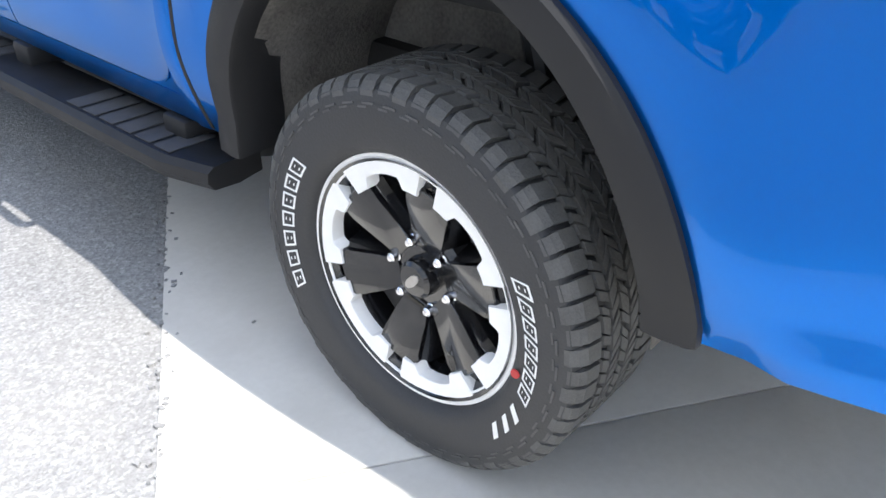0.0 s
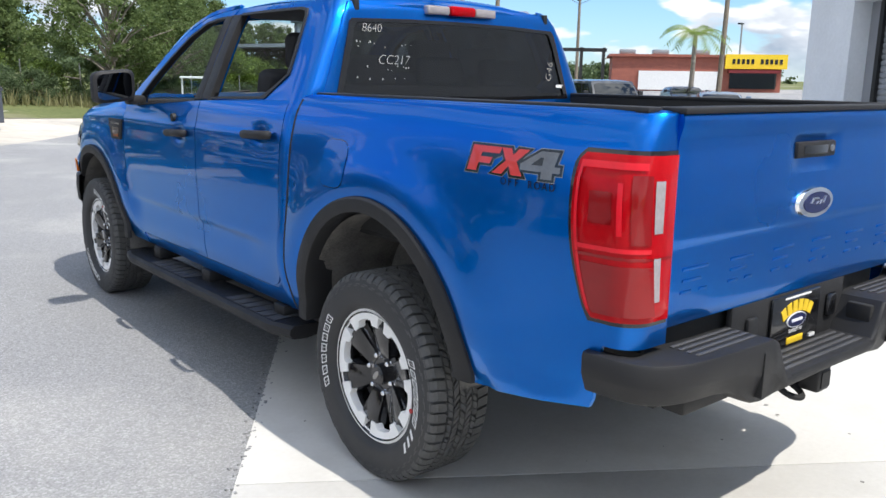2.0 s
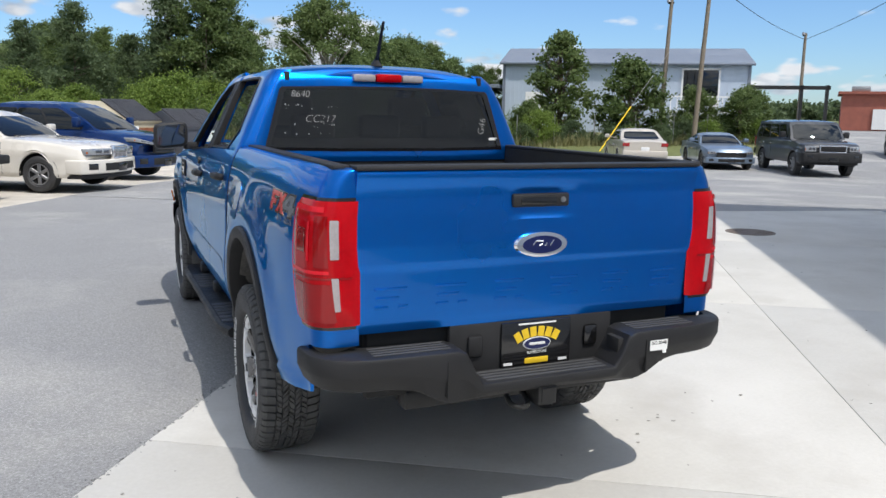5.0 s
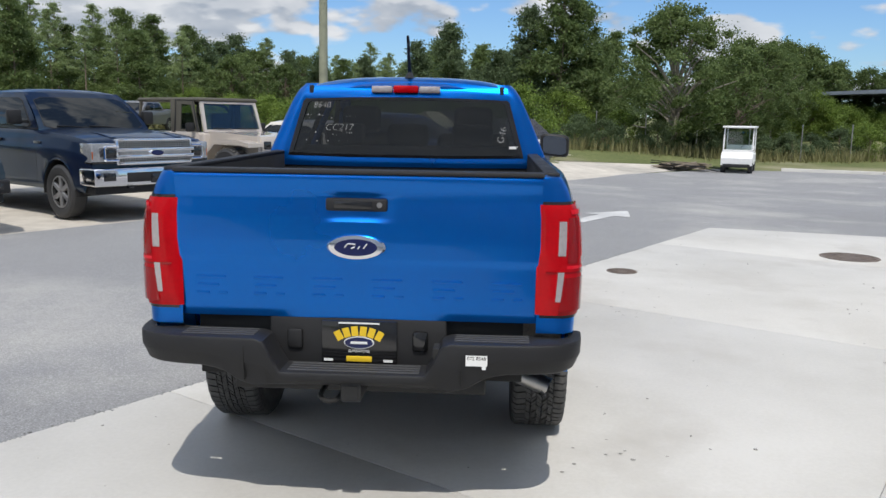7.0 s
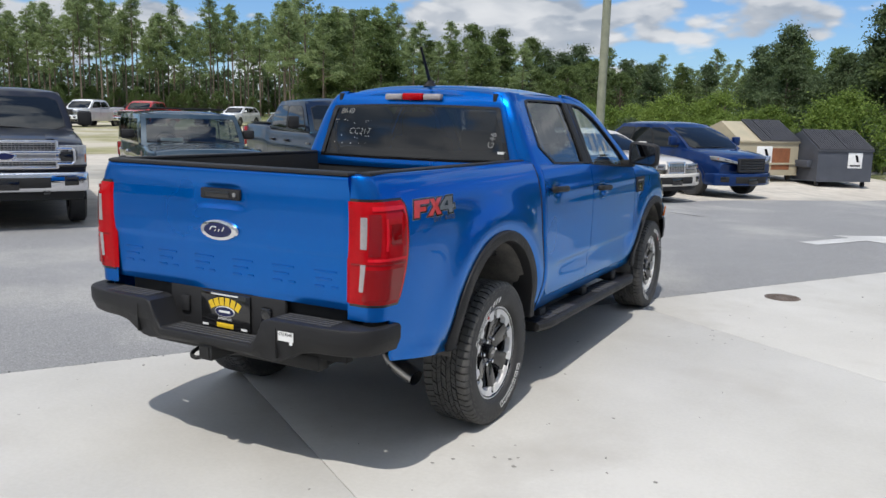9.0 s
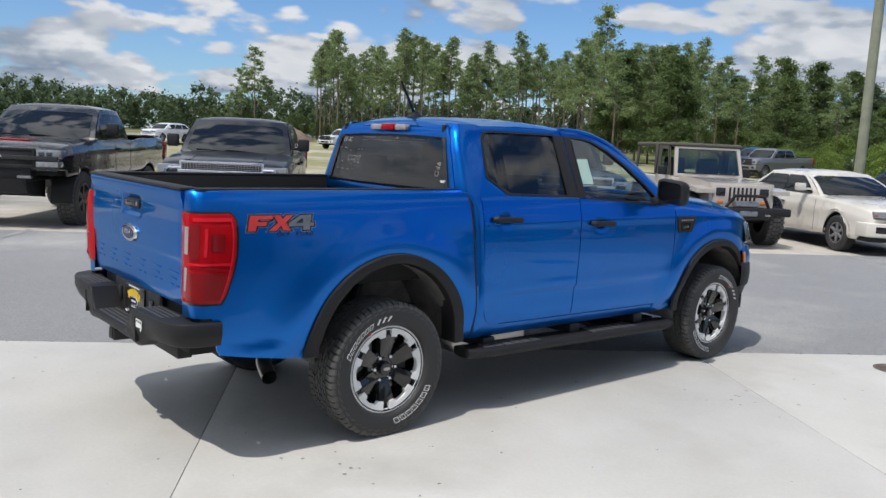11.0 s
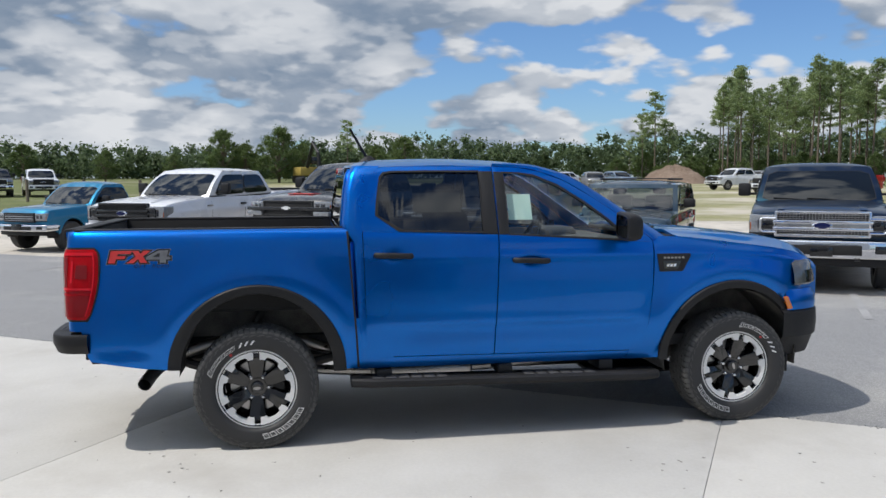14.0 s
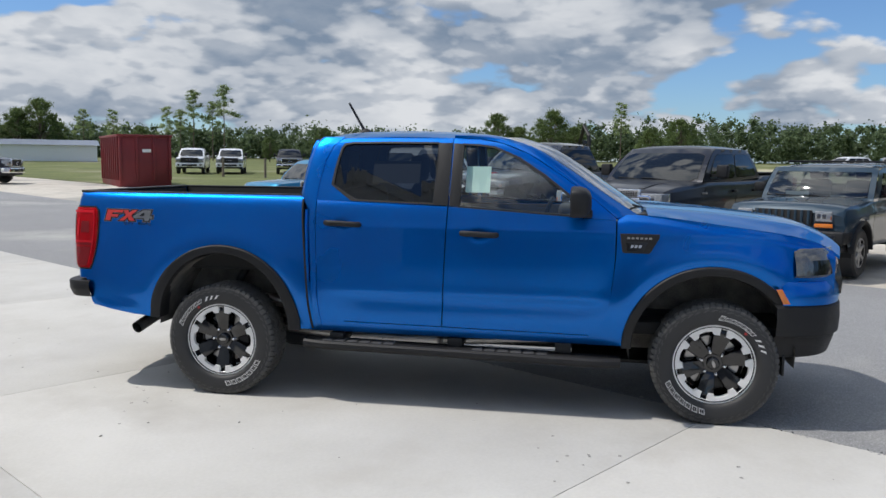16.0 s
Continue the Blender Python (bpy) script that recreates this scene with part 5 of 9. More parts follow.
# dealer plate: black, with yellow, white and blue shapes
plate = part("dealer_plate", box(-0.153, 0.143, -1.098, -1.086, 0.606, 0.780, 0.006), GLOSS_BLACK, bumper, "black dealer plate with yellow and blue shapes")
for i in range(6):
    a = -0.5 + i * 0.2
    x, z = -0.005 + 0.165 * math.sin(a), 0.590 + 0.150 * math.cos(a)
    part("plate_mark", box(-0.013, 0.013, -1.1005, -1.0975, -0.019, 0.019, m=Matrix.Translation((x, 0, z)) @ pose(0, 0, 0, 0, math.degrees(a), 0)), YELLOW, plate)
part("plate_oval", lathe([(0.0001, -1.1005), (0.058, -1.1005), (0.060, -1.097)], 32, "y", m=Matrix.Translation((-0.005, 0, 0.694)) @ Matrix.Diagonal((1, 1, 0.42, 1))), WHITE, plate)
part("plate_field", lathe([(0.0001, -1.1015), (0.055, -1.1015)], 32, "y", m=Matrix.Translation((-0.005, 0, 0.694)) @ Matrix.Diagonal((1, 1, 0.39, 1))), NAVY, plate)
part("plate_stroke", box(-0.038, 0.028, -1.103, -1.1005, 0.689, 0.699, 0.002), WHITE, plate)
letters("SUPERSTORE", 0.0145, WHITE, plate, "plate_words", Matrix.Translation((-0.005, -1.0992, 0.660)) @ pose(0, 0, 0, 90, 0, 0), 0.0004)
part("plate_bar", box(-0.085, 0.075, -1.0995, -1.097, 0.768, 0.774), WHITE, plate)
part("plate_bar", box(-0.055, 0.045, -1.1005, -1.097, 0.618, 0.640, 0.002), YELLOW, plate)
for x in (-0.125, 0.108):
    part("plate_bar", box(x - 0.018, x + 0.018, -1.0995, -1.097, 0.618, 0.628), WHITE, plate)

plate.location = (0.012, 0.0, 0.012)

# tow hitch, exhaust, axle, springs, chassis
hitch = part("tow_hitch", box(-0.046, 0.034, -1.215, -0.95, 0.504, 0.582, 0.010), DARK_METAL, truck, "black steel tow hitch receiver")
part("hitch_mouth", box(-0.032, 0.020, -1.219, -1.213, 0.518, 0.569), UNDER, hitch)
for x in (-0.12,):
    part("safety_loop", tube(smooth_line([(x, -1.10, 0.535), (x - 0.012, -1.165, 0.510), (x + 0.025, -1.19, 0.498), (x + 0.06, -1.165, 0.505), (x + 0.07, -1.10, 0.53)], 14), 0.010, 8), UNDER, hitch)
part("hitch_beam", box(-0.50, 0.50, -1.05, -0.97, 0.49, 0.56, 0.01), DARK_METAL, hitch)
pipe = smooth_line([(0.45, 1.2, 0.50), (0.47, 0.55, 0.52), (0.50, 0.25, 0.60), (0.52, -0.15, 0.62), (0.53, -0.45, 0.56), (0.60, -0.62, 0.475), (0.775, -0.68, 0.410)], 30)
ex = part("exhaust_pipe", tube(pipe, 0.041, 16, cap=False), STEEL, truck, "steel exhaust pipe with a darkened tip")
part("exhaust_bore", tube(pipe[-5:], 0.037, 16, cap=False), UNDER, ex)
part("rear_axle", tube([(-0.70, 0, 0.38), (-0.2, 0, 0.38), (-0.14, 0, 0.38), (0.14, 0, 0.38), (0.2, 0, 0.38), (0.70, 0, 0.38)], [0.04, 0.045, 0.13, 0.13, 0.045, 0.04], 14), DARK_METAL, truck)
part("front_axle", tube([(-0.70, BASE, 0.38), (0.70, BASE, 0.38)], 0.04, 10), DARK_METAL, truck)
for sx in (-1, 1):
    part("chassis_rail", box(min(sx * 0.40, sx * 0.50), max(sx * 0.40, sx * 0.50), -1.0, 3.8, 0.50, 0.64, 0.01), UNDER, truck)
    part("leaf_spring", tube(smooth_line([(sx * 0.55, -0.62, 0.56), (sx * 0.55, -0.3, 0.44), (sx * 0.55, 0, 0.42), (sx * 0.55, 0.3, 0.45), (sx * 0.55, 0.66, 0.54)], 14), 0.03, 8), DARK_METAL, truck)
    part("damper", tube([(sx * 0.60, -0.18, 0.40), (sx * 0.50, 0.05, 0.86)], 0.028, 10), DARK_METAL, truck)
part("underbody", box(-0.74, 0.74, 0.60, 3.60, 0.52, 0.60, 0.01), UNDER, truck)
part("gearbox", box(-0.22, 0.22, 1.4, 3.4, 0.36, 0.55, 0.05), UNDER, truck)
part("spare_wheel", lathe([(0.12, 0.50), (0.33, 0.50), (0.36, 0.56), (0.36, 0.64), (0.12, 0.66)], 28, "z", m=pose(0, -0.52, 0.0)), RUBBER, truck)
part("fuel_tank", box(-0.42, -0.10, 0.65, 1.5, 0.40, 0.56, 0.04), UNDER, truck)
part("silencer", tube([(0.35, 0.50, 0.46), (0.35, 1.15, 0.46)], 0.09, 16), STEEL, truck)

# cabin
part("cabin_floor", box(-0.74, 0.74, 0.60, 2.75, 0.58, 0.62), TRIM_GREY, truck)
part("cabin_back", box(-0.70, 0.70, 0.60, 0.64, 0.62, 1.33, 0.01), TRIM_GREY, truck)
part("dashboard", box(-0.74, 0.74, 2.28, 2.72, 0.90, 1.235, 0.06, seg=4), TRIM_GREY, truck)
part("instrument_hood", box(-0.55, -0.20, 2.22, 2.45, 1.18, 1.29, 0.04, seg=3), TRIM_GREY, truck)
part("headlining", box(-0.55, 0.55, 0.70, 1.85, 1.735, 1.745), TRIM_GREY, truck)
for s in (-1, 1):
    part("door_card", box(min(s * 0.765, s * 0.785), max(s * 0.765, s * 0.785), 0.70, 2.55, 0.60, 1.26, 0.005), TRIM_GREY, truck)
part("steering_wheel", lathe([(0.180 + 0.016 * math.cos(math.tau * k / 8), 0.016 * math.sin(math.tau * k / 8)) for k in range(9)], 28, "y", m=Matrix.Translation((-0.37, 2.10, 1.16)) @ pose(0, 0, 0, -22, 0, 0)), BLACK_PLASTIC, truck)
part("steering_boss", box(-0.44, -0.30, 2.10, 2.26, 1.11, 1.20, 0.03), BLACK_PLASTIC, truck)
for x in (-0.37, 0.37):
    seat = part("front_seat", box(x - 0.25, x + 0.25, 1.45, 1.98, 0.72, 0.90, 0.05, seg=3), SEAT, truck)
    bk = box(x - 0.24, x + 0.24, -0.07, 0.07, 0.0, 0.62, 0.05, seg=3, m=pose(0, 1.46, 0.86, -0) @ pose(0, 0, 0, 14, 0, 0))
    part("seat_back", bk, SEAT, seat)
    part("headrest", box(x - 0.125, x + 0.125, 1.22, 1.32, 1.46, 1.64, 0.04, seg=3), SEAT, seat)
bench = part("rear_bench", box(-0.66, 0.66, 0.78, 1.22, 0.78, 0.92, 0.05, seg=3), SEAT, truck)
part("bench_back", box(-0.66, 0.66, 0.66, 0.80, 0.90, 1.40, 0.05, seg=3), SEAT, bench)
for x in (-0.38, 0.0, 0.38):
    part("headrest", box(x - 0.12, x + 0.12, 0.68, 0.76, 1.40, 1.53, 0.03, seg=3), SEAT, bench)
# price sheet inside the passenger's window
sheet_ob = part("window_sheet", box(-0.001, 0.001, 1.645, 1.805, -0.092, 0.092, m=Matrix.Translation((0.685, 0, 1.485)) @ pose(0, 0, 0, 0, -24, 0)), PAPER_GREEN, truck, "pale green price sheet in the side window")
part("window_sheet", box(-0.001, 0.001, 1.01, 1.33, -0.10, 0.06, m=Matrix.Translation((0.640, 0, 1.545)) @ pose(0, 0, 0, 0, -24, 0)), DIM_PAPER, truck, "paper price sheet behind tinted glass")

# ---- wheels ----
def letter_block(r0, r1, a, da, t, lean, solid, wall):
    """One raised white mark on the sidewall, hollow or solid."""
    def q(f, g):
        r = r0 + (r1 - r0) * g
        an = a + da * (f - 0.5) + lean * (g - 0.5)
        return (t(r), r * math.cos(an), r * math.sin(an))
    bm = bmesh.new()
    spans = [(0, 1, 0, 1)] if solid else [(0, 0.12, 0, 1), (0.88, 1, 0, 1), (0.12, 0.88, 0, 0.12), (0.12, 0.88, 0.88, 1), (0.40, 0.60, 0.3, 0.36), (0.40, 0.60, 0.64, 0.70)]
    for f0, f1, g0, g1 in spans:
        base = [Vector(q(f, g)) for f, g in ((f0, g0), (f1, g0), (f1, g1), (f0, g1))]
        lo = [bm.verts.new(v) for v in base]
        hi = [bm.verts.new(v + Vector((0.0012, 0, 0))) for v in base]
        bm.faces.new(hi)
        for i in range(4):
            bm.faces.new((lo[i], lo[(i + 1) % 4], hi[(i + 1) % 4], hi[i]))
    return bm


def build_wheel():
    prof = [(0.236, -0.10), (0.250, -0.104), (0.262, -0.118), (0.30, -0.130), (0.335, -0.131), (0.360, -0.124), (0.370, -0.112), (0.372, -0.098), (0.3722, 0.0), (0.372, 0.098), (0.370, 0.112),
            (0.366, 0.121), (0.364, 0.1245), (0.352, 0.1285), (0.335, 0.131), (0.312, 0.1315), (0.290, 0.1305), (0.276, 0.1285), (0.266, 0.1255), (0.258, 0.1205), (0.252, 0.112), (0.249, 0.104), (0.240, 0.100)]
    barrel = [(0.238, 0.106), (0.228, 0.100), (0.214, 0.080), (0.205, 0.03), (0.20, -0.06), (0.232, -0.098)]
    wheel = part("wheel", lathe(barrel, 60), GLOSS_BLACK, truck, "black alloy wheel with a machined rim and an all-terrain tyre")
    tyre = part("tyre", lathe(prof, 96), RUBBER, wheel, "black all-terrain tyre with raised white marks")
    # tread blocks: three inner ribs, two shoulder ribs that run down the sidewall
    verts, faces = [], []

    def block(a0, a1, t0, t1, skew, rt, rb, down=0):
        n0 = len(verts)
        for r, sh in ((rb, 0.0), (rt, 0.0016)):
            for a, t in ((a0 + sh * 2, t0 + (sh if not down < 0 else 0)), (a1 - sh * 2, t0 + sh), (a1 - sh * 2 + skew, t1 - sh), (a0 + sh * 2 + skew, t1 - sh)):
                verts.append((t, r * math.cos(a), r * math.sin(a)))
        for f in ((4, 5, 6, 7), (0, 1, 5, 4), (1, 2, 6, 5), (2, 3, 7, 6), (3, 0, 4, 7)):
            faces.append([n0 + i for i in f])
    n = 62
    st = math.tau / n
    rr = random.Random(2)
    for i in range(n):
        a = i * st
        j = 0.10 * st * (1 if i % 2 else -1)
        for c, w, ph, sk in ((-0.0535, 0.0235, 0.0, 0.30), (-0.0270, 0.0250, 0.35, -0.55), (0.0, 0.0250, 0.70, 0.50), (0.0270, 0.0250, 0.10, -0.55), (0.0535, 0.0235, 0.45, 0.30)):
            p = a + ph * st + j
            # each block parted by a narrow slit
            block(p, p + st * (0.47 if i % 3 else 0.55), c - w / 2, c + w / 2, sk * st, TYRE_R, 0.371)
            block(p + st * (0.51 if i % 3 else 0.59), p + st * 0.95, c - w / 2 + 0.0015, c + w / 2 - 0.0015, sk * st, TYRE_R - 0.0006, 0.371)
        for sgn in (-1, 1):
            p = a + (0.3 if sgn > 0 else 0.7) * st
            ln = 0.88 if i % 2 else 0.80
            t0, t1 = 0.068, 0.107
            block(p, p + st * ln, sgn * t0, sgn * t1, 0.18 * st, TYRE_R - 0.001, 0.366)
            # shoulder lug
            n0 = len(verts)
            q0, q1 = p + 0.18 * st, p + 0.18 * st + st * ln
            for r, t in ((TYRE_R - 0.001, 0.105), (TYRE_R - 0.008, 0.117), (0.362, 0.1275 if i % 2 else 0.1255), (0.350, 0.1285)):
                for an in (q0 + 0.004, q1 - 0.004):
                    verts.append((sgn * t, r * math.cos(an), r * math.sin(an)))
            for k in range(3):
                faces.append([n0 + 2 * k, n0 + 2 * k + 1, n0 + 2 * k + 3, n0 + 2 * k + 2])
            for e in (0, 1):
                m0 = len(verts)
                an = q0 + 0.004 if e == 0 else q1 - 0.004
                for r, t in ((0.370, 0.105), (0.368, 0.112), (0.352, 0.122), (0.346, 0.126)):
                    verts.append((sgn * t, r * math.cos(an), r * math.sin(an)))
                for k in range(3):
                    faces.append([n0 + 2 * k + e, n0 + 2 * k + 2 + e, m0 + k + 1, m0 + k])
    # short raised dashes round the upper sidewall
    for i in range(44):
        for r0, off, ln in ((0.340, 0.0, 0.55), (0.3335, 0.35, 0.45)):
            a0 = math.tau * (i + off) / 44
            a1 = a0 + math.tau * ln / 44
            for sgn in (-1, 1):
                n0 = len(verts)
                for t in (0.1302, 0.1322):
                    for r, an in ((r0, a0), (r0, a1), (r0 + 0.0035, a1), (r0 + 0.0035, a0)):
                        verts.append((sgn * (t - (0.0006 if r > r0 else 0)), r * math.cos(an), r * math.sin(an)))
                for f in ((4, 5, 6, 7), (0, 1, 5, 4), (1, 2, 6, 5), (2, 3, 7, 6), (3, 0, 4, 7)):
                    faces.append([n0 + k for k in f])
    me = bpy.data.meshes.new("tread")
    me.from_pydata(verts, [], faces)
    me.materials.append(TREAD)
    tr = new("tread", me)
    tr.parent = tyre
    tagged(tr, "chunky all-terrain tread blocks", kind="stuff")
    wall = lambda r: sinterp(r, [(0.252, 0.1135), (0.258, 0.1212), (0.266, 0.1262), (0.276, 0.1292), (0.29, 0.1310), (0.312, 0.1322)])
    for i in range(7):
        part("raised_mark", letter_block(0.281, 0.314, radians(-80 + i * 8.6), radians(6.6), wall, radians(2), False, wall), WHITE_PAINT, tyre, smooth=False)
    for i in range(7):
        part("raised_mark", letter_block(0.282, 0.307 if i else 0.313, radians(158 - i * 6.6), radians(5.0), wall, radians(-3), False, wall), WHITE_PAINT, tyre, smooth=False)
    for i in range(3):
        part("raised_mark", letter_block(0.284, 0.310, radians(108 - i * 7.0), radians(2.6), wall, radians(-4), True, wall), WHITE_PAINT, tyre, smooth=False)
    part("red_mark", lathe([(0.0001, 0.1325), (0.008, 0.1325), (0.009, 0.130)], 12, "x", m=pose(0, 0.268 * math.cos(radians(124)), 0.268 * math.sin(radians(124)))), REDMARK, tyre)
    # machined outer ring with scallops over the windows and square notches at the spokes
    rows = []
    for i in range(361):
        a = math.tau * i / 360
        k = math.degrees(a) % 60
        d_win = min(k, 60 - k)
        r_in = 0.207 - 0.003 * (d_win / 11) ** 2 if d_win < 11 else 0.204 - 0.020 * step01(d_win, 11, 14.5)
        if abs(k - 30) < 5.6:
            r_in = 0.225
        pts = [(r_in, 0.070), (r_in, 0.0985), (r_in + 0.0012, 0.1000), (0.240, 0.1030), (0.2455, 0.1040), (0.247, 0.1032), (0.246, 0.096)]
        rows.append([(t, r * math.cos(a), r * math.sin(a)) for r, t in pts])
    part("rim_ring", sheet_mesh(rows), MACHINED, wheel, "bright machined rim ring with notches", angle=28)
    for i in range(6):
        a = radians(30 + 60 * i)
        ca, sa = math.cos(a), math.sin(a)
        out = [(0.055, -0.032), (0.10, -0.037), (0.160, -0.047), (0.186, -0.050), (0.190, -0.046), (0.190, -0.022), (0.198, -0.0215), (0.198, 0.0215), (0.190, 0.022), (0.190, 0.046), (0.186, 0.050), (0.160, 0.047), (0.10, 0.037), (0.055, 0.032)]

        def put(r, w, d, ca=ca, sa=sa):
            t = interp(r, [(0.05, 0.066), (0.10, 0.076), (0.16, 0.092), (0.186, 0.097), (0.198, 0.092)]) - 0.028 + d
            return (t, r * ca - w * sa, r * sa + w * ca)
        part("spoke", prism(out, put, 0.028, bevel=0.005), GLOSS_BLACK, wheel)
        part("spoke_notch", prism([(0.194, -0.0225), (0.226, -0.0225), (0.226, 0.0225), (0.194, 0.0225)], lambda r, w, d, ca=ca, sa=sa: (0.056 + d + (0.014 if r < 0.2 else 0.0), r * ca - w * sa, r * sa + w * ca), 0.016, bevel=0.002), GLOSS_BLACK, wheel)
        # faceted wall of each window, sloping back to the barrel
        for e in (-1, 1):
            part("window_wall", sheet_mesh([[(interp(r, [(0.05, 0.066), (0.10, 0.074), (0.16, 0.086), (0.21, 0.090)]) - 0.006 - dt, r * ca - e * (w + dw) * sa, r * sa + e * (w + dw) * ca) for dt, dw in ((0.0, 0.0), (0.020, 0.010), (0.055, 0.016))] for r, w in ((0.085, 0.034), (0.12, 0.038), (0.160, 0.046), (0.186, 0.049))]), GLOSS_BLACK, wheel, angle=10)
        a = radians(60 * i)
        part("lug_nut", lathe([(0.0001, 0.082), (0.006, 0.081), (0.0095, 0.077), (0.0105, 0.066), (0.013, 0.064)], 12, "x", m=pose(0, 0.0699 * math.cos(a), 0.0699 * math.sin(a))), CHROME, wheel)
    part("hub", lathe([(0.0001, 0.062), (0.085, 0.062), (0.098, 0.052), (0.10, 0.02)], 40), GLOSS_BLACK, wheel)
    cap = part("hub_cap", lathe([(0.0001, 0.092), (0.030, 0.091), (0.037, 0.085), (0.040, 0.062)], 36), GLOSS_BLACK, wheel)
    part("cap_badge", lathe([(0.0001, 0.0935), (0.022, 0.0935), (0.0225, 0.091)], 28, m=Matrix.Diagonal((1, 1, 0.42, 1))), STEEL, cap)
    part("brake_disc", lathe([(0.0001, 0.01), (0.165, 0.01), (0.165, -0.015), (0.06, -0.015)], 48), STEEL, wheel)
    part("brake_caliper", box(-0.03, 0.045, 0.06, 0.17, -0.10, 0.06, 0.015), DARK_METAL, wheel)
    part("wheel_back", lathe([(0.0001, -0.03), (0.2, -0.03)], 30), UNDER, wheel)
    return wheel


first_wheel = build_wheel()
first_wheel.matrix_local = pose(WHEEL_X, 0, HUB_Z)
copy_thing(first_wheel, pose(WHEEL_X, BASE, HUB_Z, -74))
copy_thing(first_wheel, pose(-WHEEL_X, 0, HUB_Z, 0, 0, 180) @ pose(0, 0, 0, -132))
copy_thing(first_wheel, pose(-WHEEL_X, BASE, HUB_Z, 0, 0, 180) @ pose(0, 0, 0, -70))
# dark block added to stop sunlight leaking between tailgate and bumper
part("bumper_filler", box(-0.64, 0.64, -1.045, -0.99, 0.55, 0.80, 0.004), UNDER, truck)
# tank, gearbox and skid plate slung under the floor
part("fuel_tank", box(-0.62, -0.20, 0.75, 2.05, 0.27, 0.52, 0.05, seg=3), UNDER, truck)
part("gearbox", box(-0.16, 0.16, 1.35, 2.75, 0.26, 0.52, 0.06, seg=3), DARK_METAL, truck)
part("skid_plate", box(-0.42, 0.42, 2.35, 3.05, 0.25, 0.28, 0.01), DARK_METAL, truck)
part("front_pipe", tube(smooth_line([(0.30, -0.2, 0.42), (0.32, 0.6, 0.34), (0.30, 1.5, 0.33), (0.20, 2.4, 0.36)], 20), 0.035, 10), STEEL, truck)
part("silencer", box(0.22, 0.52, 0.75, 1.45, 0.28, 0.42, 0.05, seg=3), STEEL, truck)

# ---- parked vehicles ----
CAR_GLASS = mat("car_glass", (0.007, 0.009, 0.010), 0.02, 0, 0.1, 3, 30, 0, 0.0, 0.55, 0.02)
HEADLAMP = mat("headlamp", (0.36, 0.37, 0.38), 0.12, 0.5, 0.3, 30, 120, 0, 0.8)
TAIL = mat("tail_lamp", (0.30, 0.012, 0.012), 0.2, 0, 0.1, 9, 60, 0, 0.8)
RIM = mat("alloy_rim", (0.42, 0.42, 0.43), 0.35, 0.8, 0.15, 9, 60)
DARK_RIM = mat("dark_rim", (0.05, 0.05, 0.052), 0.35, 0.5, 0.15, 9, 60)
P_NAVY = paint("navy_paint", (0.006, 0.010, 0.030), 0.15)
P_NAVY.node_tree.nodes["Principled BSDF"].inputs["Coat Weight"].default_value = 0.6
P_DARK = paint("charcoal_navy_paint", (0.012, 0.014, 0.022), 0.15)
P_DARK.node_tree.nodes["Principled BSDF"].inputs["Coat Weight"].default_value = 0.6
P_WHITE = mat("white_car_paint", (0.70, 0.71, 0.73), 0.3, 0, 0.03, 2, 300, 0, 1.0)
P_BLACK = mat("black_car_paint", (0.010, 0.010, 0.011), 0.25, 0, 0.1, 3, 300, 0, 1.0)
P_TEAL = paint("faded_teal_paint", (0.020, 0.042, 0.064), 0.2, 0.4)
P_BLUE2 = paint("bright_teal_blue_paint", (0.02, 0.16, 0.30), 0.3, 0.4)
P_SILVER = paint("champagne_paint", (0.50, 0.45, 0.40), 0.1, 0.45)
P_CREAM = mat("cream_paint", (0.66, 0.62, 0.55), 0.3, 0, 0.04, 2, 300, 0, 1.0)
P_EDGE = paint("deep_blue_paint", (0.006, 0.024, 0.115), 0.35)
P_GREY = paint("grey_paint", (0.24, 0.24, 0.245))
P_SILVERBLUE = paint("silver_blue_paint", (0.20, 0.26, 0.34))
P_GOLD = paint("pale_gold_paint", (0.55, 0.50, 0.43), 0.2)
P_CHARCOAL = paint("charcoal_paint", (0.055, 0.058, 0.064), 0.3)
P_RED = mat("red_car_paint", (0.40, 0.015, 0.015), 0.3, 0, 0.05, 2, 300, 0, 1.0)


def clear_pane(name, tint):
    m = bpy.data.materials.new(name)
    m.use_nodes = True
    nt = m.node_tree
    nt.nodes.remove(nt.nodes["Principled BSDF"])
    see, shine, mix = nt.nodes.new("ShaderNodeBsdfTransparent"), nt.nodes.new("ShaderNodeBsdfGlossy"), nt.nodes.new("ShaderNodeMixShader")
    see.inputs["Color"].default_value = (*tint, 1)
    shine.inputs["Roughness"].default_value = 0.03
    mix.inputs["Fac"].default_value = 0.10
    nt.links.new(see.outputs[0], mix.inputs[1])
    nt.links.new(shine.outputs[0], mix.inputs[2])
    nt.links.new(mix.outputs[0], nt.nodes["Material Output"].inputs["Surface"])
    return m


CLEAR_PANE = clear_pane("clear_window", (0.62, 0.70, 0.66))
TINTED_PANE = clear_pane("tinted_window", (0.42, 0.47, 0.46))
LAMP_DARK = mat("smoked_lamp_bowl", (0.10, 0.10, 0.11), 0.08, 0.6, 0.3, 30, 120, 0, 1.0)
AMBER_DIM = mat("amber_marker_lens", (0.32, 0.07, 0.015), 0.2, 0, 0.1, 20, 80, 0, 0.6)


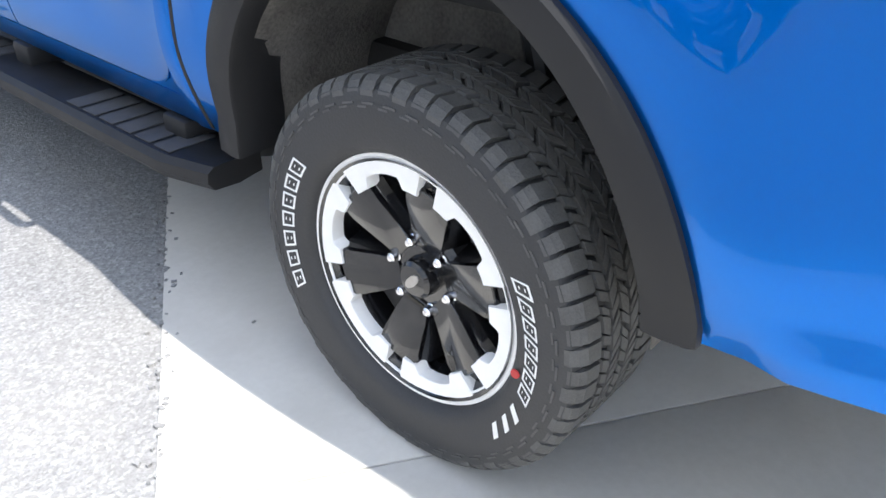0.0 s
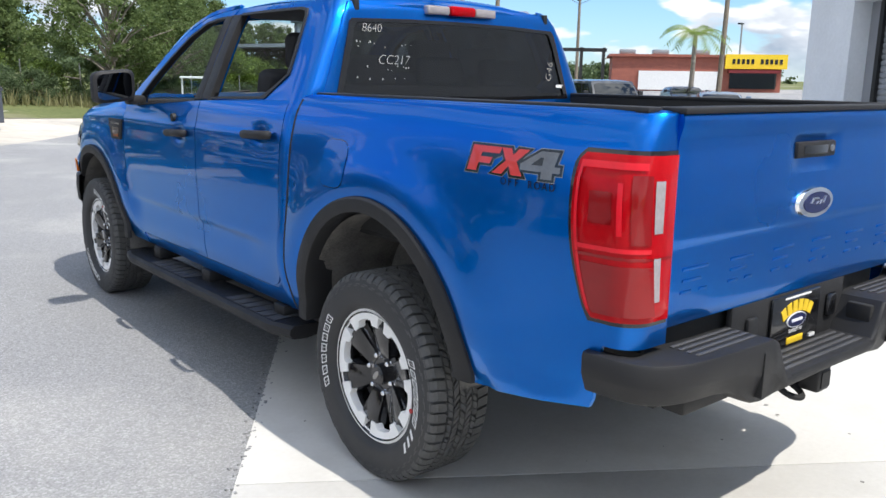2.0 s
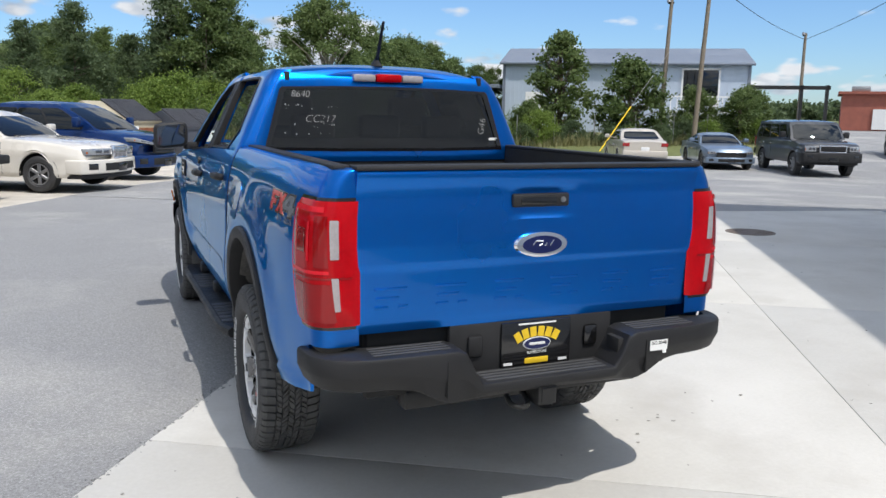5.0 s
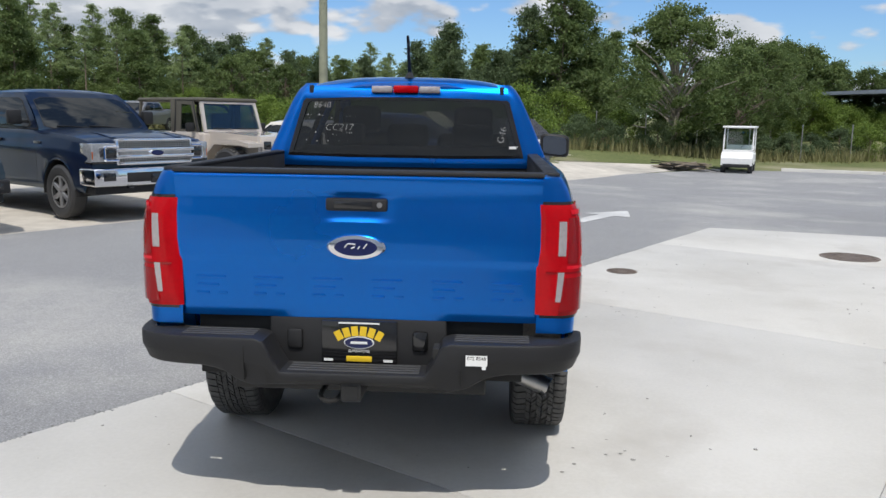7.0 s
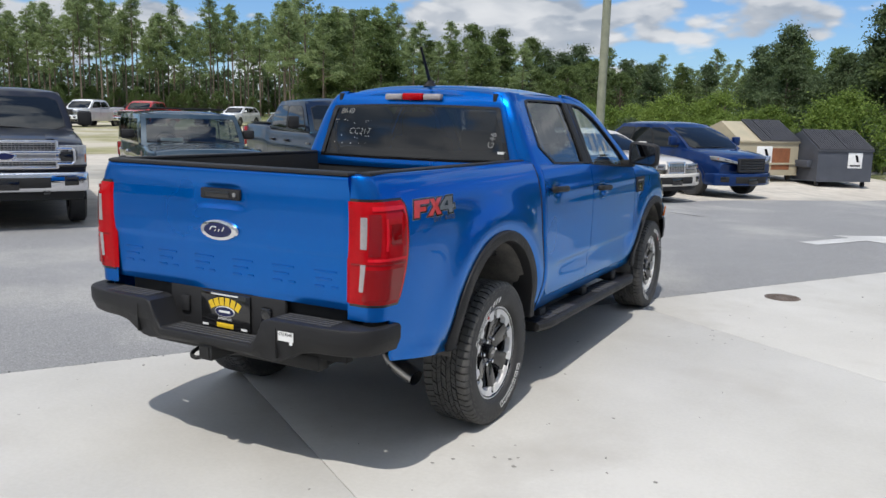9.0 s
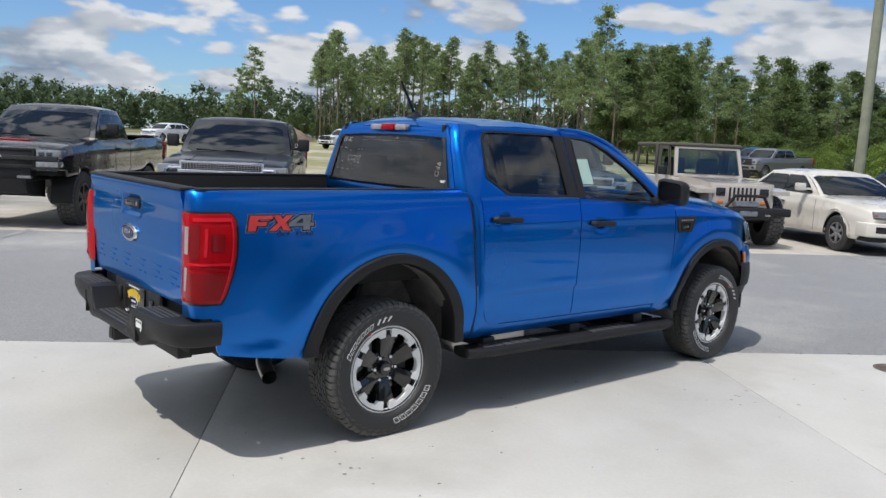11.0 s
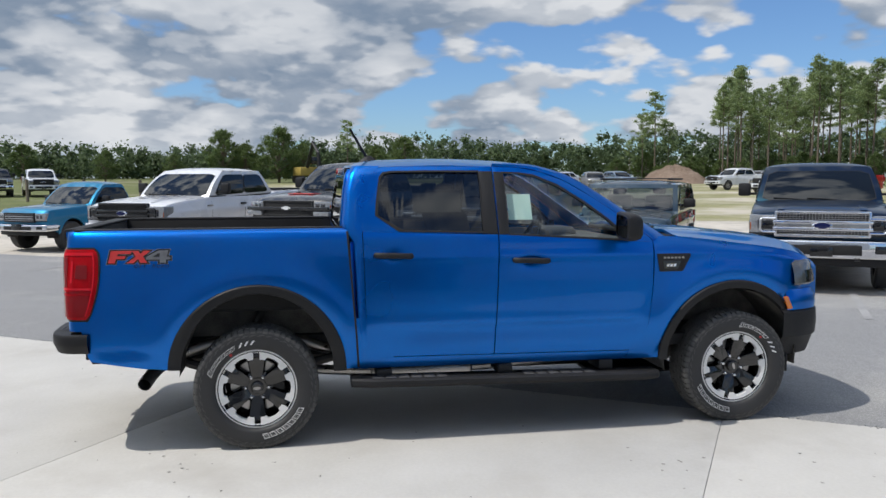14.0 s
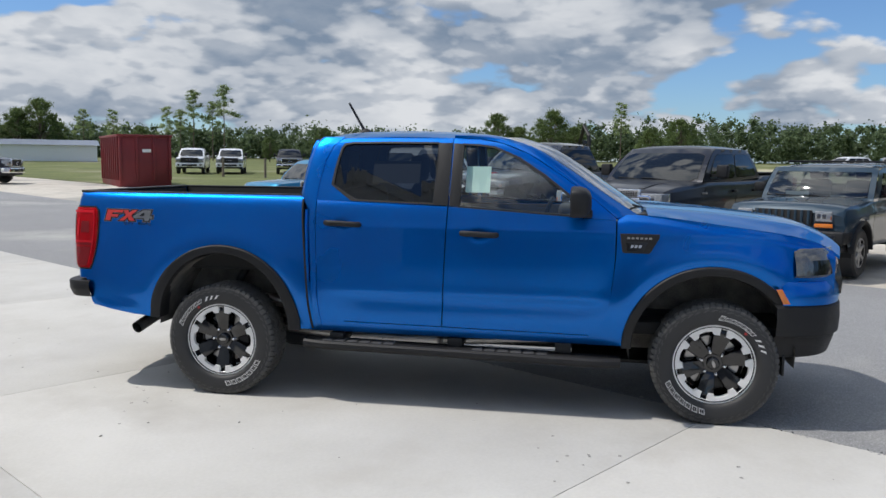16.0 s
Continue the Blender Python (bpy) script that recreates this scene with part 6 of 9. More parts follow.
def car_wheel(parent, x, y, r, w, rim_mat, knobs=False):
    s = 1 if x > 0 else -1
    k = s * w / 2
    tyre = part("wheel", lathe([(r * 0.60, k * 0.8), (r * 0.70, k), (r * 0.90, k), (r, k * 0.75), (r, -k * 0.75), (r * 0.9, -k), (r * 0.5, -k * 0.9)], 28), RUBBER, parent, "black road tyre")
    tyre.matrix_local = pose(x, y, r)
    if knobs:
        own = bmesh.new()
        for i in range(34):
            for q in (-0.70, -0.24, 0.24, 0.70):
                a = math.tau * (i + (0.5 if abs(q) > 0.5 else 0)) / 34
                box(q * w / 2 - 0.028, q * w / 2 + 0.028, -0.024, 0.024, r - 0.01, r + 0.013, 0, own, m=pose(0, 0, 0, math.degrees(a)))
        ob = part("tread", own, TREAD, tyre, smooth=False)
    part("rim", lathe([(r * 0.60, k * 0.80), (r * 0.57, k * 0.86), (r * 0.53, k * 0.55), (0.001, k * 0.40)], 28), DARK_METAL if rim_mat is not DARK_RIM else DARK_RIM, tyre)
    own = bmesh.new()
    for i in range(6):
        box(min(k * 0.55, k * 0.85), max(k * 0.55, k * 0.85), -r * 0.085, r * 0.085, r * 0.05, r * 0.585, 0.006, own, 1, m=pose(0, 0, 0, 60 * i))
    lathe([(r * 0.60, k * 0.78), (r * 0.60, k * 0.90), (r * 0.54, k * 0.90)], 28, bm=own)
    part("rim_spokes", own, rim_mat, tyre)
    return tyre


def vehicle(name, label, group, at, L, W, H, wb, fo, wr, sill, tops, roof, body_mat, pickup=False, rim=RIM, base_w=0.92, roof_w=0.74,
            grille=None, lamps=None, bumper=None, bumper_mat=None, tails=None, pillars=(0.5,), nose_in=0.10, trim=BLACK_PLASTIC, knobs=False, tyre_w=0.24, flare=None, category="car", detail=True, clear=False, lamp_lean=0.0):
    """A parked vehicle, nose at its origin and tail towards -y."""
    car = thing(name, label, category, at, group)
    sweep = nose_in * 1.25

    def bent(bm, n=8):
        """Cut a nose part across and sweep its outer ends back as the nose does."""
        xs = [v.co.x for v in bm.verts]
        lo_, hi_ = min(xs), max(xs)
        for k in range(1, n):
            bmesh.ops.bisect_plane(bm, geom=bm.verts[:] + bm.edges[:] + bm.faces[:], plane_co=(lo_ + (hi_ - lo_) * k / n, 0, 0), plane_no=(1, 0, 0))
        for v in bm.verts:
            v.co.y = swept(v.co.x, v.co.y)
        return bm

    def swept(x, y):
        return y - sweep * (abs(x) / (W / 2)) ** 2.6 * max(0.0, min(1.0, 1 + y / 1.3))

    ys = sorted({-0.001, -0.03, -0.10, -0.22, *[-L * k / 44 for k in range(1, 44)], -L + 0.10, -L + 0.03, -L,
                 *[-fo + wr * 1.17 * math.cos(math.pi * k / 12) for k in range(13)], *[-(fo + wb) + wr * 1.17 * math.cos(math.pi * k / 12) for k in range(13)]}, reverse=True)
    rows = []
    for y in ys:
        w = W / 2 - 0.012
        dn, dt = -y, L + y
        if dn < 0.45:
            w -= 0.45 * nose_in * (1 - dn / 0.45) ** 2
        if dt < 0.4:
            w -= 0.07 * (1 - dt / 0.4) ** 2
        lo = sill + (0.10 if dn < 0.25 or dt < 0.25 else 0)
        swell = 0.0
        for c in (-fo, -(fo + wb)):
            d = 1 - ((y - c) / (wr * 1.17)) ** 2
            if d > 0:
                lo = max(lo, wr + wr * 1.17 * math.sqrt(d))
            swell = max(swell, 0.014 * math.exp(-((y - c) / (wr * 1.45)) ** 4))
        top = sinterp(-y, tops)
        if dn < 0.12:
            top -= 0.06 * (1 - dn / 0.12) ** 2
        lo = min(lo, top - 0.16)
        h = top - sill
        # sill tuck, concave lower door, waist crease and rounded shoulder
        levels = ((0.955, 0.0), (0.985, 0.07), (0.992, 0.16), (0.982, 0.34), (0.988, 0.55), (1.0, 0.70), (0.985, 0.745), (0.972, 0.90))
        half_row = [(w * fx + swell * (1 if 0.05 < fz < 0.8 else 0.4), min(max(sill + h * fz, lo + 0.012 * i), top - 0.05 - 0.004 * (8 - i))) for i, (fx, fz) in enumerate(levels)]
        half_row += [(w * 0.962, top - 0.035), (w * 0.945, top - 0.012), (w * 0.80, top + 0.008), (w * 0.62, top + 0.022), (w * 0.4, top + 0.03)]
        rows.append([(x, swept(x, y), z) for x, z in half_row] + [(0, y, top + 0.034)] + [(-x, swept(x, y), z) for x, z in half_row[::-1]])
    bm = sheet_mesh(rows)
    for row in (rows[0], rows[-1]):
        n = len(row) // 2
        lids = [[Vector(row[i]), Vector((0, row[n][1] * 0.5 + row[i][1] * 0.5, row[i][2])), Vector(row[-1 - i])] for i in range(n)]
        sheet_mesh(lids + [[Vector(row[n])] * 3], bm)
    part("body", bm, body_mat, car, angle=38)
    part("underside", box(-W * 0.42, W * 0.42, -L + 0.15, -0.22, sill + 0.02, sill + 0.25), UNDER, car)
    # cabin: bowed screens, sides that lean in, a crowned roof with rounded edges
    c0, c1, c2, c3 = roof
    z0 = sinterp(c0, tops) - 0.02
    z3 = sinterp(c3, tops) - 0.02
    bw, rw = W / 2 * base_w, W / 2 * roof_w + 0.05
    edge_z = H - 0.055

    def wide(v):
        return bw + (rw - bw) * v ** 1.35

    def on_front(e, v, out=0.0):
        bow = 0.10 * (1 - abs(e) ** 2.2)
        y = -c0 + (c0 - c1) * (v - 0.10 * math.sin(math.pi * v)) + bow - 0.10 + out * 0.7
        return Vector((e * wide(v), y, z0 + (edge_z - z0) * v + out * 0.7))

    def on_rear(e, v, out=0.0):
        bow = 0.06 * (1 - abs(e) ** 2.2)
        y = -c3 + (c3 - c2) * (v + 0.10 * math.sin(math.pi * v)) - bow + 0.06 - out * 0.8
        return Vector((e * wide(v), y, z3 + (edge_z - z3) * v + out * 0.4))

    def on_side(e, v, sd, out=0.0):
        a_, b_ = on_front(sd, v), on_rear(sd, v)
        p = a_.lerp(b_, e)
        p.x += sd * (0.022 * (1 - (2 * e - 1) ** 2) + 0.018 * math.sin(math.pi * v) + out)
        return p

    def on_roof(e, f):
        a_, b_ = on_front(e, 1.0), on_rear(e, 1.0)
        p = a_.lerp(b_, f)
        p.x += math.copysign(0.022 * (1 - (2 * f - 1) ** 2), e) * abs(e)
        p.z += 0.055 * min(1.0, (1 - abs(e) ** 4) * 1.0) * min(1.0, 1 - (2 * f - 1) ** 6) + 0.015 * (1 - e * e) * (1 - (2 * f - 1) ** 2)
        return p

    glass_mat = TINTED_PANE if clear else CAR_GLASS
    gaps = [0.07] + list(pillars) + [0.94]
    bays = [(gaps[k] + 0.012, gaps[k + 1] - 0.012) for k in range(len(gaps) - 1)]
    bays = [(p, q) for p, q in bays if q - p > 0.05]
    shell = bmesh.new()

    def skin(at_, us, vs, holes):
        for i in range(len(us) - 1):
            for j in range(len(vs) - 1):
                um, vm = (us[i] + us[i + 1]) / 2, (vs[j] + vs[j + 1]) / 2
                if clear and any(p < um < q and r_ < vm < t_ for p, q, r_, t_ in holes):
                    continue
                shell.faces.new([shell.verts.new(at_(u, v)) for u, v in ((us[i], vs[j]), (us[i + 1], vs[j]), (us[i + 1], vs[j + 1]), (us[i], vs[j + 1]))])

    def steps(lo_, hi_, n, extra):
        return sorted({round(lo_ + (hi_ - lo_) * k / n, 4) for k in range(n + 1)} | {round(x, 4) for x in extra})
    vs_ = steps(0, 1, 8, (0.09, 0.84, 0.86))
    skin(on_front, steps(-1, 1, 12, (-0.90, 0.90)), vs_, [(-0.90, 0.90, 0.06, 0.86)])
    skin(on_rear, steps(-1, 1, 12, (-0.84, 0.84)), vs_, [(-0.84, 0.84, 0.15, 0.84)])
    for sd in (-1, 1):
        skin(lambda u, v: on_side(u, v, sd), steps(0, 1, 12, [x for bay in bays for x in bay]), vs_, [(p, q, 0.09, 0.84) for p, q in bays])
    skin(on_roof, steps(-1, 1, 16, (-0.97, -0.93, 0.93, 0.97)), steps(0, 1, 16, (0.02, 0.05, 0.95, 0.98)), [])
    bmesh.ops.remove_doubles(shell, verts=shell.verts, dist=0.003)
    cab = part("cabin", shell, body_mat, car, angle=62)

    def pane(nm, at_, u0, u1, v0, v1, lip):
        """Rounded pane lying on the cabin's skin, in a black seal."""
        def grid(grow, out):
            rows_ = []
            for i in range(13):
                f = i / 12
                u = u0 - grow + (u1 - u0 + 2 * grow) * f
                r_ = 0.10 * (v1 - v0) * max(0.0, (abs(2 * f - 1) - 0.80) / 0.20) ** 2
                rows_.append([at_(u, v0 - grow + r_ + (v1 - v0 + 2 * grow - 2 * r_) * j / 6, out) for j in range(7)])
            return rows_
        pn = part(nm, rim_in(sheet_mesh(grid(0, 0.008)), lip), glass_mat, cab)
        if detail and not clear:
            part("window_seal", rim_in(sheet_mesh(grid(0.014, 0.004)), lip), BLACK_PLASTIC, pn)
        return pn
    ws_pane = pane("windscreen", on_front, -0.90, 0.90, 0.06, 0.86, (0, -0.02, -0.01))
    if detail:
        up = (on_front(0, 0.3) - on_front(0, 0.0)).normalized()
        for x in (-0.42, 0.12):
            a_ = on_front(x, 0.05, 0.02)
            b_ = on_front(x + 0.60, 0.11, 0.02)
            part("wiper", tube([a_, a_.lerp(b_, 0.6) + up * 0.01, b_], 0.009, 5), BLACK_PLASTIC, ws_pane)
    if clear:
        part("dashboard", box(-W * 0.40, W * 0.40, -c0 - 0.50, -c0 - 0.16, z0 - 0.1, z0 + 0.05, 0.03), TRIM_GREY, cab)
        for x in (-0.36, 0.36):
            part("seat_back", box(x - 0.24, x + 0.24, -c0 - 1.30, -c0 - 1.14, z0 - 0.3, z0 + 0.30, 0.05), TRIM_GREY, cab)
            part("head_rest", box(x - 0.12, x + 0.12, -c0 - 1.32, -c0 - 1.22, z0 + 0.31, z0 + 0.46, 0.04), TRIM_GREY, cab)
        part("rear_bench", box(-W * 0.38, W * 0.38, -c0 - 2.15, -c0 - 2.0, z0 - 0.3, z0 + 0.22, 0.05), TRIM_GREY, cab)
        part("cabin_floor", box(-W * 0.43, W * 0.43, -c3 + 0.15, -c0 - 0.15, z0 + 0.005, z0 + 0.06), UNDER, cab)
        part("steering_wheel", lathe([(0.17, -0.012), (0.195, 0.0), (0.17, 0.012), (0.155, 0.0), (0.17, -0.012)], 20, "y", m=pose(0.36, -c0 - 0.62, z0 + 0.05, -25)), BLACK_PLASTIC, cab)
    pane("rear_window", on_rear, -0.84, 0.84, 0.15, 0.84, (0, 0.02, -0.01))
    for sd in (-1, 1):
        for p, q in bays:
            pane("side_window", lambda u, v, out=0.0: on_side(u, v, sd, out), p, q, 0.09, 0.84, (-sd * 0.02, 0, 0))
    for x in (-1, 1):
        for y in (-fo, -(fo + wb)):
            car_wheel(car, x * (W / 2 - tyre_w * 0.52), y, wr, tyre_w, rim, knobs)
            part("wheel_well", lathe([(wr * 1.16, 0), (wr * 1.16, -x * 0.35), (0.001, -x * 0.35)], 20, a0=-0.1, a1=math.pi + 0.1, m=pose(x * (W / 2 - 0.015), y, wr)), UNDER, car)
            if flare:
                own = bmesh.new()
                lathe([(wr * 1.15, 0.0), (wr * 1.15, x * flare), (wr * 1.28, x * flare), (wr * 1.30, -x * 0.03)], 20, bm=own, a0=0.05, a1=math.pi - 0.05, m=pose(x * (W / 2 - 0.02), y, wr))
                part("arch_flare", own, trim, car)
        mz = z0 + 0.12
        part("door_mirror", box(min(x * (W / 2 + 0.02), x * (W / 2 + 0.22)), max(x * (W / 2 + 0.02), x * (W / 2 + 0.22)), -c0 - 0.52, -c0 - 0.40, mz - 0.02, mz + (0.20 if H > 1.7 else 0.13), 0.03), trim, car)
        part("mirror_arm", box(min(x * W * 0.44, x * (W / 2 + 0.06)), max(x * W * 0.44, x * (W / 2 + 0.06)), -c0 - 0.49, -c0 - 0.42, mz, mz + 0.04), trim, car)
        if detail:
            dh = (c0 + c2) / 2
            for k, yy in enumerate((dh + 0.15, dh + 1.05) if c3 - c0 > 2.0 else (dh + 0.3,)):
                part("door_handle", box(min(x * W / 2 * 0.97, x * (W / 2 + 0.015)), max(x * W / 2 * 0.97, x * (W / 2 + 0.015)), -yy - 0.09, -yy + 0.09, z0 - 0.16, z0 - 0.12, 0.008), CHROME if not pickup else trim, car)
            for yy in (c0 + 0.15, (c0 + c3) / 2 + 0.05, c3 - 0.1):
                h_ = z0 + 0.02 - sill
                seam = [(x * ((W / 2 - 0.012) * fx + 0.001), -yy, sill + h_ * fz) for fx, fz in ((0.985, 0.07), (0.992, 0.16), (0.982, 0.34), (0.988, 0.55), (1.0, 0.70), (0.985, 0.745), (0.972, 0.90))]
                part("door_seam", tube(seam, 0.004, 4), UNDER, car)
    if pickup:
        # flat dark panel imitating the shaded inside of an open bed
        part("bed_cover", box(-W * 0.42, W * 0.42, -L + 0.10, -c3 - 0.12, sinterp(L - 0.5, tops) + 0.02, sinterp(L - 0.5, tops) + 0.042, 0.006), BLACK_PLASTIC, car)
    if grille:
        gw, g0, g1, n, style, frame_mat, bar_mat = grille
        g = part("grille", bent(box(-gw, gw, -0.05, 0.016, g0, g1, 0.012)), UNDER if style != "solid" else bar_mat, car, "wide front grille")
        if frame_mat:
            for a, b, c, d in ((-gw, gw, g1 - 0.03, g1 + 0.01), (-gw, gw, g0 - 0.01, g0 + 0.03), (-gw - 0.01, -gw + 0.03, g0, g1), (gw - 0.03, gw + 0.01, g0, g1)):
                part("grille_frame", bent(box(a, b, -0.04, 0.030, c, d, 0.008)), frame_mat, g)
        for k in range(n):
            if style == "bars":
                z = g0 + (g1 - g0) * (k + 0.5) / n
                part("grille_bar", bent(box(-gw + 0.02, gw - 0.02, -0.03, 0.026, z - (g1 - g0) / n * 0.24, z + (g1 - g0) / n * 0.24, 0.006)), bar_mat, g)
            elif style == "slots":
                x = -gw + 2 * gw * (k + 0.5) / n
                part("grille_bar", bent(box(x - gw / n * 0.42, x + gw / n * 0.42, -0.03, 0.028, g0, g1, 0.006), 2), bar_mat, g)
    if lamps:
        x0, x1, l0, l1 = lamps

        def lamp(nm, a, b, c, d, deep, front, mtl, parent, note=""):
            o = bent(box(min(s * a, s * b), max(s * a, s * b), deep, front, c, d, 0.012), 5)
            for v in o.verts:
                f = (abs(v.co.x) - x0) / (x1 - x0)
                v.co.z += lamp_lean * f - (lamp_lean * 0.5 * (1 - f) if v.co.z > (l0 + l1) / 2 else 0)
            return part(nm, o, mtl, parent, note)
        for s in (-1, 1):
            ft = 0.012
            hl = lamp("headlamp", x0, x1, l0, l1, -0.30, ft, HEADLAMP, car, "clear headlamp")
            tall = l1 - l0
            for a, b in ((0.10, 0.36), (0.42, 0.68)):
                lamp("lamp_bowl", x0 + (x1 - x0) * a, x0 + (x1 - x0) * b, l0 + tall * 0.30, l1 - tall * 0.22, -0.2, ft + 0.004, LAMP_DARK, hl)
            lamp("lamp_bezel", x0, x1, l0 - 0.008, l0 + tall * 0.10, -0.3, ft + 0.005, GLOSS_BLACK, hl)
            lamp("turn_lamp", x1 - (x1 - x0) * 0.08, x1 - 0.004, l0 + tall * 0.20, l0 + tall * 0.62, -0.3, ft + 0.004, AMBER_DIM, hl)
    if bumper:
        b0, b1, out = bumper
        bp = part("front_bumper", bent(box(-W / 2 + 0.02, W / 2 - 0.02, -0.35, out, b0, b1, 0.03, seg=3), 12), bumper_mat or body_mat, car, "front bumper")
        part("air_intake", bent(box(-W * 0.26, W * 0.26, out - 0.03, out + 0.006, b0 + (b1 - b0) * 0.2, b0 + (b1 - b0) * 0.75, 0.01)), UNDER, bp)
        part("front_plate", box(-0.15, 0.15, out, out + 0.012, b0 + 0.03, b0 + 0.03 + 0.14, 0.004), GLOSS_BLACK, bp)
        for s in (-1, 1):
            part("fog_lamp", bent(box(min(s * W * 0.34, s * W * 0.43), max(s * W * 0.34, s * W * 0.43), out - 0.03, out + 0.005, b0 + (b1 - b0) * 0.3, b0 + (b1 - b0) * 0.75, 0.01), 3), GLOSS_BLACK, bp)
        part("air_dam", bent(box(-W / 2 + 0.08, W / 2 - 0.08, -0.4, -0.03, max(sill - 0.02, 0.2), b0 + 0.02, 0.02), 10), BLACK_PLASTIC, car)
    if tails:
        x0, x1, l0, l1 = tails
        for s in (-1, 1):
            part("tail_lamp", box(min(s * x0, s * x1), max(s * x0, s * x1), -L - 0.012, -L + 0.15, l0, l1, 0.015), TAIL, car, "red tail lamp")
        part("rear_bumper", box(-W / 2 + 0.04, W / 2 - 0.04, -L - 0.06, -L + 0.15, sill + 0.15, sill + 0.38, 0.03), bumper_mat or body_mat, car)
        part("rear_plate", box(-0.16, 0.16, -L - 0.018, -L + 0.02, l0 - 0.16, l0 - 0.02, 0.004), WHITE, car)
    return car


FACE = -123.0


def parked(u, v, turn=0.0):
    p = lot(u, v)
    return pose(p.x, p.y, land(p.x, p.y), 0, 0, FACE + turn)


def facing(x, y, hx, hy):
    return pose(x, y, land(x, y), 0, 0, math.degrees(math.atan2(-hx, hy)))


F_TOPS = [(0, 1.10), (0.15, 1.17), (0.6, 1.24), (1.5, 1.30), (2.0, 1.31), (3.9, 1.33), (4.2, 1.40), (5.9, 1.42)]


def big_pickup(label, at, body_mat, chrome, rim, group="pickups in the parking row", name="pickup_truck", detail=True):
    t = vehicle(name, label, group, at, 5.89, 2.03, 1.93, 3.68, 0.95, 0.40, 0.42, F_TOPS, (1.45, 2.15, 3.75, 4.10), body_mat, True, rim,
                grille=(0.63, 0.83, 1.19, 0, "bars", CHROME if chrome else GLOSS_BLACK, CHROME if chrome else BLACK_PLASTIC), lamps=(0.64, 0.985, 0.85, 1.135),
                bumper=(0.52, 0.78, 0.09), bumper_mat=CHROME if chrome else body_mat, tails=(0.80, 1.0, 0.95, 1.35), pillars=(0.52,), nose_in=0.06, category="pickup truck", detail=detail)
    bright = CHROME if chrome else GLOSS_BLACK
    if detail:
        # broad double centre bar whose ends open into clasps round the lamps, fine mesh above and below
        for z in (0.940, 1.040):
            part("centre_bar", box(-0.66, 0.66, -0.03, 0.050, z - 0.026, z + 0.026, 0.012), bright, t)
        part("bar_slot", box(-0.60, 0.60, -0.03, 0.036, 0.962, 1.018, 0.004), STEEL if chrome else UNDER, t)
        for s in (-1, 1):
            ring = [(0.62, 0.890), (0.80, 0.890), (0.83, 0.915), (0.83, 1.065), (0.80, 1.090), (0.62, 1.090)]
            for (a, c), (a2, c2) in zip(ring, ring[1:]):
                part("lamp_clasp", tube([(s * a, 0.030 - 0.05 * (a - 0.62), c), (s * a2, 0.030 - 0.05 * (a2 - 0.62), c2)], 0.020, 8), bright, t)
            part("clasp_well", box(min(s * 0.65, s * 0.80), max(s * 0.65, s * 0.80), -0.04, 0.018, 0.925, 1.055, 0.006), GLOSS_BLACK, t)
            part("tow_hook", tube([(s * 0.50, 0.02, 0.50), (s * 0.50, 0.09, 0.50), (s * 0.44, 0.09, 0.50), (s * 0.44, 0.02, 0.50)], 0.014, 6), GLOSS_BLACK, t)
            part("wing_badge", box(min(s * 1.004, s * 1.012), max(s * 1.004, s * 1.012), -1.62, -1.42, 1.10, 1.135, 0.003), STEEL, t)
        for z in (0.865, 0.895, 1.085, 1.115, 1.145):
            part("mesh_bar", box(-0.60, 0.60, -0.02, 0.026, z - 0.005, z + 0.005), STEEL if chrome else BLACK_PLASTIC, t)
        for k in range(29):
            x = -0.60 + 1.2 * k / 28
            for z0, z1 in ((0.85, 0.915), (1.065, 1.165)):
                part("mesh_bar", box(x - 0.004, x + 0.004, -0.02, 0.024, z0, z1), STEEL if chrome else BLACK_PLASTIC, t)
        for k, x in enumerate((-0.55, 0.55)):
            part("bonnet_crease", prism([(-0.2, 1.215), (-0.45, 1.262), (-1.35, 1.318), (-1.35, 1.29), (-0.2, 1.19)], lambda a, c, d, x=x: (x - 0.05 + d, a, c), 0.10, bevel=0.012), body_mat, t)
    b = part("grille_badge", lathe([(0.0001, 0.062), (0.115, 0.060), (0.14, 0.040)], 24, "y", m=Matrix.Translation((0, 0, 0.99)) @ Matrix.Diagonal((1, 1, 0.44, 1))), CHROME, t)
    part("badge_field", lathe([(0.0001, 0.066), (0.105, 0.064)], 24, "y", m=Matrix.Translation((0, 0, 0.99)) @ Matrix.Diagonal((1, 1, 0.40, 1))), NAVY, b)
    for s in (-1, 1):
        part("side_window_trim", box(min(s * 0.92, s * 0.95), max(s * 0.92, s * 0.95), -4.05, -1.6, 1.30, 1.325, 0.005), BLACK_PLASTIC, t)
    return t


big_pickup("dark navy crew-cab pickup with a bright chrome grille", parked(4.0, -8.05), P_NAVY, True, RIM)
big_pickup("dark charcoal-navy pickup with a chrome grille and bumper", parked(-1.75, -7.75), P_DARK, True, RIM)
big_pickup("white crew-cab pickup with a black grille", parked(-8.9, -7.75, 2), P_WHITE, False, DARK_RIM)
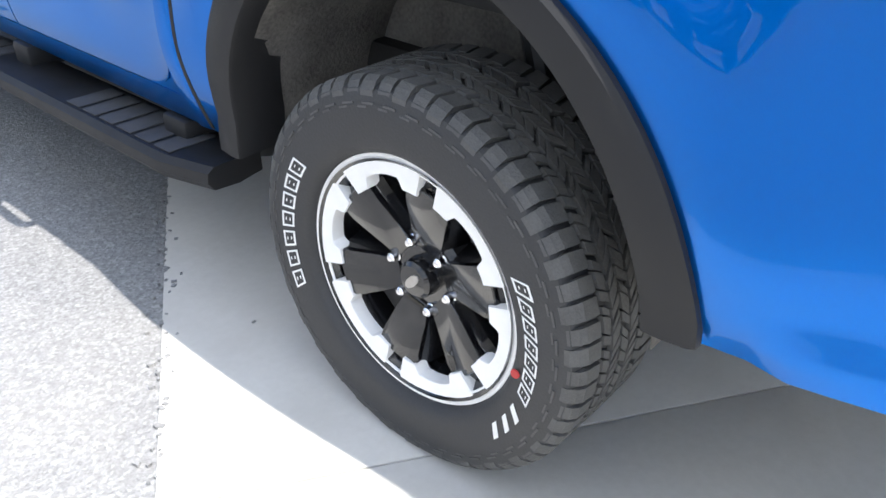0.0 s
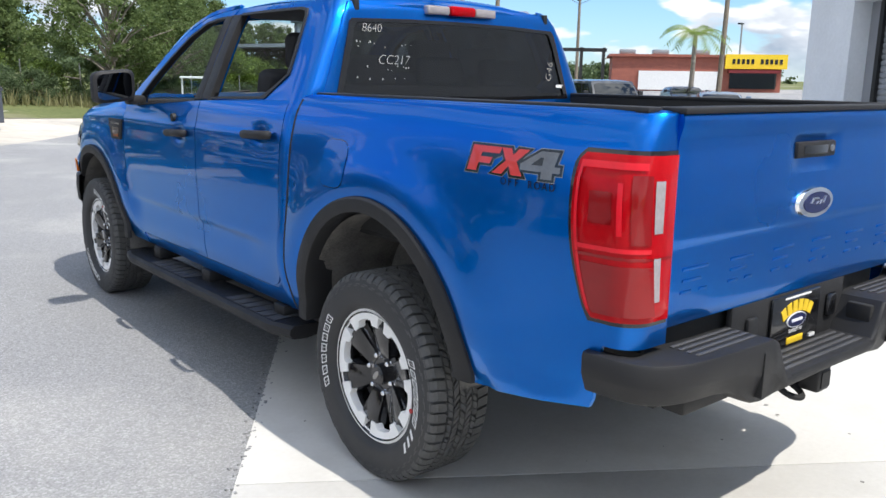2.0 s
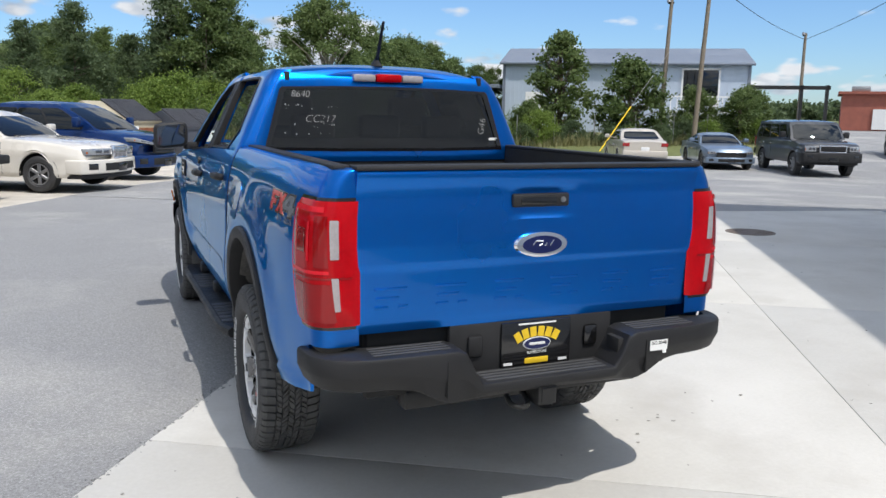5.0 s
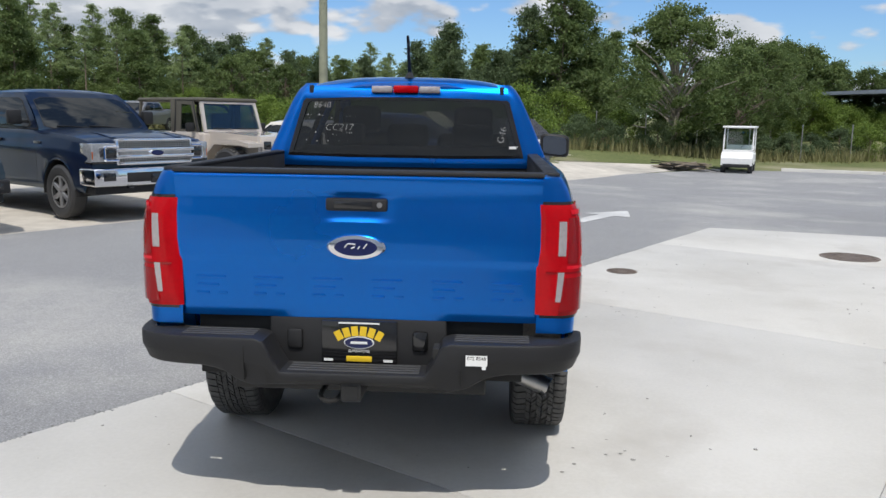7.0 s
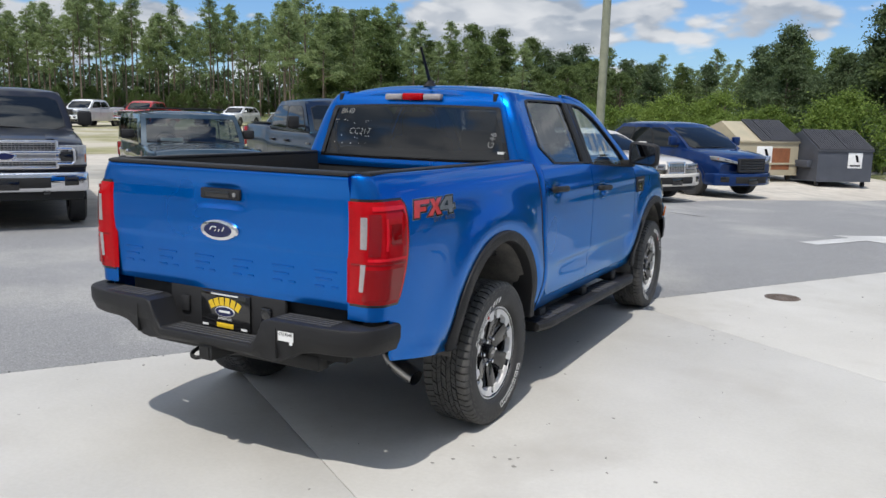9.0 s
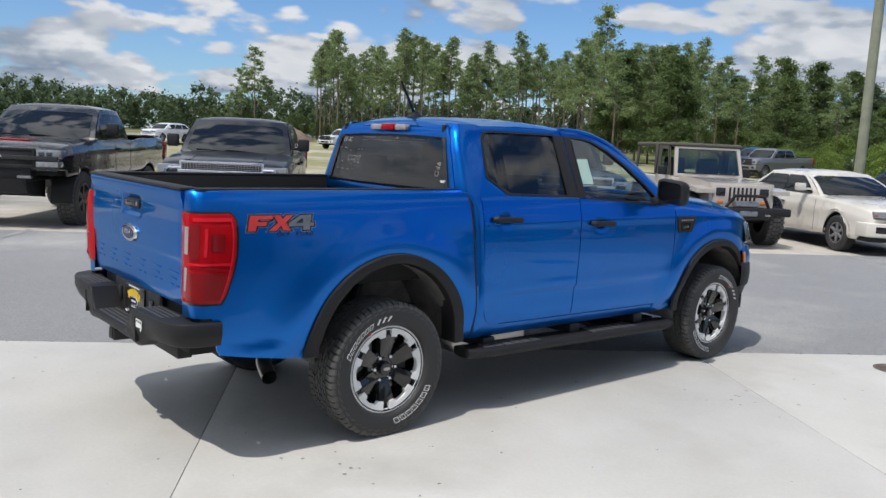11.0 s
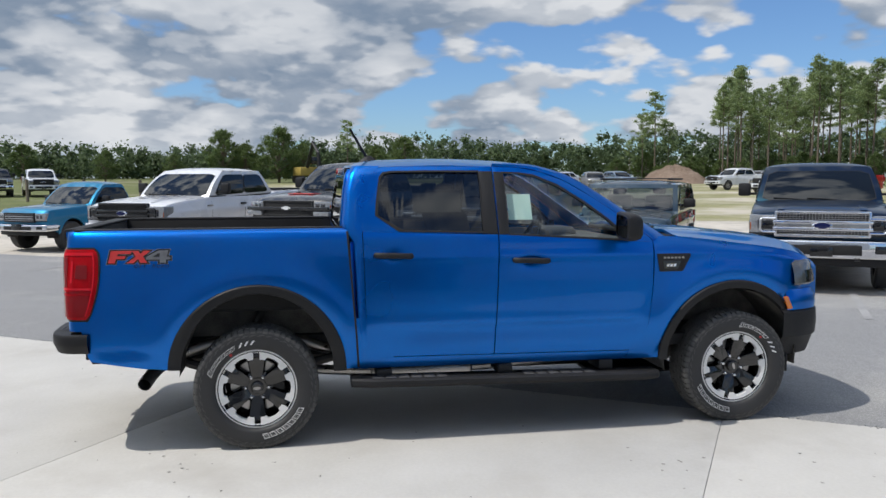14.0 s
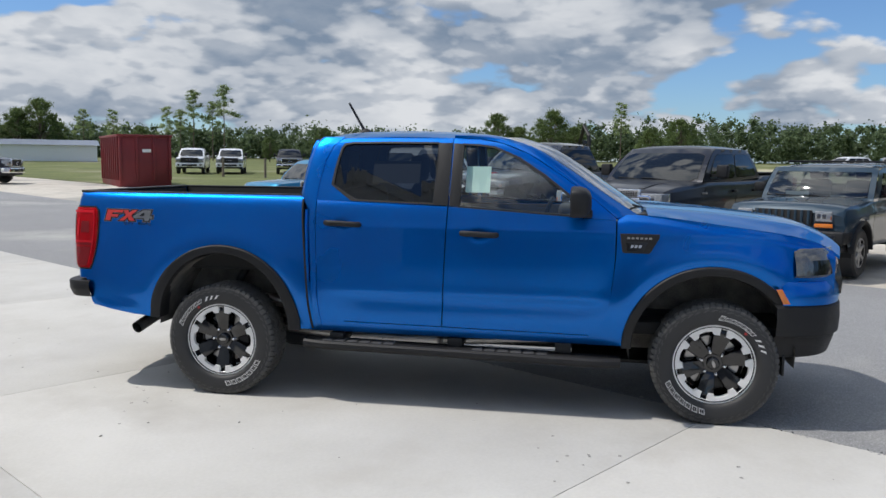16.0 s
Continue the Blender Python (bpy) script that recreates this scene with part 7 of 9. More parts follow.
# black lifted pickup
chevy = vehicle("pickup_truck", "black lifted pickup with large mud tyres and a barred grille", "pickups in the parking row", parked(-5.25, -8.2, -4), 5.6, 1.99, 2.02, 3.4, 0.95, 0.44, 0.82,
                [(0, 1.22), (0.15, 1.30), (0.6, 1.36), (1.45, 1.42), (2.0, 1.43), (3.6, 1.44), (4.0, 1.47), (5.6, 1.48)], (1.45, 2.05, 3.05, 3.35), P_BLACK, True, DARK_RIM,
                grille=(0.58, 0.98, 1.26, 0, "bars", DARK_METAL, BLACK_PLASTIC), lamps=(0.60, 0.95, 1.11, 1.25), tails=(0.8, 0.98, 1.0, 1.4), pillars=(0.98,), knobs=True, tyre_w=0.32, category="pickup truck")
part("centre_bar", box(-0.95, 0.95, -0.04, 0.030, 1.085, 1.155, 0.014), P_BLACK, chevy)
for s in (-1, 1):
    part("lower_lamp", box(min(s * 0.61, s * 0.95), max(s * 0.61, s * 0.95), -0.2, 0.016, 0.985, 1.07, 0.014), HEADLAMP, chevy, "pale lower turn lamp")
    part("frame_horn", box(min(s * 0.36, s * 0.46), max(s * 0.36, s * 0.46), -1.2, 0.02, 0.74, 0.86, 0.015), DARK_METAL, chevy)
    part("bumper_bracket", box(min(s * 0.34, s * 0.56), max(s * 0.34, s * 0.56), -0.02, 0.06, 0.80, 0.84, 0.008), STEEL, chevy)
    part("shock_absorber", tube([(s * 0.55, -0.85, 0.55), (s * 0.48, -0.75, 1.0)], 0.035, 8), DARK_METAL, chevy)
part("skid_plate", prism([(-0.05, 0.80), (-0.10, 0.56), (-0.75, 0.46), (-0.75, 0.80)], lambda a, b, d: (-0.42 + d, a, b), 0.84, bevel=0.012), UNDER, chevy)
part("cross_member", box(-0.50, 0.50, -0.14, -0.04, 0.80, 0.95, 0.015), DARK_METAL, chevy)
part("grille_badge", prism([(-0.10, 1.115), (-0.05, 1.115), (-0.04, 1.095), (0.04, 1.095), (0.05, 1.115), (0.10, 1.115), (0.11, 1.145), (0.05, 1.145), (0.04, 1.165), (-0.04, 1.165), (-0.05, 1.145), (-0.09, 1.145)], lambda a, b, d: (a, 0.025 + d, b), 0.02), WHITE, chevy)
part("bonnet_patch", box(-0.30, 0.32, -0.75, -0.45, 1.385, 1.402, 0.004), RED_DECAL, chevy)
# boxy estate with a slotted grille
xj = vehicle("estate_car", "faded teal boxy four-wheel-drive estate with a slotted grille", "cars in the parking row", parked(1.0, -8.05), 4.25, 1.72, 1.63, 2.58, 0.76, 0.36, 0.42,
             [(0, 0.98), (0.1, 1.03), (0.5, 1.06), (1.25, 1.10), (2.0, 1.12), (4.25, 1.12)], (1.22, 1.62, 4.05, 4.22), P_TEAL, False, RIM, base_w=0.96, roof_w=0.84,
             grille=(0.40, 0.76, 0.98, 9, "slots", None, P_TEAL), lamps=(0.44, 0.66, 0.82, 0.97), bumper=(0.52, 0.70, 0.10), bumper_mat=BLACK_PLASTIC, tails=(0.72, 0.85, 0.8, 1.05), pillars=(0.36, 0.68), nose_in=0.05, flare=0.05, category="estate car", clear=True)
for s in (-1, 1):
    part("marker_lamp", box(min(s * 0.44, s * 0.68), max(s * 0.44, s * 0.68), -0.02, 0.014, 0.745, 0.80, 0.008), AMBER, xj)
    part("roof_rail", box(min(s * 0.58, s * 0.61), max(s * 0.58, s * 0.61), -4.0, -1.8, 1.65, 1.685, 0.008), BLACK_PLASTIC, xj)
for k in range(6):
    part("roof_bar", box(-0.6, 0.6, -2.0 - k * 0.38, -1.96 - k * 0.38, 1.665, 1.685, 0.006), BLACK_PLASTIC, xj)
part("dash_paper", box(0.15, 0.5, -1.50, -1.47, 1.14, 1.20, m=pose(0, 0, 0)), PAPER, xj)


# open-topped jeep-shaped four-wheel drive
def trail_car():
    j = thing("off_roader", "silver-beige square off-roader with a soft top and winch bumper", "off-roader", parked(7.38, -8.95, 0), "cars in the parking row")
    body = P_SILVER
    part("tub", box(-0.76, 0.76, -3.75, -1.45, 0.60, 1.14, 0.04, seg=3), body, j)
    part("bonnet", prism([(0.0, 0.62), (-0.02, 1.10), (-0.5, 1.13), (-1.48, 1.17), (-1.48, 0.62)], lambda a, b, d: (-0.62 + d, a, b), 1.24, bevel=0.0), body, j)
    g = part("grille", box(-0.56, 0.56, -0.05, 0.02, 0.66, 1.08, 0.02), body, j)
    for k in range(7):
        x = -0.24 + k * 0.08
        part("grille_slot", box(x - 0.022, x + 0.022, 0.01, 0.024, 0.74, 1.03, 0.004), UNDER, g)
    for s in (-1, 1):
        part("headlamp", box(min(s * 0.33, s * 0.51), max(s * 0.33, s * 0.51), 0.0, 0.035, 0.88, 1.02, 0.015), GLOSS_BLACK, g, "dark smoked square headlamp")
        part("wing", prism([(0.05, 0.92), (0.05, 0.99), (-0.25, 1.03), (-0.95, 1.03), (-1.35, 0.72), (-1.35, 0.66), (-0.95, 0.95), (-0.2, 0.95)], lambda a, b, d, s=s: (s * (0.56 + d), a, b), 0.34), body, j)
        part("rear_flare", prism([(-2.45, 0.70), (-2.65, 1.00), (-3.35, 1.00), (-3.55, 0.72), (-3.5, 0.70), (-3.30, 0.95), (-2.70, 0.95), (-2.52, 0.70)], lambda a, b, d, s=s: (s * (0.74 + d), a, b), 0.16), body, j)
        for y in (-0.55, -2.98):
            car_wheel(j, s * 0.80, y, 0.44, 0.32, RIM, True)
        part("door", box(min(s * 0.755, s * 0.775), max(s * 0.755, s * 0.775), -2.35, -1.60, 0.72, 1.16, 0.02), body, j)
        part("door_frame", tube([(s * 0.76, -1.62, 1.16), (s * 0.72, -1.80, 1.72), (s * 0.72, -2.35, 1.74), (s * 0.76, -2.37, 1.16)], 0.022, 8), BLACK_PLASTIC, j)
        # cloth upper half of the door with a cloudy plastic window
        up_ = part("door_upper", prism([(-1.60, 1.15), (-1.68, 1.15), (-1.86, 1.64), (-2.16, 1.66), (-2.20, 1.20), (-1.68, 1.20), (-1.66, 1.15), (-2.38, 1.15), (-2.38, 1.73), (-1.78, 1.73)], lambda a, b, d, s=s: (s * (0.735 - 0.03 * (b - 1.15) + d), a, b), 0.018), SOFT_TOP, j)
        part("door_window", prism([(-1.69, 1.19), (-1.87, 1.65), (-2.17, 1.67), (-2.21, 1.19)], lambda a, b, d, s=s: (s * (0.738 - 0.03 * (b - 1.15) + d), a, b), 0.004), CLEAR_PANE, up_)
        part("quarter_post", box(min(s * 0.70, s * 0.75), max(s * 0.70, s * 0.75), -2.52, -2.38, 1.14, 1.74, 0.012), SOFT_TOP, j)
        part("rear_post", tube([(s * 0.72, -3.70, 1.12), (s * 0.70, -3.60, 1.72)], 0.035, 8), SOFT_TOP, j)
        part("quarter_seat", box(min(s * 0.14, s * 0.58), max(s * 0.14, s * 0.58), -2.45, -2.32, 0.95, 1.50, 0.05, seg=3), SOFT_TOP, j)
        part("marker_lamp", box(min(s * 0.36, s * 0.49), max(s * 0.36, s * 0.49), 0.0, 0.03, 0.74, 0.80, 0.01), AMBER, g)
        part("door_mirror", box(min(s * 0.80, s * 0.98), max(s * 0.80, s * 0.98), -1.72, -1.66, 1.16, 1.32, 0.02), BLACK_PLASTIC, j)
    def rake(a, b, d):
        return (a, -1.46 - (b - 1.15) * 0.30 - d, b)

    fr = part("screen_frame", prism([(-0.72, 1.15), (0.72, 1.15), (0.716, 1.20), (-0.716, 1.20)], rake, 0.05, bevel=0.0), body, j)
    part("header_rail", prism([(-0.684, 1.67), (0.684, 1.67), (0.68, 1.72), (-0.68, 1.72)], rake, 0.05, bevel=0.0), body, fr)
    for s in (-1, 1):
        part("screen_post", prism([(s * 0.655, 1.20), (s * 0.716, 1.20), (s * 0.684, 1.67), (s * 0.615, 1.67)][::s], rake, 0.05, bevel=0.0), body, fr)
        part("wiper", tube([(s * 0.30 - 0.28, -1.46, 1.205), (s * 0.30 + 0.22, -1.462, 1.225)], 0.008, 6), BLACK_PLASTIC, fr)
    part("windscreen", prism([(-0.66, 1.20), (0.66, 1.20), (0.62, 1.67), (-0.62, 1.67)], lambda a, b, d: (a, -1.475 - (b - 1.15) * 0.30 - d, b), 0.004), CLEAR_PANE, fr)
    part("soft_top", box(-0.74, 0.74, -3.72, -1.60, 1.70, 1.78, 0.05, seg=3), SOFT_TOP, j)
    part("bumper", box(-0.86, 0.86, 0.06, 0.26, 0.56, 0.70, 0.03), BLACK_PLASTIC, j)
    part("bumper_centre", box(-0.46, 0.46, 0.04, 0.32, 0.50, 0.70, 0.03), BLACK_PLASTIC, j)
    part("fairlead", box(-0.17, 0.17, 0.32, 0.345, 0.56, 0.65, 0.02), STEEL, j)
    part("winch", tube([(-0.22, 0.18, 0.74), (0.22, 0.18, 0.74)], 0.07, 14), STEEL, j)
    part("bull_bar", tube(smooth_line([(-0.44, 0.24, 0.66), (-0.30, 0.30, 0.86), (-0.24, 0.31, 0.90), (0.24, 0.31, 0.90), (0.30, 0.30, 0.86), (0.44, 0.24, 0.66)], 30), 0.028, 10), BLACK_PLASTIC, j)
    for s in (-1, 1):
        part("tow_shackle", tube([(s * 0.36, 0.26, 0.62), (s * 0.40, 0.34, 0.58), (s * 0.32, 0.34, 0.58), (s * 0.36, 0.26, 0.62)], 0.014, 6), STEEL, j)
    part("chassis", box(-0.40, 0.40, -3.7, 0.1, 0.48, 0.62, 0.02), UNDER, j)
    for y in (-0.55, -2.98):
        part("axle", tube([(-0.75, y, 0.44), (0.75, y, 0.44)], 0.06, 10), DARK_METAL, j)
    part("roll_bar", tube(smooth_line([(-0.62, -2.5, 1.1), (-0.60, -2.5, 1.62), (0.60, -2.5, 1.62), (0.62, -2.5, 1.1)], 16), 0.03, 8), BLACK_PLASTIC, j)
    return j


SOFT_TOP = mat("soft_top_canvas", (0.085, 0.080, 0.064), 0.9, 0, 0.15, 5, 160, 0.2)
trail = trail_car()
trail.scale = (1.0, 0.98, 1.06)

linc = vehicle("saloon_car", "cream long saloon with chrome waterfall grille", "cars in the parking row", parked(10.35, -8.0, 3), 5.45, 1.97, 1.47, 2.99, 1.05, 0.33, 0.27,
               [(0, 0.72), (0.12, 0.82), (0.6, 0.90), (1.6, 0.97), (2.2, 1.0), (4.2, 1.02), (5.1, 0.98), (5.45, 0.92)], (1.62, 2.45, 3.75, 4.45), P_CREAM, False, RIM, base_w=0.90, roof_w=0.66,
               grille=(0.24, 0.60, 0.84, 10, "slots", CHROME, CHROME), lamps=(0.30, 0.86, 0.68, 0.80), bumper=(0.34, 0.60, 0.05), tails=(0.4, 0.9, 0.7, 0.9), pillars=(0.45, 0.86), nose_in=0.22, trim=P_CREAM, category="saloon car")
edge = vehicle("crossover", "deep blue crossover with a black hexagonal grille", "cars in the parking row", parked(13.55, -8.8, 0), 4.78, 1.93, 1.74, 2.85, 0.98, 0.38, 0.32,
               [(0, 0.86), (0.12, 0.96), (0.5, 1.04), (1.2, 1.11), (2.0, 1.13), (4.4, 1.20), (4.78, 1.10)], (1.05, 2.10, 3.75, 4.70), P_EDGE, False, DARK_RIM, base_w=0.93, roof_w=0.70,
               grille=(0.42, 0.62, 0.92, 5, "bars", BLACK_PLASTIC, GLOSS_BLACK), lamps=(0.46, 0.90, 0.80, 0.90), bumper=(0.30, 0.58, 0.05), tails=(0.4, 0.9, 0.9, 1.05), pillars=(0.34, 0.64), lamp_lean=0.08, nose_in=0.26, trim=P_EDGE, category="crossover")
# old small pickup at the end of the row
vehicle("pickup_truck", "faded bright teal old small pickup", "pickups in the parking row", parked(-12.9, -8.6, 0), 4.6, 1.70, 1.62, 2.75, 0.75, 0.35, 0.40,
        [(0, 0.92), (0.12, 0.98), (0.6, 1.02), (1.3, 1.06), (2.0, 1.08), (2.9, 1.08), (4.6, 1.08)], (1.25, 1.80, 2.55, 2.80), P_BLUE2, True, DARK_RIM, base_w=0.95, roof_w=0.78,
        grille=(0.48, 0.70, 0.90, 4, "bars", BLACK_PLASTIC, RIM), lamps=(0.50, 0.78, 0.72, 0.90), bumper=(0.48, 0.64, 0.08), bumper_mat=CHROME, tails=(0.7, 0.82, 0.8, 1.0), pillars=(0.97,), category="pickup truck")
# behind the row
SUV_TOPS = [(0, 0.95), (0.12, 1.02), (0.6, 1.07), (1.3, 1.13), (2.0, 1.16), (4.3, 1.22), (4.6, 1.15)]


def crossover(label, at, body_mat, group, name="crossover", H=1.68, detail=False):
    return vehicle(name, label, group, at, 4.6, 1.9, H, 2.75, 0.95, 0.36, 0.32, SUV_TOPS, (1.2, 2.0, 3.9, 4.5), body_mat, False, RIM, base_w=0.93, roof_w=0.72,
                   grille=(0.45, 0.72, 0.90, 3, "bars", CHROME, CHROME), lamps=(0.48, 0.86, 0.82, 0.95), bumper=(0.36, 0.62, 0.05), tails=(0.5, 0.9, 0.9, 1.05), pillars=(0.36, 0.68), nose_in=0.18, trim=body_mat, category="crossover", detail=detail)


crossover("grey crossover on the sandy lot", facing(-15.9, 21.3, 0.88, -0.47), P_GREY, "cars behind the row", detail=True)
# across the drive
vehicle("saloon_car", "pale gold saloon seen from behind", "cars across the drive", facing(19.92, 26.0, 0.44, 0.90), 4.8, 1.80, 1.46, 2.78, 0.95, 0.32, 0.26,
        [(0, 0.72), (0.12, 0.80), (0.6, 0.90), (1.5, 0.98), (2.2, 1.0), (4.0, 1.04), (4.6, 1.02), (4.8, 0.95)], (1.4, 2.2, 3.4, 4.2), P_GOLD, False, RIM, base_w=0.92, roof_w=0.68,
        grille=(0.4, 0.55, 0.7, 3, "bars", CHROME, CHROME), lamps=(0.4, 0.8, 0.62, 0.74), bumper=(0.3, 0.55, 0.05), tails=(0.60, 0.86, 0.80, 0.94), pillars=(0.5,), nose_in=0.2, trim=P_GOLD, category="saloon car")
vehicle("coupe", "silver-blue low coupe with a wide black grille", "cars across the drive", facing(20.9, 20.4, -0.46, -0.89), 4.79, 1.92, 1.38, 2.72, 0.90, 0.34, 0.24,
        [(0, 0.70), (0.12, 0.78), (0.6, 0.86), (1.6, 0.94), (2.2, 0.97), (4.0, 1.02), (4.79, 0.98)], (1.55, 2.4, 3.1, 4.1), P_SILVERBLUE, False, DARK_RIM, base_w=0.88, roof_w=0.62,
        grille=(0.55, 0.50, 0.66, 2, "bars", BLACK_PLASTIC, GLOSS_BLACK), lamps=(0.58, 0.86, 0.60, 0.70), bumper=(0.26, 0.48, 0.05), tails=(0.5, 0.88, 0.75, 0.92), pillars=(0.6,), nose_in=0.2, trim=P_SILVERBLUE, category="coupe")
vehicle("estate_car", "dark grey tall estate with a heavy bull bar", "cars across the drive", facing(22.0, 16.75, -0.46, -0.89), 5.6, 2.03, 1.96, 3.48, 1.0, 0.41, 0.45,
        [(0, 1.08), (0.15, 1.15), (0.6, 1.20), (1.4, 1.25), (2.0, 1.26), (5.6, 1.26)], (1.35, 1.95, 5.3, 5.55), P_CHARCOAL, False, RIM, base_w=0.94, roof_w=0.80,
        grille=(0.45, 0.86, 1.10, 4, "bars", CHROME, BLACK_PLASTIC), lamps=(0.56, 0.92, 0.88, 1.08), bumper=(0.52, 0.86, 0.14), bumper_mat=BLACK_PLASTIC, tails=(0.8, 0.98, 0.9, 1.3), pillars=(0.28, 0.56, 0.80), category="estate car")
crossover("dark saloon-shaped car beyond the verge", facing(33.5, 22.0, -0.7, -0.7), P_DARK, "cars across the drive", "hatchback", 1.5)
crossover("silver saloon-shaped car on the drive", facing(26.2, 15.6, -0.8, -0.6), P_SILVERBLUE, "cars across the drive", "hatchback", 1.5)
big_pickup("grey crew-cab pickup parked on the grass by the wood", facing(-22.8, 44.4, -0.14, -0.99), P_GREY, False, RIM, "pickups on the grass", detail=False)
big_pickup("bright blue pickup parked on the grass by the wood", facing(-25.2, 47.1, -0.14, -0.99), BLUE, False, RIM, "pickups on the grass", detail=False)
# far lot
for x, y, hx, hy, m_, lb in ((-49.2, -26.1, 0.9, 0.35, P_WHITE, "white"), (-51.0, -23.8, 0.9, 0.35, P_WHITE, "white"), (-52.5, -19.6, 0.9, 0.35, P_DARK, "dark"), (-53.0, -16.8, 0.9, 0.35, P_WHITE, "white"),
                             (-60.0, 36.4, 0.2, -1, P_WHITE, "white"), (-43.3, 35.0, 0.3, -0.9, P_RED, "red"), (-47.0, 33.0, 0.3, -0.9, P_WHITE, "silver-white"), (-30.0, -25.4, -0.3, 0.95, P_DARK, "dark")):
    big_pickup(lb + " pickup parked far across the sandy lot", facing(x, y, hx, hy), m_, m_ is not P_WHITE, RIM, "pickups on the far lot", detail=False)
for x, y, hx, hy, m_, lb in ((-65.9, 22.1, 0.4, -0.9, P_WHITE, "white"), (-62.0, 26.5, 0.9, -0.2, P_GREY, "grey"), (-66, 43, 0.4, -0.9, P_GREY, "grey"), (-46.0, 47.4, 0.2, -0.9, P_WHITE, "white"), (-70, 33, 0.9, 0.1, P_SILVERBLUE, "silver-blue"), (-48.5, -29.5, 0.9, 0.35, P_GREY, "grey")):
    crossover(lb + " car parked far across the lot", facing(x, y, hx, hy), m_, "cars on the far lot")

# ---- skips, containers, poles, far buildings ----
BIN_GREY = mat("bin_grey_steel", (0.075, 0.082, 0.10), 0.6, 0.2, 0.2, 2.5, 30, 0.2)
BIN_TAN = mat("bin_tan_steel", (0.42, 0.39, 0.28), 0.7, 0.1, 0.2, 2.0, 25, 0.2, tint=(0.40, 0.34, 0.24))
LID = mat("bin_lid_plastic", (0.045, 0.045, 0.05), 0.55, 0, 0.2, 3, 40, 0.1)
RUST = mat("rust", (0.24, 0.09, 0.04), 0.85, 0.1, 0.35, 6, 50, 0.3)
RED_STEEL = mat("red_container_steel", (0.17, 0.018, 0.02), 0.55, 0.1, 0.25, 1.2, 20, 0.2)
POLE_WOOD = mat("pole_wood", (0.20, 0.165, 0.125), 0.9, 0, 0.3, 6, 70, 0.4)
POLE_GREEN = mat("greyed_pole_wood", (0.23, 0.24, 0.17), 0.9, 0, 0.25, 5, 70, 0.4)
SIDING = mat("pale_blue_siding", (0.46, 0.53, 0.62), 0.6, 0.2, 0.07, 0.6, 20, 0.1)
ROOFING = mat("grey_blue_roof_sheet", (0.20, 0.23, 0.28), 0.5, 0.3, 0.12, 0.6, 20, 0.1)
BRICKRED = mat("red_brick", (0.30, 0.10, 0.07), 0.85, 0, 0.2, 2, 18, 0.2)
SIGN_YEL = mat("sign_yellow", (0.80, 0.55, 0.02), 0.5, 0, 0.04, 2, 20)


def skip(label, x, y, turn, mtl, rusty, sign):
    b = thing("dumpster", label, "dumpster", pose(x, y, land(x, y), 0, 0, turn), "dumpsters by the verge")
    # front towards +y, lids sloping up to the back
    prof = [(0.0, 0.18), (0.0, 1.20), (-1.0, 1.78), (-1.75, 1.55), (-1.75, 0.18)]
    part("bin_body", prism(prof, lambda a, c, d: (-1.05 + d, a, c), 2.1), mtl, b, angle=20)
    for i in range(2):
        for k in range(12):
            x0 = -1.05 + i * 1.06 + k * 0.086
            if rusty and i == 1 and k > 3:
                continue
            part("lid_rib", prism([(0.06, 1.20), (0.05, 1.245), (-1.0, 1.85), (-1.0, 1.79)], lambda a, c, d, x0=x0: (x0 + d, a, c), 0.062), LID, b, smooth=False)
    if rusty:
        part("inner_wall", prism([(-0.02, 1.19), (-0.02, 1.205), (-0.98, 1.765), (-0.98, 1.75)], lambda a, c, d: (0.40 + d, a, c), 0.6), RUST, b)
        part("rust_patch", box(-0.75, -0.1, -0.01, 0.004, 0.35, 1.0), RUST, b)
        part("front_rail", box(-1.07, 1.07, -0.02, 0.04, 0.50, 0.56, 0.01), mtl, b)
    for s in (-1, 1):
        part("fork_pocket", box(min(s * 1.05, s * 1.22), max(s * 1.05, s * 1.22), -1.4, -0.3, 0.62, 0.84, 0.02), mtl, b)
    for s in (-0.9, 0.9):
        part("caster", lathe([(0.09, -0.03), (0.09, 0.03), (0.001, 0.03)], 14, m=pose(s, -0.2, 0.09)), RUBBER, b)
    part("front_lip", box(-1.07, 1.07, -0.03, 0.05, 1.15, 1.22, 0.015), mtl, b)
    sg = part("sign_plate", box(sign[0], sign[0] + 0.55, 0.0, 0.012, sign[1], sign[1] + 0.5, 0.005), WHITE, b, "white sign plate with dark marks")
    part("sign_mark", prism([(sign[0] + 0.12, sign[1] + 0.2), (sign[0] + 0.22, sign[1] + 0.2), (sign[0] + 0.30, sign[1] + 0.42), (sign[0] + 0.20, sign[1] + 0.42)], lambda a, c, d: (a, 0.011 + d, c), 0.004), GLOSS_BLACK, sg)
    part("sign_bar", box(sign[0] + 0.08, sign[0] + 0.47, 0.011, 0.016, sign[1] + 0.06, sign[1] + 0.11), GLOSS_BLACK, sg)
    return b


skip("tan steel dumpster with rust and broken lids", -0.35, 22.3, -135, BIN_TAN, True, (-0.1, 0.55))
grey_bin = skip("grey steel dumpster with black ribbed lids", 1.70, 23.0, -140, BIN_GREY, False, (-0.65, 0.62))
grey_bin.scale = (0.88, 0.88, 0.92)

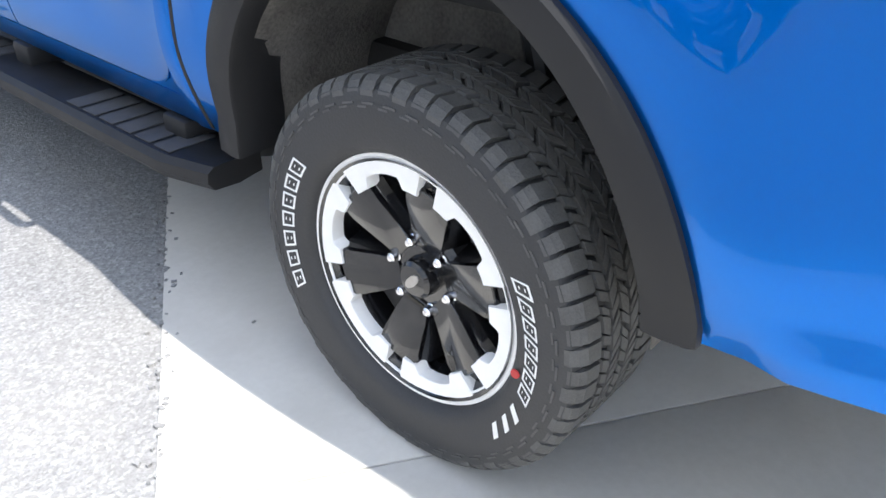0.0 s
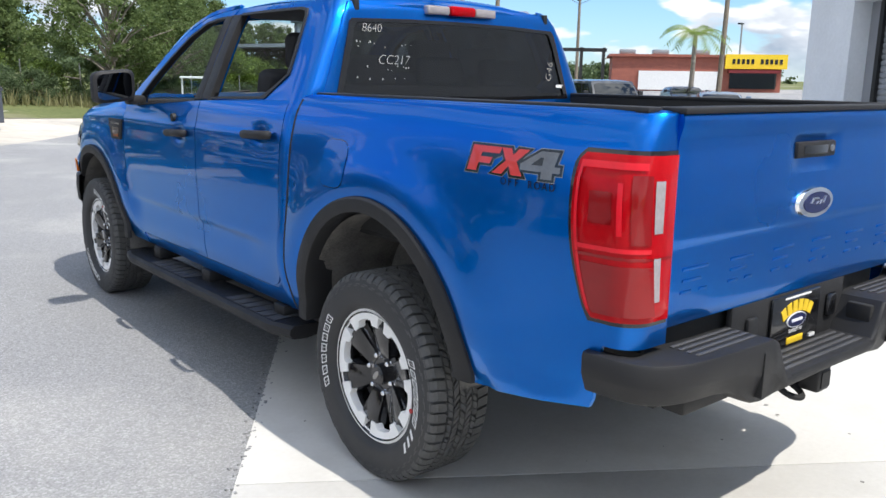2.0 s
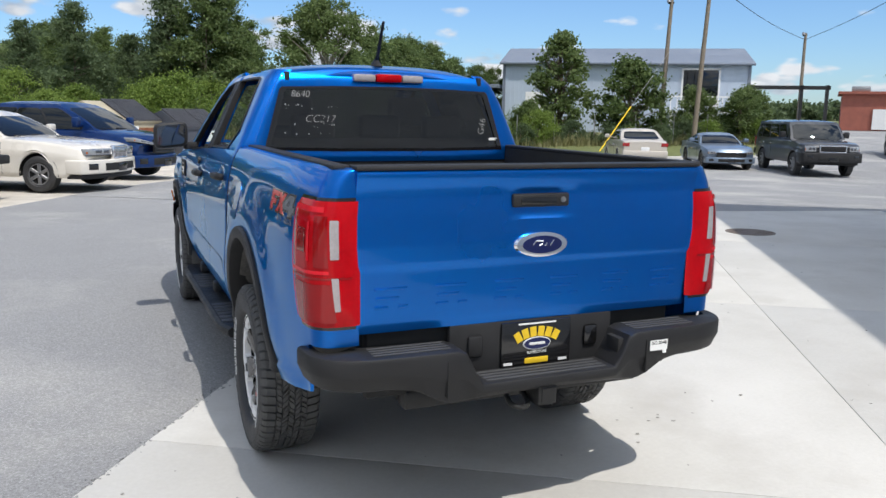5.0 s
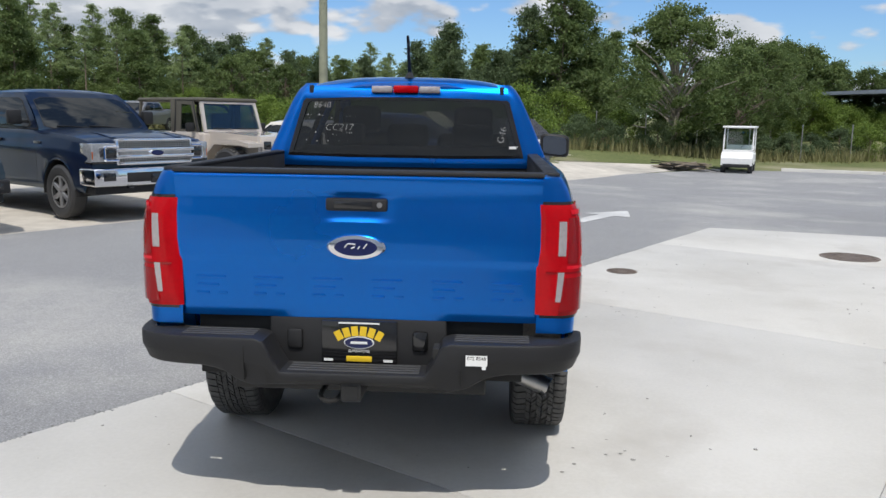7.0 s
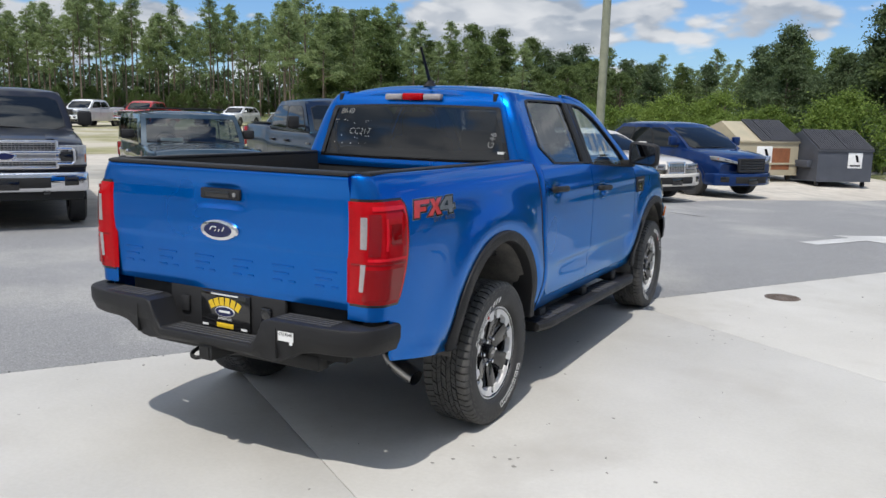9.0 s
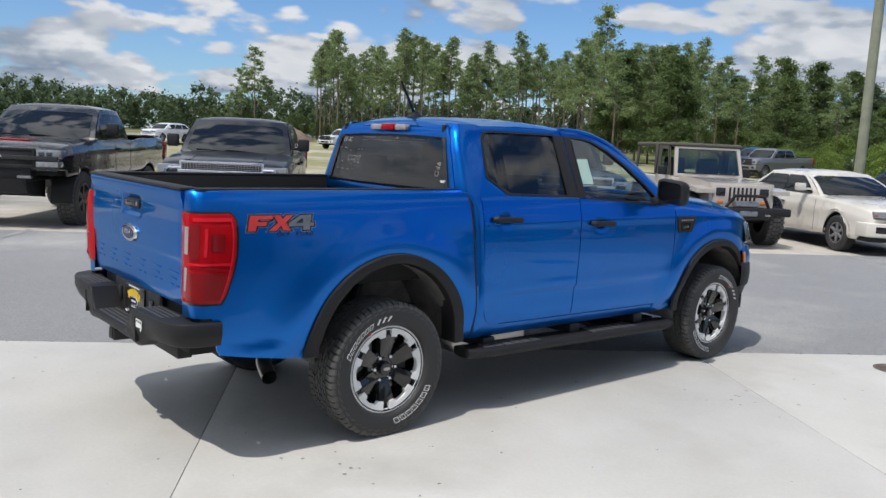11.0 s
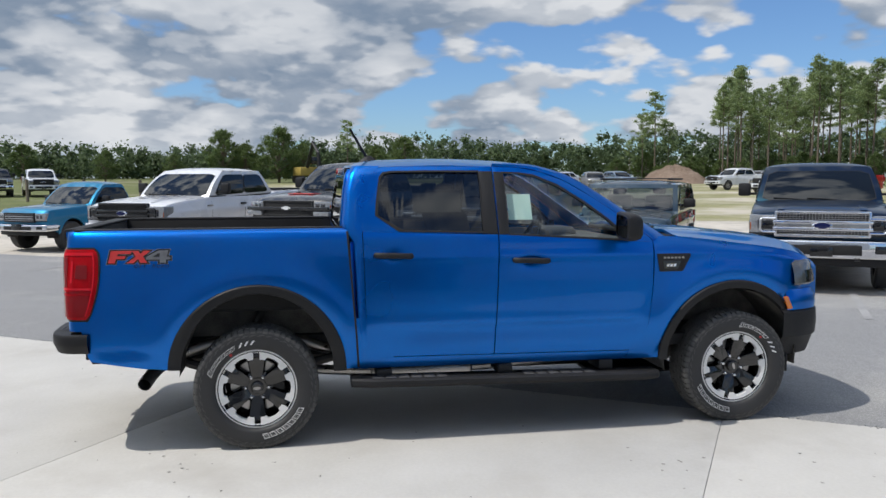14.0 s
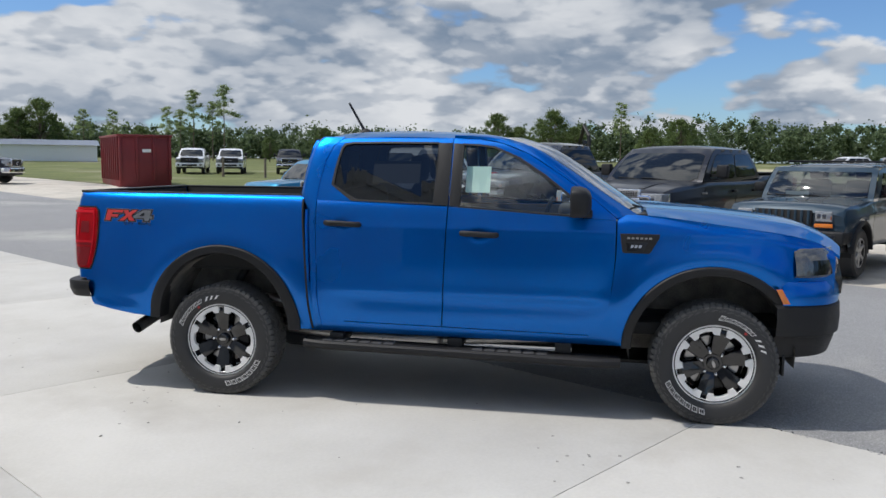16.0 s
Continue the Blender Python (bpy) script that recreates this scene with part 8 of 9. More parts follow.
rb = thing("roll_off_container", "dark red steel roll-off container on the grass", "container", facing(-30.1, -18.5, 0.75, 0.66))
part("container_body", box(-1.2, 1.2, -5.2, 0, -0.05, 2.45, 0.03), RED_STEEL, rb)
for k in range(9):
    for s in (-1, 1):
        part("side_rib", box(min(s * 1.2, s * 1.28), max(s * 1.2, s * 1.28), -0.35 - k * 0.57, -0.22 - k * 0.57, 0.3, 2.4, 0.02), RED_STEEL, rb)
for x in (-1.15, -0.4, 0.4, 1.15):
    part("end_rib", box(x - 0.06, x + 0.06, 0.0, 0.07, 0.3, 2.4, 0.02), RED_STEEL, rb)
part("top_rail", box(-1.28, 1.28, -5.25, 0.08, 2.38, 2.5, 0.03), RED_STEEL, rb)
part("end_label", box(-0.25, 0.15, 0.07, 0.08, 1.65, 1.8), PAPER, rb)

pole = thing("utility_pole", "plain greyed wooden utility pole", "utility pole", pose(-4.0, 17.0, land(-4, 17)), "utility poles")
part("pole_shaft", tube([(0, 0, -0.3), (0.05, 0.0, 6.0), (0.12, 0, 11.5)], [0.115, 0.105, 0.09], 14), POLE_GREEN, pole)
wires = []
for x, y, h, lean, arms in ((29.5, 35.8, 8.3, 0.35, True), (29.7, 33.0, 9.6, 0.55, False), (49.5, 44.2, 7.5, 0.0, True), (37.2, 22.9, 10.5, 0.35, False)):
    z = land(x, y)
    p = thing("utility_pole", "brown wooden utility pole carrying cables", "utility pole", pose(x, y, z), "utility poles")
    part("pole_shaft", tube([(0, 0, -0.3), (lean * 0.5, 0, h * 0.5), (lean, 0, h)], [0.15, 0.13, 0.10], 12), POLE_WOOD, p)
    if arms:
        part("pole_bracket", box(lean - 0.25, lean + 0.15, -0.05, 0.05, h - 0.25, h - 0.1, 0.02), DARK_METAL, p)
        part("pole_lamp", lathe([(0.001, 0.1), (0.1, 0.08), (0.14, -0.1), (0.001, -0.12)], 14, "z", m=pose(lean - 0.2, 0, h - 0.05)), STEEL, p)
    wires.append(Vector((x + lean, y, z + h - 0.5)))
for a, b in ((wires[1], wires[2]), (wires[2], wires[3]), (wires[3], Vector((44, 6, 10)))):
    pts = [a.lerp(b, t / 14) - Vector((0, 0, 0.35 * math.sin(math.pi * t / 14))) for t in range(15)]
    solo("overhead_cable", tube(pts, 0.02, 5), BLACK_PLASTIC, "thin black overhead cable between poles", "cable", "overhead cables")
guy = thing("guy_wire", "steel guy wire of a pole with a yellow lower sleeve", "guy wire")
part("wire", tube([(29.8, 35.6, 5.4), (22.6, 31.8, -0.3)], 0.012, 6), STEEL, guy)
part("sleeve", tube([(25.6, 33.38, 2.075), (22.6, 31.8, -0.3)], 0.03, 8), SIGN_YEL, guy, "yellow plastic sleeve")
lamp = thing("street_lamp", "tall grey street lamp far behind", "street lamp", pose(74.2, 44.3, land(74, 44)))
part("lamp_post", tube([(0, 0, 0), (0, 0, 6.5)], 0.09, 8), STEEL, lamp)
part("lamp_head", box(-0.6, 0.1, -0.15, 0.15, 6.4, 6.55, 0.03), DARK_METAL, lamp)

# pale blue metal building with a lean-to
house = thing("metal_building", "pale blue metal-clad building with a grey pitched roof", "building", pose(26.2, 49.7, 0.6, 0, 0, -35.2))
W_, D_, E_, R_ = 17.0, 11.0, 4.75, 6.1
part("wall", box(0, W_, 0, D_, -0.6, E_), SIDING, house, smooth=False)
part("roof", prism([(-0.4, E_ - 0.1), (D_ / 2, R_), (D_ + 0.4, E_ - 0.1), (D_ + 0.4, E_ - 0.25), (D_ / 2, R_ - 0.2), (-0.4, E_ - 0.25)], lambda a, b, d: (-0.3 + d, a, b), W_ + 0.6), ROOFING, house, smooth=False)
part("gable", prism([(0.0, E_ - 0.15), (D_ / 2, R_ - 0.15), (D_, E_ - 0.15)], lambda a, b, d: (0.01 + d, a, b), 0.1), SIDING, house, smooth=False)
part("gutter", box(-0.3, W_ + 0.3, -0.48, -0.36, E_ - 0.22, E_ - 0.08, 0.03), ROOFING, house)
for k in range(57):
    x = 0.15 + k * 0.297
    part("cladding_rib", box(x, x + 0.05, -0.035, 0.0, -0.5, E_ - 0.2), SIDING, house, smooth=False)
for x in (0.0, W_):
    part("corner_trim", box(x - 0.1, x + 0.1, -0.06, 0.1, -0.5, E_), ROOFING, house, smooth=False)
wd = part("window", box(12.6, 15.0, -0.06, 0.02, 1.8, 4.2, 0.02), CAR_GLASS, house)
for a, b, c, d in ((12.5, 15.1, 4.2, 4.32), (12.5, 15.1, 1.7, 1.82), (12.5, 12.62, 1.7, 4.3), (14.98, 15.1, 1.7, 4.3), (13.75, 13.85, 1.8, 4.2)):
    part("window_frame", box(a, b, -0.09, -0.03, c, d), WHITE, wd)
part("side_door", box(1.6, 2.9, -0.05, 0.02, -0.5, 2.6), WHITE, house)
deck = part("deck", box(11.6, 17.5, -2.2, -0.05, 1.2, 1.35), WHITE, house)
for k in range(13):
    part("baluster", box(11.7 + k * 0.42, 11.76 + k * 0.42, -2.2, -2.14, 1.35, 2.3), WHITE, deck)
part("hand_rail", box(11.6, 17.5, -2.22, -2.12, 2.28, 2.38), WHITE, deck)
for x in (11.8, 14.5, 17.3):
    part("deck_post", box(x - 0.08, x + 0.08, -2.2, -2.04, -0.5, 1.25), WHITE, deck)
for x in (17.0, 20.2, 21.8):
    part("porch_post", box(x - 0.1, x + 0.1, -1.2, -1.0, -0.5, 3.2), DARK_METAL, house)
part("porch_beam", box(17.0, 22.0, -1.2, -1.0, 2.9, 3.15), DARK_METAL, house)
lean = part("lean_to_roof", prism([(0, 3.1), (6, 2.7), (6, 2.55), (0, 2.85)], lambda a, b, d: (-0.3 - 12.5 * 0 - a * 2.05, -1.0 + d, b + 0.0), 9.0), ROOFING, house, smooth=False)
for x in (-4.5, -8.5, -11.8):
    part("lean_to_post", box(x - 0.1, x + 0.1, -0.8, -0.6, -0.6, 2.75), DARK_METAL, house)

# low red diner-shaped building with a yellow sign band; plain bars for its lettering
diner = thing("roadside_building", "low red-brick roadside building with a yellow sign band", "building", facing(60.5, 37.2, -0.75, -0.66))
part("wall", box(-4.6, 9.5, -8, 0, 0, 2.9), BRICKRED, diner, smooth=False)
part("white_band", box(0.6, 7.2, 0.0, 0.15, 0.1, 1.7), WHITE, diner, smooth=False)
part("roof_edge", box(-4.9, 9.8, -8.2, 0.3, 2.9, 3.1), BRICKRED, diner, smooth=False)
sg = part("sign_band", box(-4.9, 0.1, 0.15, 0.5, 1.95, 3.15), SIGN_YEL, diner, smooth=False)
for k in range(11):
    if k == 5:
        continue
    part("sign_bar", box(-4.5 + k * 0.38, -4.27 + k * 0.38, 0.5, 0.53, 2.35, 2.75), GLOSS_BLACK, sg)
part("shop_window", box(-4.2, -0.4, 0.02, 0.1, 0.3, 1.6), CAR_GLASS, diner)
for x in (1.0, 4.5, 7.4):
    part("roof_unit", box(x, x + 1.4, -4, -2.5, 3.1, 3.6, 0.05), STEEL, diner)
part("shop_awning", box(-4.3, -0.2, 0.0, 0.9, 1.6, 1.85), RED_STEEL, diner)
shed = thing("long_shed", "long low white shed far across the field", "shed", facing(-81.1, -65.0, 0.8, 0.6))
part("wall", box(-9, 9, -6, 0, 0, 2.0), WHITE, shed, smooth=False)
part("roof", prism([(0.3, 2.0), (-3, 2.7), (-6.3, 2.0)], lambda a, b, d: (-9.3 + d, a, b), 18.6), ROOFING, shed, smooth=False)

# golf cart, pile of boards, mound of earth, digger
cart = thing("golf_cart", "white golf cart with a roof on the verge", "golf cart", facing(9.92, 27.9, -0.35, -0.94))
part("cart_body", prism([(0.0, 0.30), (0.02, 0.58), (-0.10, 0.74), (-0.50, 0.86), (-0.62, 0.84), (-0.75, 0.40), (-1.15, 0.40), (-1.2, 0.70), (-2.2, 0.74), (-2.25, 0.30)], lambda a, b, d: (-0.58 + d, a, b), 1.16), WHITE, cart)
part("seat", box(-0.52, 0.52, -1.75, -1.2, 0.70, 0.80, 0.04), WHITE, cart, "white vinyl bench seat")
part("seat_back", box(-0.52, 0.52, -1.80, -1.72, 0.84, 1.06, 0.04), WHITE, cart)
part("front_bumper", box(-0.50, 0.50, -0.06, 0.06, 0.22, 0.36, 0.03), BLACK_PLASTIC, cart)
part("screen_rail", box(-0.54, 0.54, -0.42, -0.38, 0.86, 0.90, 0.01), WHITE, cart)
part("roof", box(-0.62, 0.62, -2.1, -0.35, 1.74, 1.82, 0.03), WHITE, cart)
for s in (-1, 1):
    part("roof_post", tube([(s * 0.54, -0.35, 0.72), (s * 0.54, -0.55, 1.75)], 0.025, 8), WHITE, cart)
    part("roof_post", tube([(s * 0.54, -1.95, 0.72), (s * 0.54, -1.9, 1.75)], 0.025, 8), WHITE, cart)
    for y in (-0.35, -1.85):
        car_wheel(cart, s * 0.50, y, 0.22, 0.18, RIM)
part("windshield", box(-0.5, 0.5, -0.50, -0.49, 0.85, 1.65), G_CLEAR, cart)
part("steering_wheel", lathe([(0.16, 0), (0.175, 0.01), (0.16, 0.02)], 18, "y", m=pose(-0.25, -0.85, 0.98, -35)), BLACK_PLASTIC, cart)
rnd = random.Random(5)
pile = thing("board_pile", "heap of weathered boards on the asphalt edge", "board pile", pose(7.9, 28.6, land(7.9, 28.6)))
for k in range(22):
    part("board", box(-0.9, 0.9, -0.07, 0.07, 0, 0.035, m=pose(rnd.gauss(0, 0.35), rnd.gauss(0, 0.25), 0.012 * k, rnd.gauss(0, 3), rnd.gauss(0, 3), rnd.gauss(0, 28))), POLE_WOOD if k % 3 else DARK_METAL, pile)
EARTH = ground_mat("earth_heap", (0.12, 0.082, 0.058), (0.24, 0.18, 0.135), 0.5, (0.4, 3.0, 0.3))
rows = []
for i in range(12):
    rr = i / 11
    rows.append([(7.5 * rr * math.cos(math.tau * k / 28), 4.0 * rr * math.sin(math.tau * k / 28), 2.5 * (1 - rr * rr) ** 1.1 * (0.85 + 0.3 * noise.noise((rr * 4, k * 0.5, 0)))) for k in range(28)])
solo("earth_mound", sheet_mesh(rows, close=True), EARTH, "brown heap of earth at the wood's edge", "earth mound", at=pose(-92.9, 49.0, land(-93, 49) - 0.1))
digger = thing("excavator", "yellow excavator far across the field", "excavator", facing(-108, 2.0, 0.9, 0.3))
part("cab_body", box(-1.4, 1.4, -3.5, 0, 1.0, 2.2, 0.1), mat("dull_yellow", (0.36, 0.26, 0.06), 0.7), digger)
part("cab", box(-1.3, -0.2, -1.2, 0.2, 2.6, 3.6, 0.1), CAR_GLASS, digger)
for s in (-1, 1):
    part("track", box(min(s * 0.8, s * 1.4), max(s * 0.8, s * 1.4), -4, 0.6, 0, 1.0, 0.3), DARK_METAL, digger)
part("boom", tube([(0.4, 0, 2.2), (0.4, 2.5, 5.5), (0.4, 4.5, 4.0), (0.4, 4.8, 1.5)], 0.25, 8), DARK_METAL, digger)
# fence posts along the verge and the field
for k in range(13):
    x, y = 3 + k * 2.4, 35.5 - 0.02 * (k - 5) ** 2 + 0.4 * math.sin(k)
    p = thing("fence_post", "thin grey steel fence post in weeds", "fence post", pose(x, y, land(x, y)), "fence posts along the verge")
    part("post_shaft", tube([(0, 0, 0), (0, 0, 1.7)], 0.03, 8), STEEL, p)
    part("post_cap", lathe([(0.001, 1.75), (0.035, 1.72), (0.035, 1.69)], 8, "z"), STEEL, p)
for k in range(5):
    x, y = -45 + 0.5 * k, -21.5 + 3.2 * k
    p = thing("wood_post", "short weathered wooden post by the far lot", "post", pose(x, y, land(x, y)), "wooden posts")
    part("post_shaft", tube([(0, 0, 0), (0, 0, 1.3)], 0.09, 8), POLE_WOOD, p)

# ---- trees, shrubs, weeds ----
def leaf_mat(name, a, b, thin=0.35):
    m = bpy.data.materials.new(name)
    m.use_nodes = True
    nt = m.node_tree
    geo = nt.nodes.new("ShaderNodeNewGeometry")
    oi = nt.nodes.new("ShaderNodeObjectInfo")
    mx = nt.nodes.new("ShaderNodeMath")
    mx.operation = "MULTIPLY_ADD"
    nt.links.new(geo.outputs["Random Per Island"], mx.inputs[0])
    mx.inputs[1].default_value = 0.75
    k = nt.nodes.new("ShaderNodeMath")
    k.operation = "MULTIPLY"
    nt.links.new(oi.outputs["Random"], k.inputs[0])
    k.inputs[1].default_value = 0.25
    nt.links.new(k.outputs[0], mx.inputs[2])
    mix = nt.nodes.new("ShaderNodeMix")
    mix.data_type = "RGBA"
    mix.inputs[6].default_value, mix.inputs[7].default_value = (*a, 1), (*b, 1)
    nt.links.new(mx.outputs[0], mix.inputs[0])
    bsdf = nt.nodes["Principled BSDF"]
    bsdf.inputs["Roughness"].default_value = 0.55
    bsdf.inputs["Specular IOR Level"].default_value = 0.3
    nt.links.new(mix.outputs[2], bsdf.inputs["Base Color"])
    tr = nt.nodes.new("ShaderNodeBsdfTranslucent")
    nt.links.new(mix.outputs[2], tr.inputs[0])
    sh = nt.nodes.new("ShaderNodeMixShader")
    sh.inputs[0].default_value = thin
    nt.links.new(bsdf.outputs[0], sh.inputs[1])
    nt.links.new(tr.outputs[0], sh.inputs[2])
    nt.links.new(sh.outputs[0], nt.nodes["Material Output"].inputs[0])
    return m


PINE_LEAF = leaf_mat("pine_needles", (0.155, 0.215, 0.095), (0.39, 0.47, 0.215), 0.55)
OAK_LEAF = leaf_mat("broad_leaves", (0.070, 0.112, 0.036), (0.195, 0.255, 0.088), 0.5)
BUSH_LEAF = leaf_mat("shrub_leaves", (0.085, 0.145, 0.024), (0.27, 0.36, 0.080), 0.45)
DARK_LEAF = leaf_mat("dark_leaves", (0.066, 0.102, 0.048), (0.165, 0.220, 0.105), 0.5)
DRY_LEAF = leaf_mat("dry_weeds", (0.13, 0.14, 0.05), (0.36, 0.33, 0.17))
BARK = mat("bark", (0.16, 0.125, 0.095), 0.95, 0, 0.3, 3, 24, 0.4)
PALE_BARK = mat("pale_bark", (0.26, 0.23, 0.19), 0.95, 0, 0.3, 3, 24, 0.4)


def leaves(clumps, size, seed, long=1.6, flat=0.7):
    """Many small leaf faces in clumps (x, y, z, r, count)."""
    rg = np.random.RandomState(seed)
    P, D = [], []
    for x, y, z, r, n in clumps:
        d = rg.normal(size=(n, 3))
        d /= np.linalg.norm(d, axis=1)[:, None]
        rad = r * np.minimum(np.abs(rg.normal(0.0, 0.62, n)) + 0.12, 1.6)
        q = d * rad[:, None] * np.array([1, 1, flat]) + np.array([x, y, z])
        P.append(q)
        D.append(d)
    P = np.concatenate(P)
    n = len(P)
    face = 0.30 * np.concatenate(D) + 0.62 * rg.normal(size=(n, 3)) + np.array([0, -0.10, 0.22])
    a = np.cross(face, rg.normal(size=(n, 3)))
    a /= np.linalg.norm(a, axis=1)[:, None] + 1e-9
    b = np.cross(face, a)
    b /= np.linalg.norm(b, axis=1)[:, None] + 1e-9
    s = size * rg.uniform(0.6, 1.35, n)[:, None]
    a, b = a * s * long / 2, b * s / 2
    verts = np.stack([P - a, P - b, P + a, P + b], 1).reshape(-1, 3)
    faces = np.arange(n * 4).reshape(-1, 4)
    return verts, faces


def leaf_object(name, clumps, size, seed, material, parent, label="", long=1.6, flat=0.7, kind=""):
    v, f = leaves(clumps, size, seed, long, flat)
    me = bpy.data.meshes.new(name)
    me.from_pydata(v.tolist(), [], f.tolist())
    me.materials.append(material)
    ob = new(name, me)
    if parent:
        ob.parent = parent
    return tagged(ob, label, kind=kind) if label or kind else ob


def pine(seed, h, crown_from=0.52, wide=2.4, n=8400, size=0.118, k=56, leaf=PINE_LEAF):
    r = random.Random(seed)
    t = thing("pine_tree", "tall slender pine with a bare trunk and high crown", "pine tree", pose(0, 0, -300), "pines at the wood's edge")
    lean = r.uniform(-0.4, 0.4)
    bm = tube([(0, 0, -0.5), (lean * 0.3, 0, h * 0.35), (lean * 0.7, 0.1, h * 0.7), (lean, 0, h * 0.97)], [0.17 * h / 18, 0.14 * h / 18, 0.09 * h / 18, 0.03], 8)
    clumps = []
    for i in range(k):
        f = crown_from + (1 - crown_from) * ((i + r.random()) / k) ** 0.85
        reach = wide * (1.0 - 0.80 * ((f - crown_from) / (1 - crown_from)) ** 1.3) * r.uniform(0.30, 1.25)
        a = r.uniform(0, math.tau)
        z = h * f
        x, y = lean * f + reach * math.cos(a), reach * math.sin(a)
        if i % 2:
            tube([(lean * f, 0, z - 0.5), (x * 0.6, y * 0.6, z - 0.2), (x, y, z)], [0.045, 0.03, 0.012], 4, bm)
        rr = r.uniform(0.5, 1.15) * (0.75 + 0.5 * (1 - f))
        clumps.append((x, y, z, rr, int(n / k * (rr / 0.8) ** 2 * r.uniform(0.7, 1.3))))
    part("trunk", bm, BARK, t)
    leaf_object("crown", clumps, size, seed, leaf, t, "airy tufts of green needles", 2.6, 0.5)
    return t


def broadleaf(seed, h, wide, n, size, leaf, low=0.18, name="oak_tree", label="broad leafy tree with a full rounded crown", kind_name="tree", group="leafy trees", clumps_n=46, bark=BARK, lump=(0.13, 0.30)):
    r = random.Random(seed)
    t = thing(name, label, kind_name, pose(0, 0, -300), group)
    bm = tube([(0, 0, -0.4), (0.05, 0, h * 0.25), (0.1, 0.05, h * 0.5), (0.05, 0, h * 0.85)], [0.026 * h, 0.020 * h, 0.013 * h, 0.004 * h], 8)
    clumps = []
    for i in range(clumps_n):
        f = low + (1 - low) * (i + r.random()) / clumps_n
        prof = math.sin(math.pi * min(1, (f - low) / (1 - low) * 0.80 + 0.16)) ** 0.8
        reach = wide * prof * (r.uniform(0.08, 1.0) ** 0.5) * r.uniform(0.85, 1.12)
        a = r.uniform(0, math.tau)
        x, y, z = reach * math.cos(a), reach * math.sin(a), h * f
        if i % 3 == 0:
            tube([(0.05, 0, z * 0.55), (x * 0.5, y * 0.5, z * 0.84), (x, y, z)], [0.009 * h, 0.006 * h, 0.002 * h], 5, bm)
        rr = wide * r.uniform(*lump)
        clumps.append((x, y, z, rr, int(n / clumps_n * (rr / (wide * sum(lump) / 2)) ** 2 * r.uniform(0.6, 1.4))))
    part("trunk", bm, bark, t)
    leaf_object("crown", clumps, size, seed, leaf, t, "clumps of small green leaves", 1.6, 0.75)
    return t


def plant(proto, x, y, s=1.0, turn=0.0, dz=0.0):
    ob = copy_thing(proto, pose(x, y, land(x, y) + dz, 0, 0, turn))
    ob.scale = (s, s, s * (0.92 + 0.16 * ((turn * 0.137) % 1)))
    return ob


rnd = random.Random(21)
pines = [pine(1, 18, 0.54), pine(2, 20, 0.60), pine(3, 16, 0.45, 2.5), pine(4, 19, 0.63, 2.1)]
lone = [pine(16, 15, 0.50, 3.0, 6500, 0.130, 34), pine(17, 16, 0.58, 2.6, 5600, 0.130, 30)]
young = [pine(5, 11, 0.15, 2.6, 20000, 0.105, 110, OAK_LEAF), pine(6, 9, 0.12, 2.3, 17000, 0.10, 100, DARK_LEAF)]
oaks = [broadleaf(7, 8.5, 4.2, 46000, 0.095, OAK_LEAF, 0.14, clumps_n=170, bark=PALE_BARK, lump=(0.08, 0.21)), broadleaf(8, 8.0, 3.6, 40000, 0.095, OAK_LEAF, 0.12, clumps_n=150, lump=(0.08, 0.21))]
cones = [broadleaf(9, 6.4, 1.9, 13000, 0.125, OAK_LEAF, 0.05, "young_tree", "young pointed leafy tree on the verge", "young tree", "young trees on the verge", 150), broadleaf(10, 4.8, 2.1, 12000, 0.125, OAK_LEAF, 0.04, "young_tree", "young rounded leafy tree on the verge", "young tree", "young trees on the verge", 130)]
bushes = [broadleaf(11, 2.6, 1.9, 12000, 0.072, BUSH_LEAF, 0.03, "shrub", "wild light-green shrub in the hedge", "shrub", "shrubs behind the lot", 60, lump=(0.16, 0.34)), broadleaf(12, 2.1, 1.7, 10000, 0.070, DARK_LEAF, 0.03, "shrub", "dark green wild shrub in the hedge", "shrub", "shrubs behind the lot", 52, lump=(0.16, 0.34)), broadleaf(13, 3.6, 2.2, 14000, 0.080, BUSH_LEAF, 0.04, "shrub", "tall light-green shrub in the hedge", "shrub", "shrubs behind the lot", 70, lump=(0.16, 0.34))]
wide_t = [broadleaf(14, 9, 3.8, 22000, 0.135, OAK_LEAF, 0.10, clumps_n=130, lump=(0.10, 0.24)), broadleaf(15, 8, 3.0, 19000, 0.13, OAK_LEAF, 0.15, clumps_n=120, lump=(0.10, 0.24))]

# the near wood behind the verge
for x, y, s, k in ((9.2, 35.8, 0.84, 0), (12.9, 38.6, 0.68, 1), (15.8, 44.5, 0.72, 1), (18.4, 50.0, 0.66, 0), (21.5, 56, 0.78, 1), (6.6, 47.0, 0.78, 1)):
    plant(oaks[k], x, y, s, rnd.uniform(0, 360))
for x, y, s, k in ((4.1, 41.8, 0.80, 0), (5.3, 43.5, 0.74, 0), (2.6, 44.0, 0.78, 1), (-0.7, 62, 0.60, 0), (1.0, 68, 0.64, 0), (-3.6, 67, 0.72, 0), (-6, 64, 0.74, 1), (9.5, 60, 0.7, 0)):
    plant(young[k], x, y, s, rnd.uniform(0, 360))
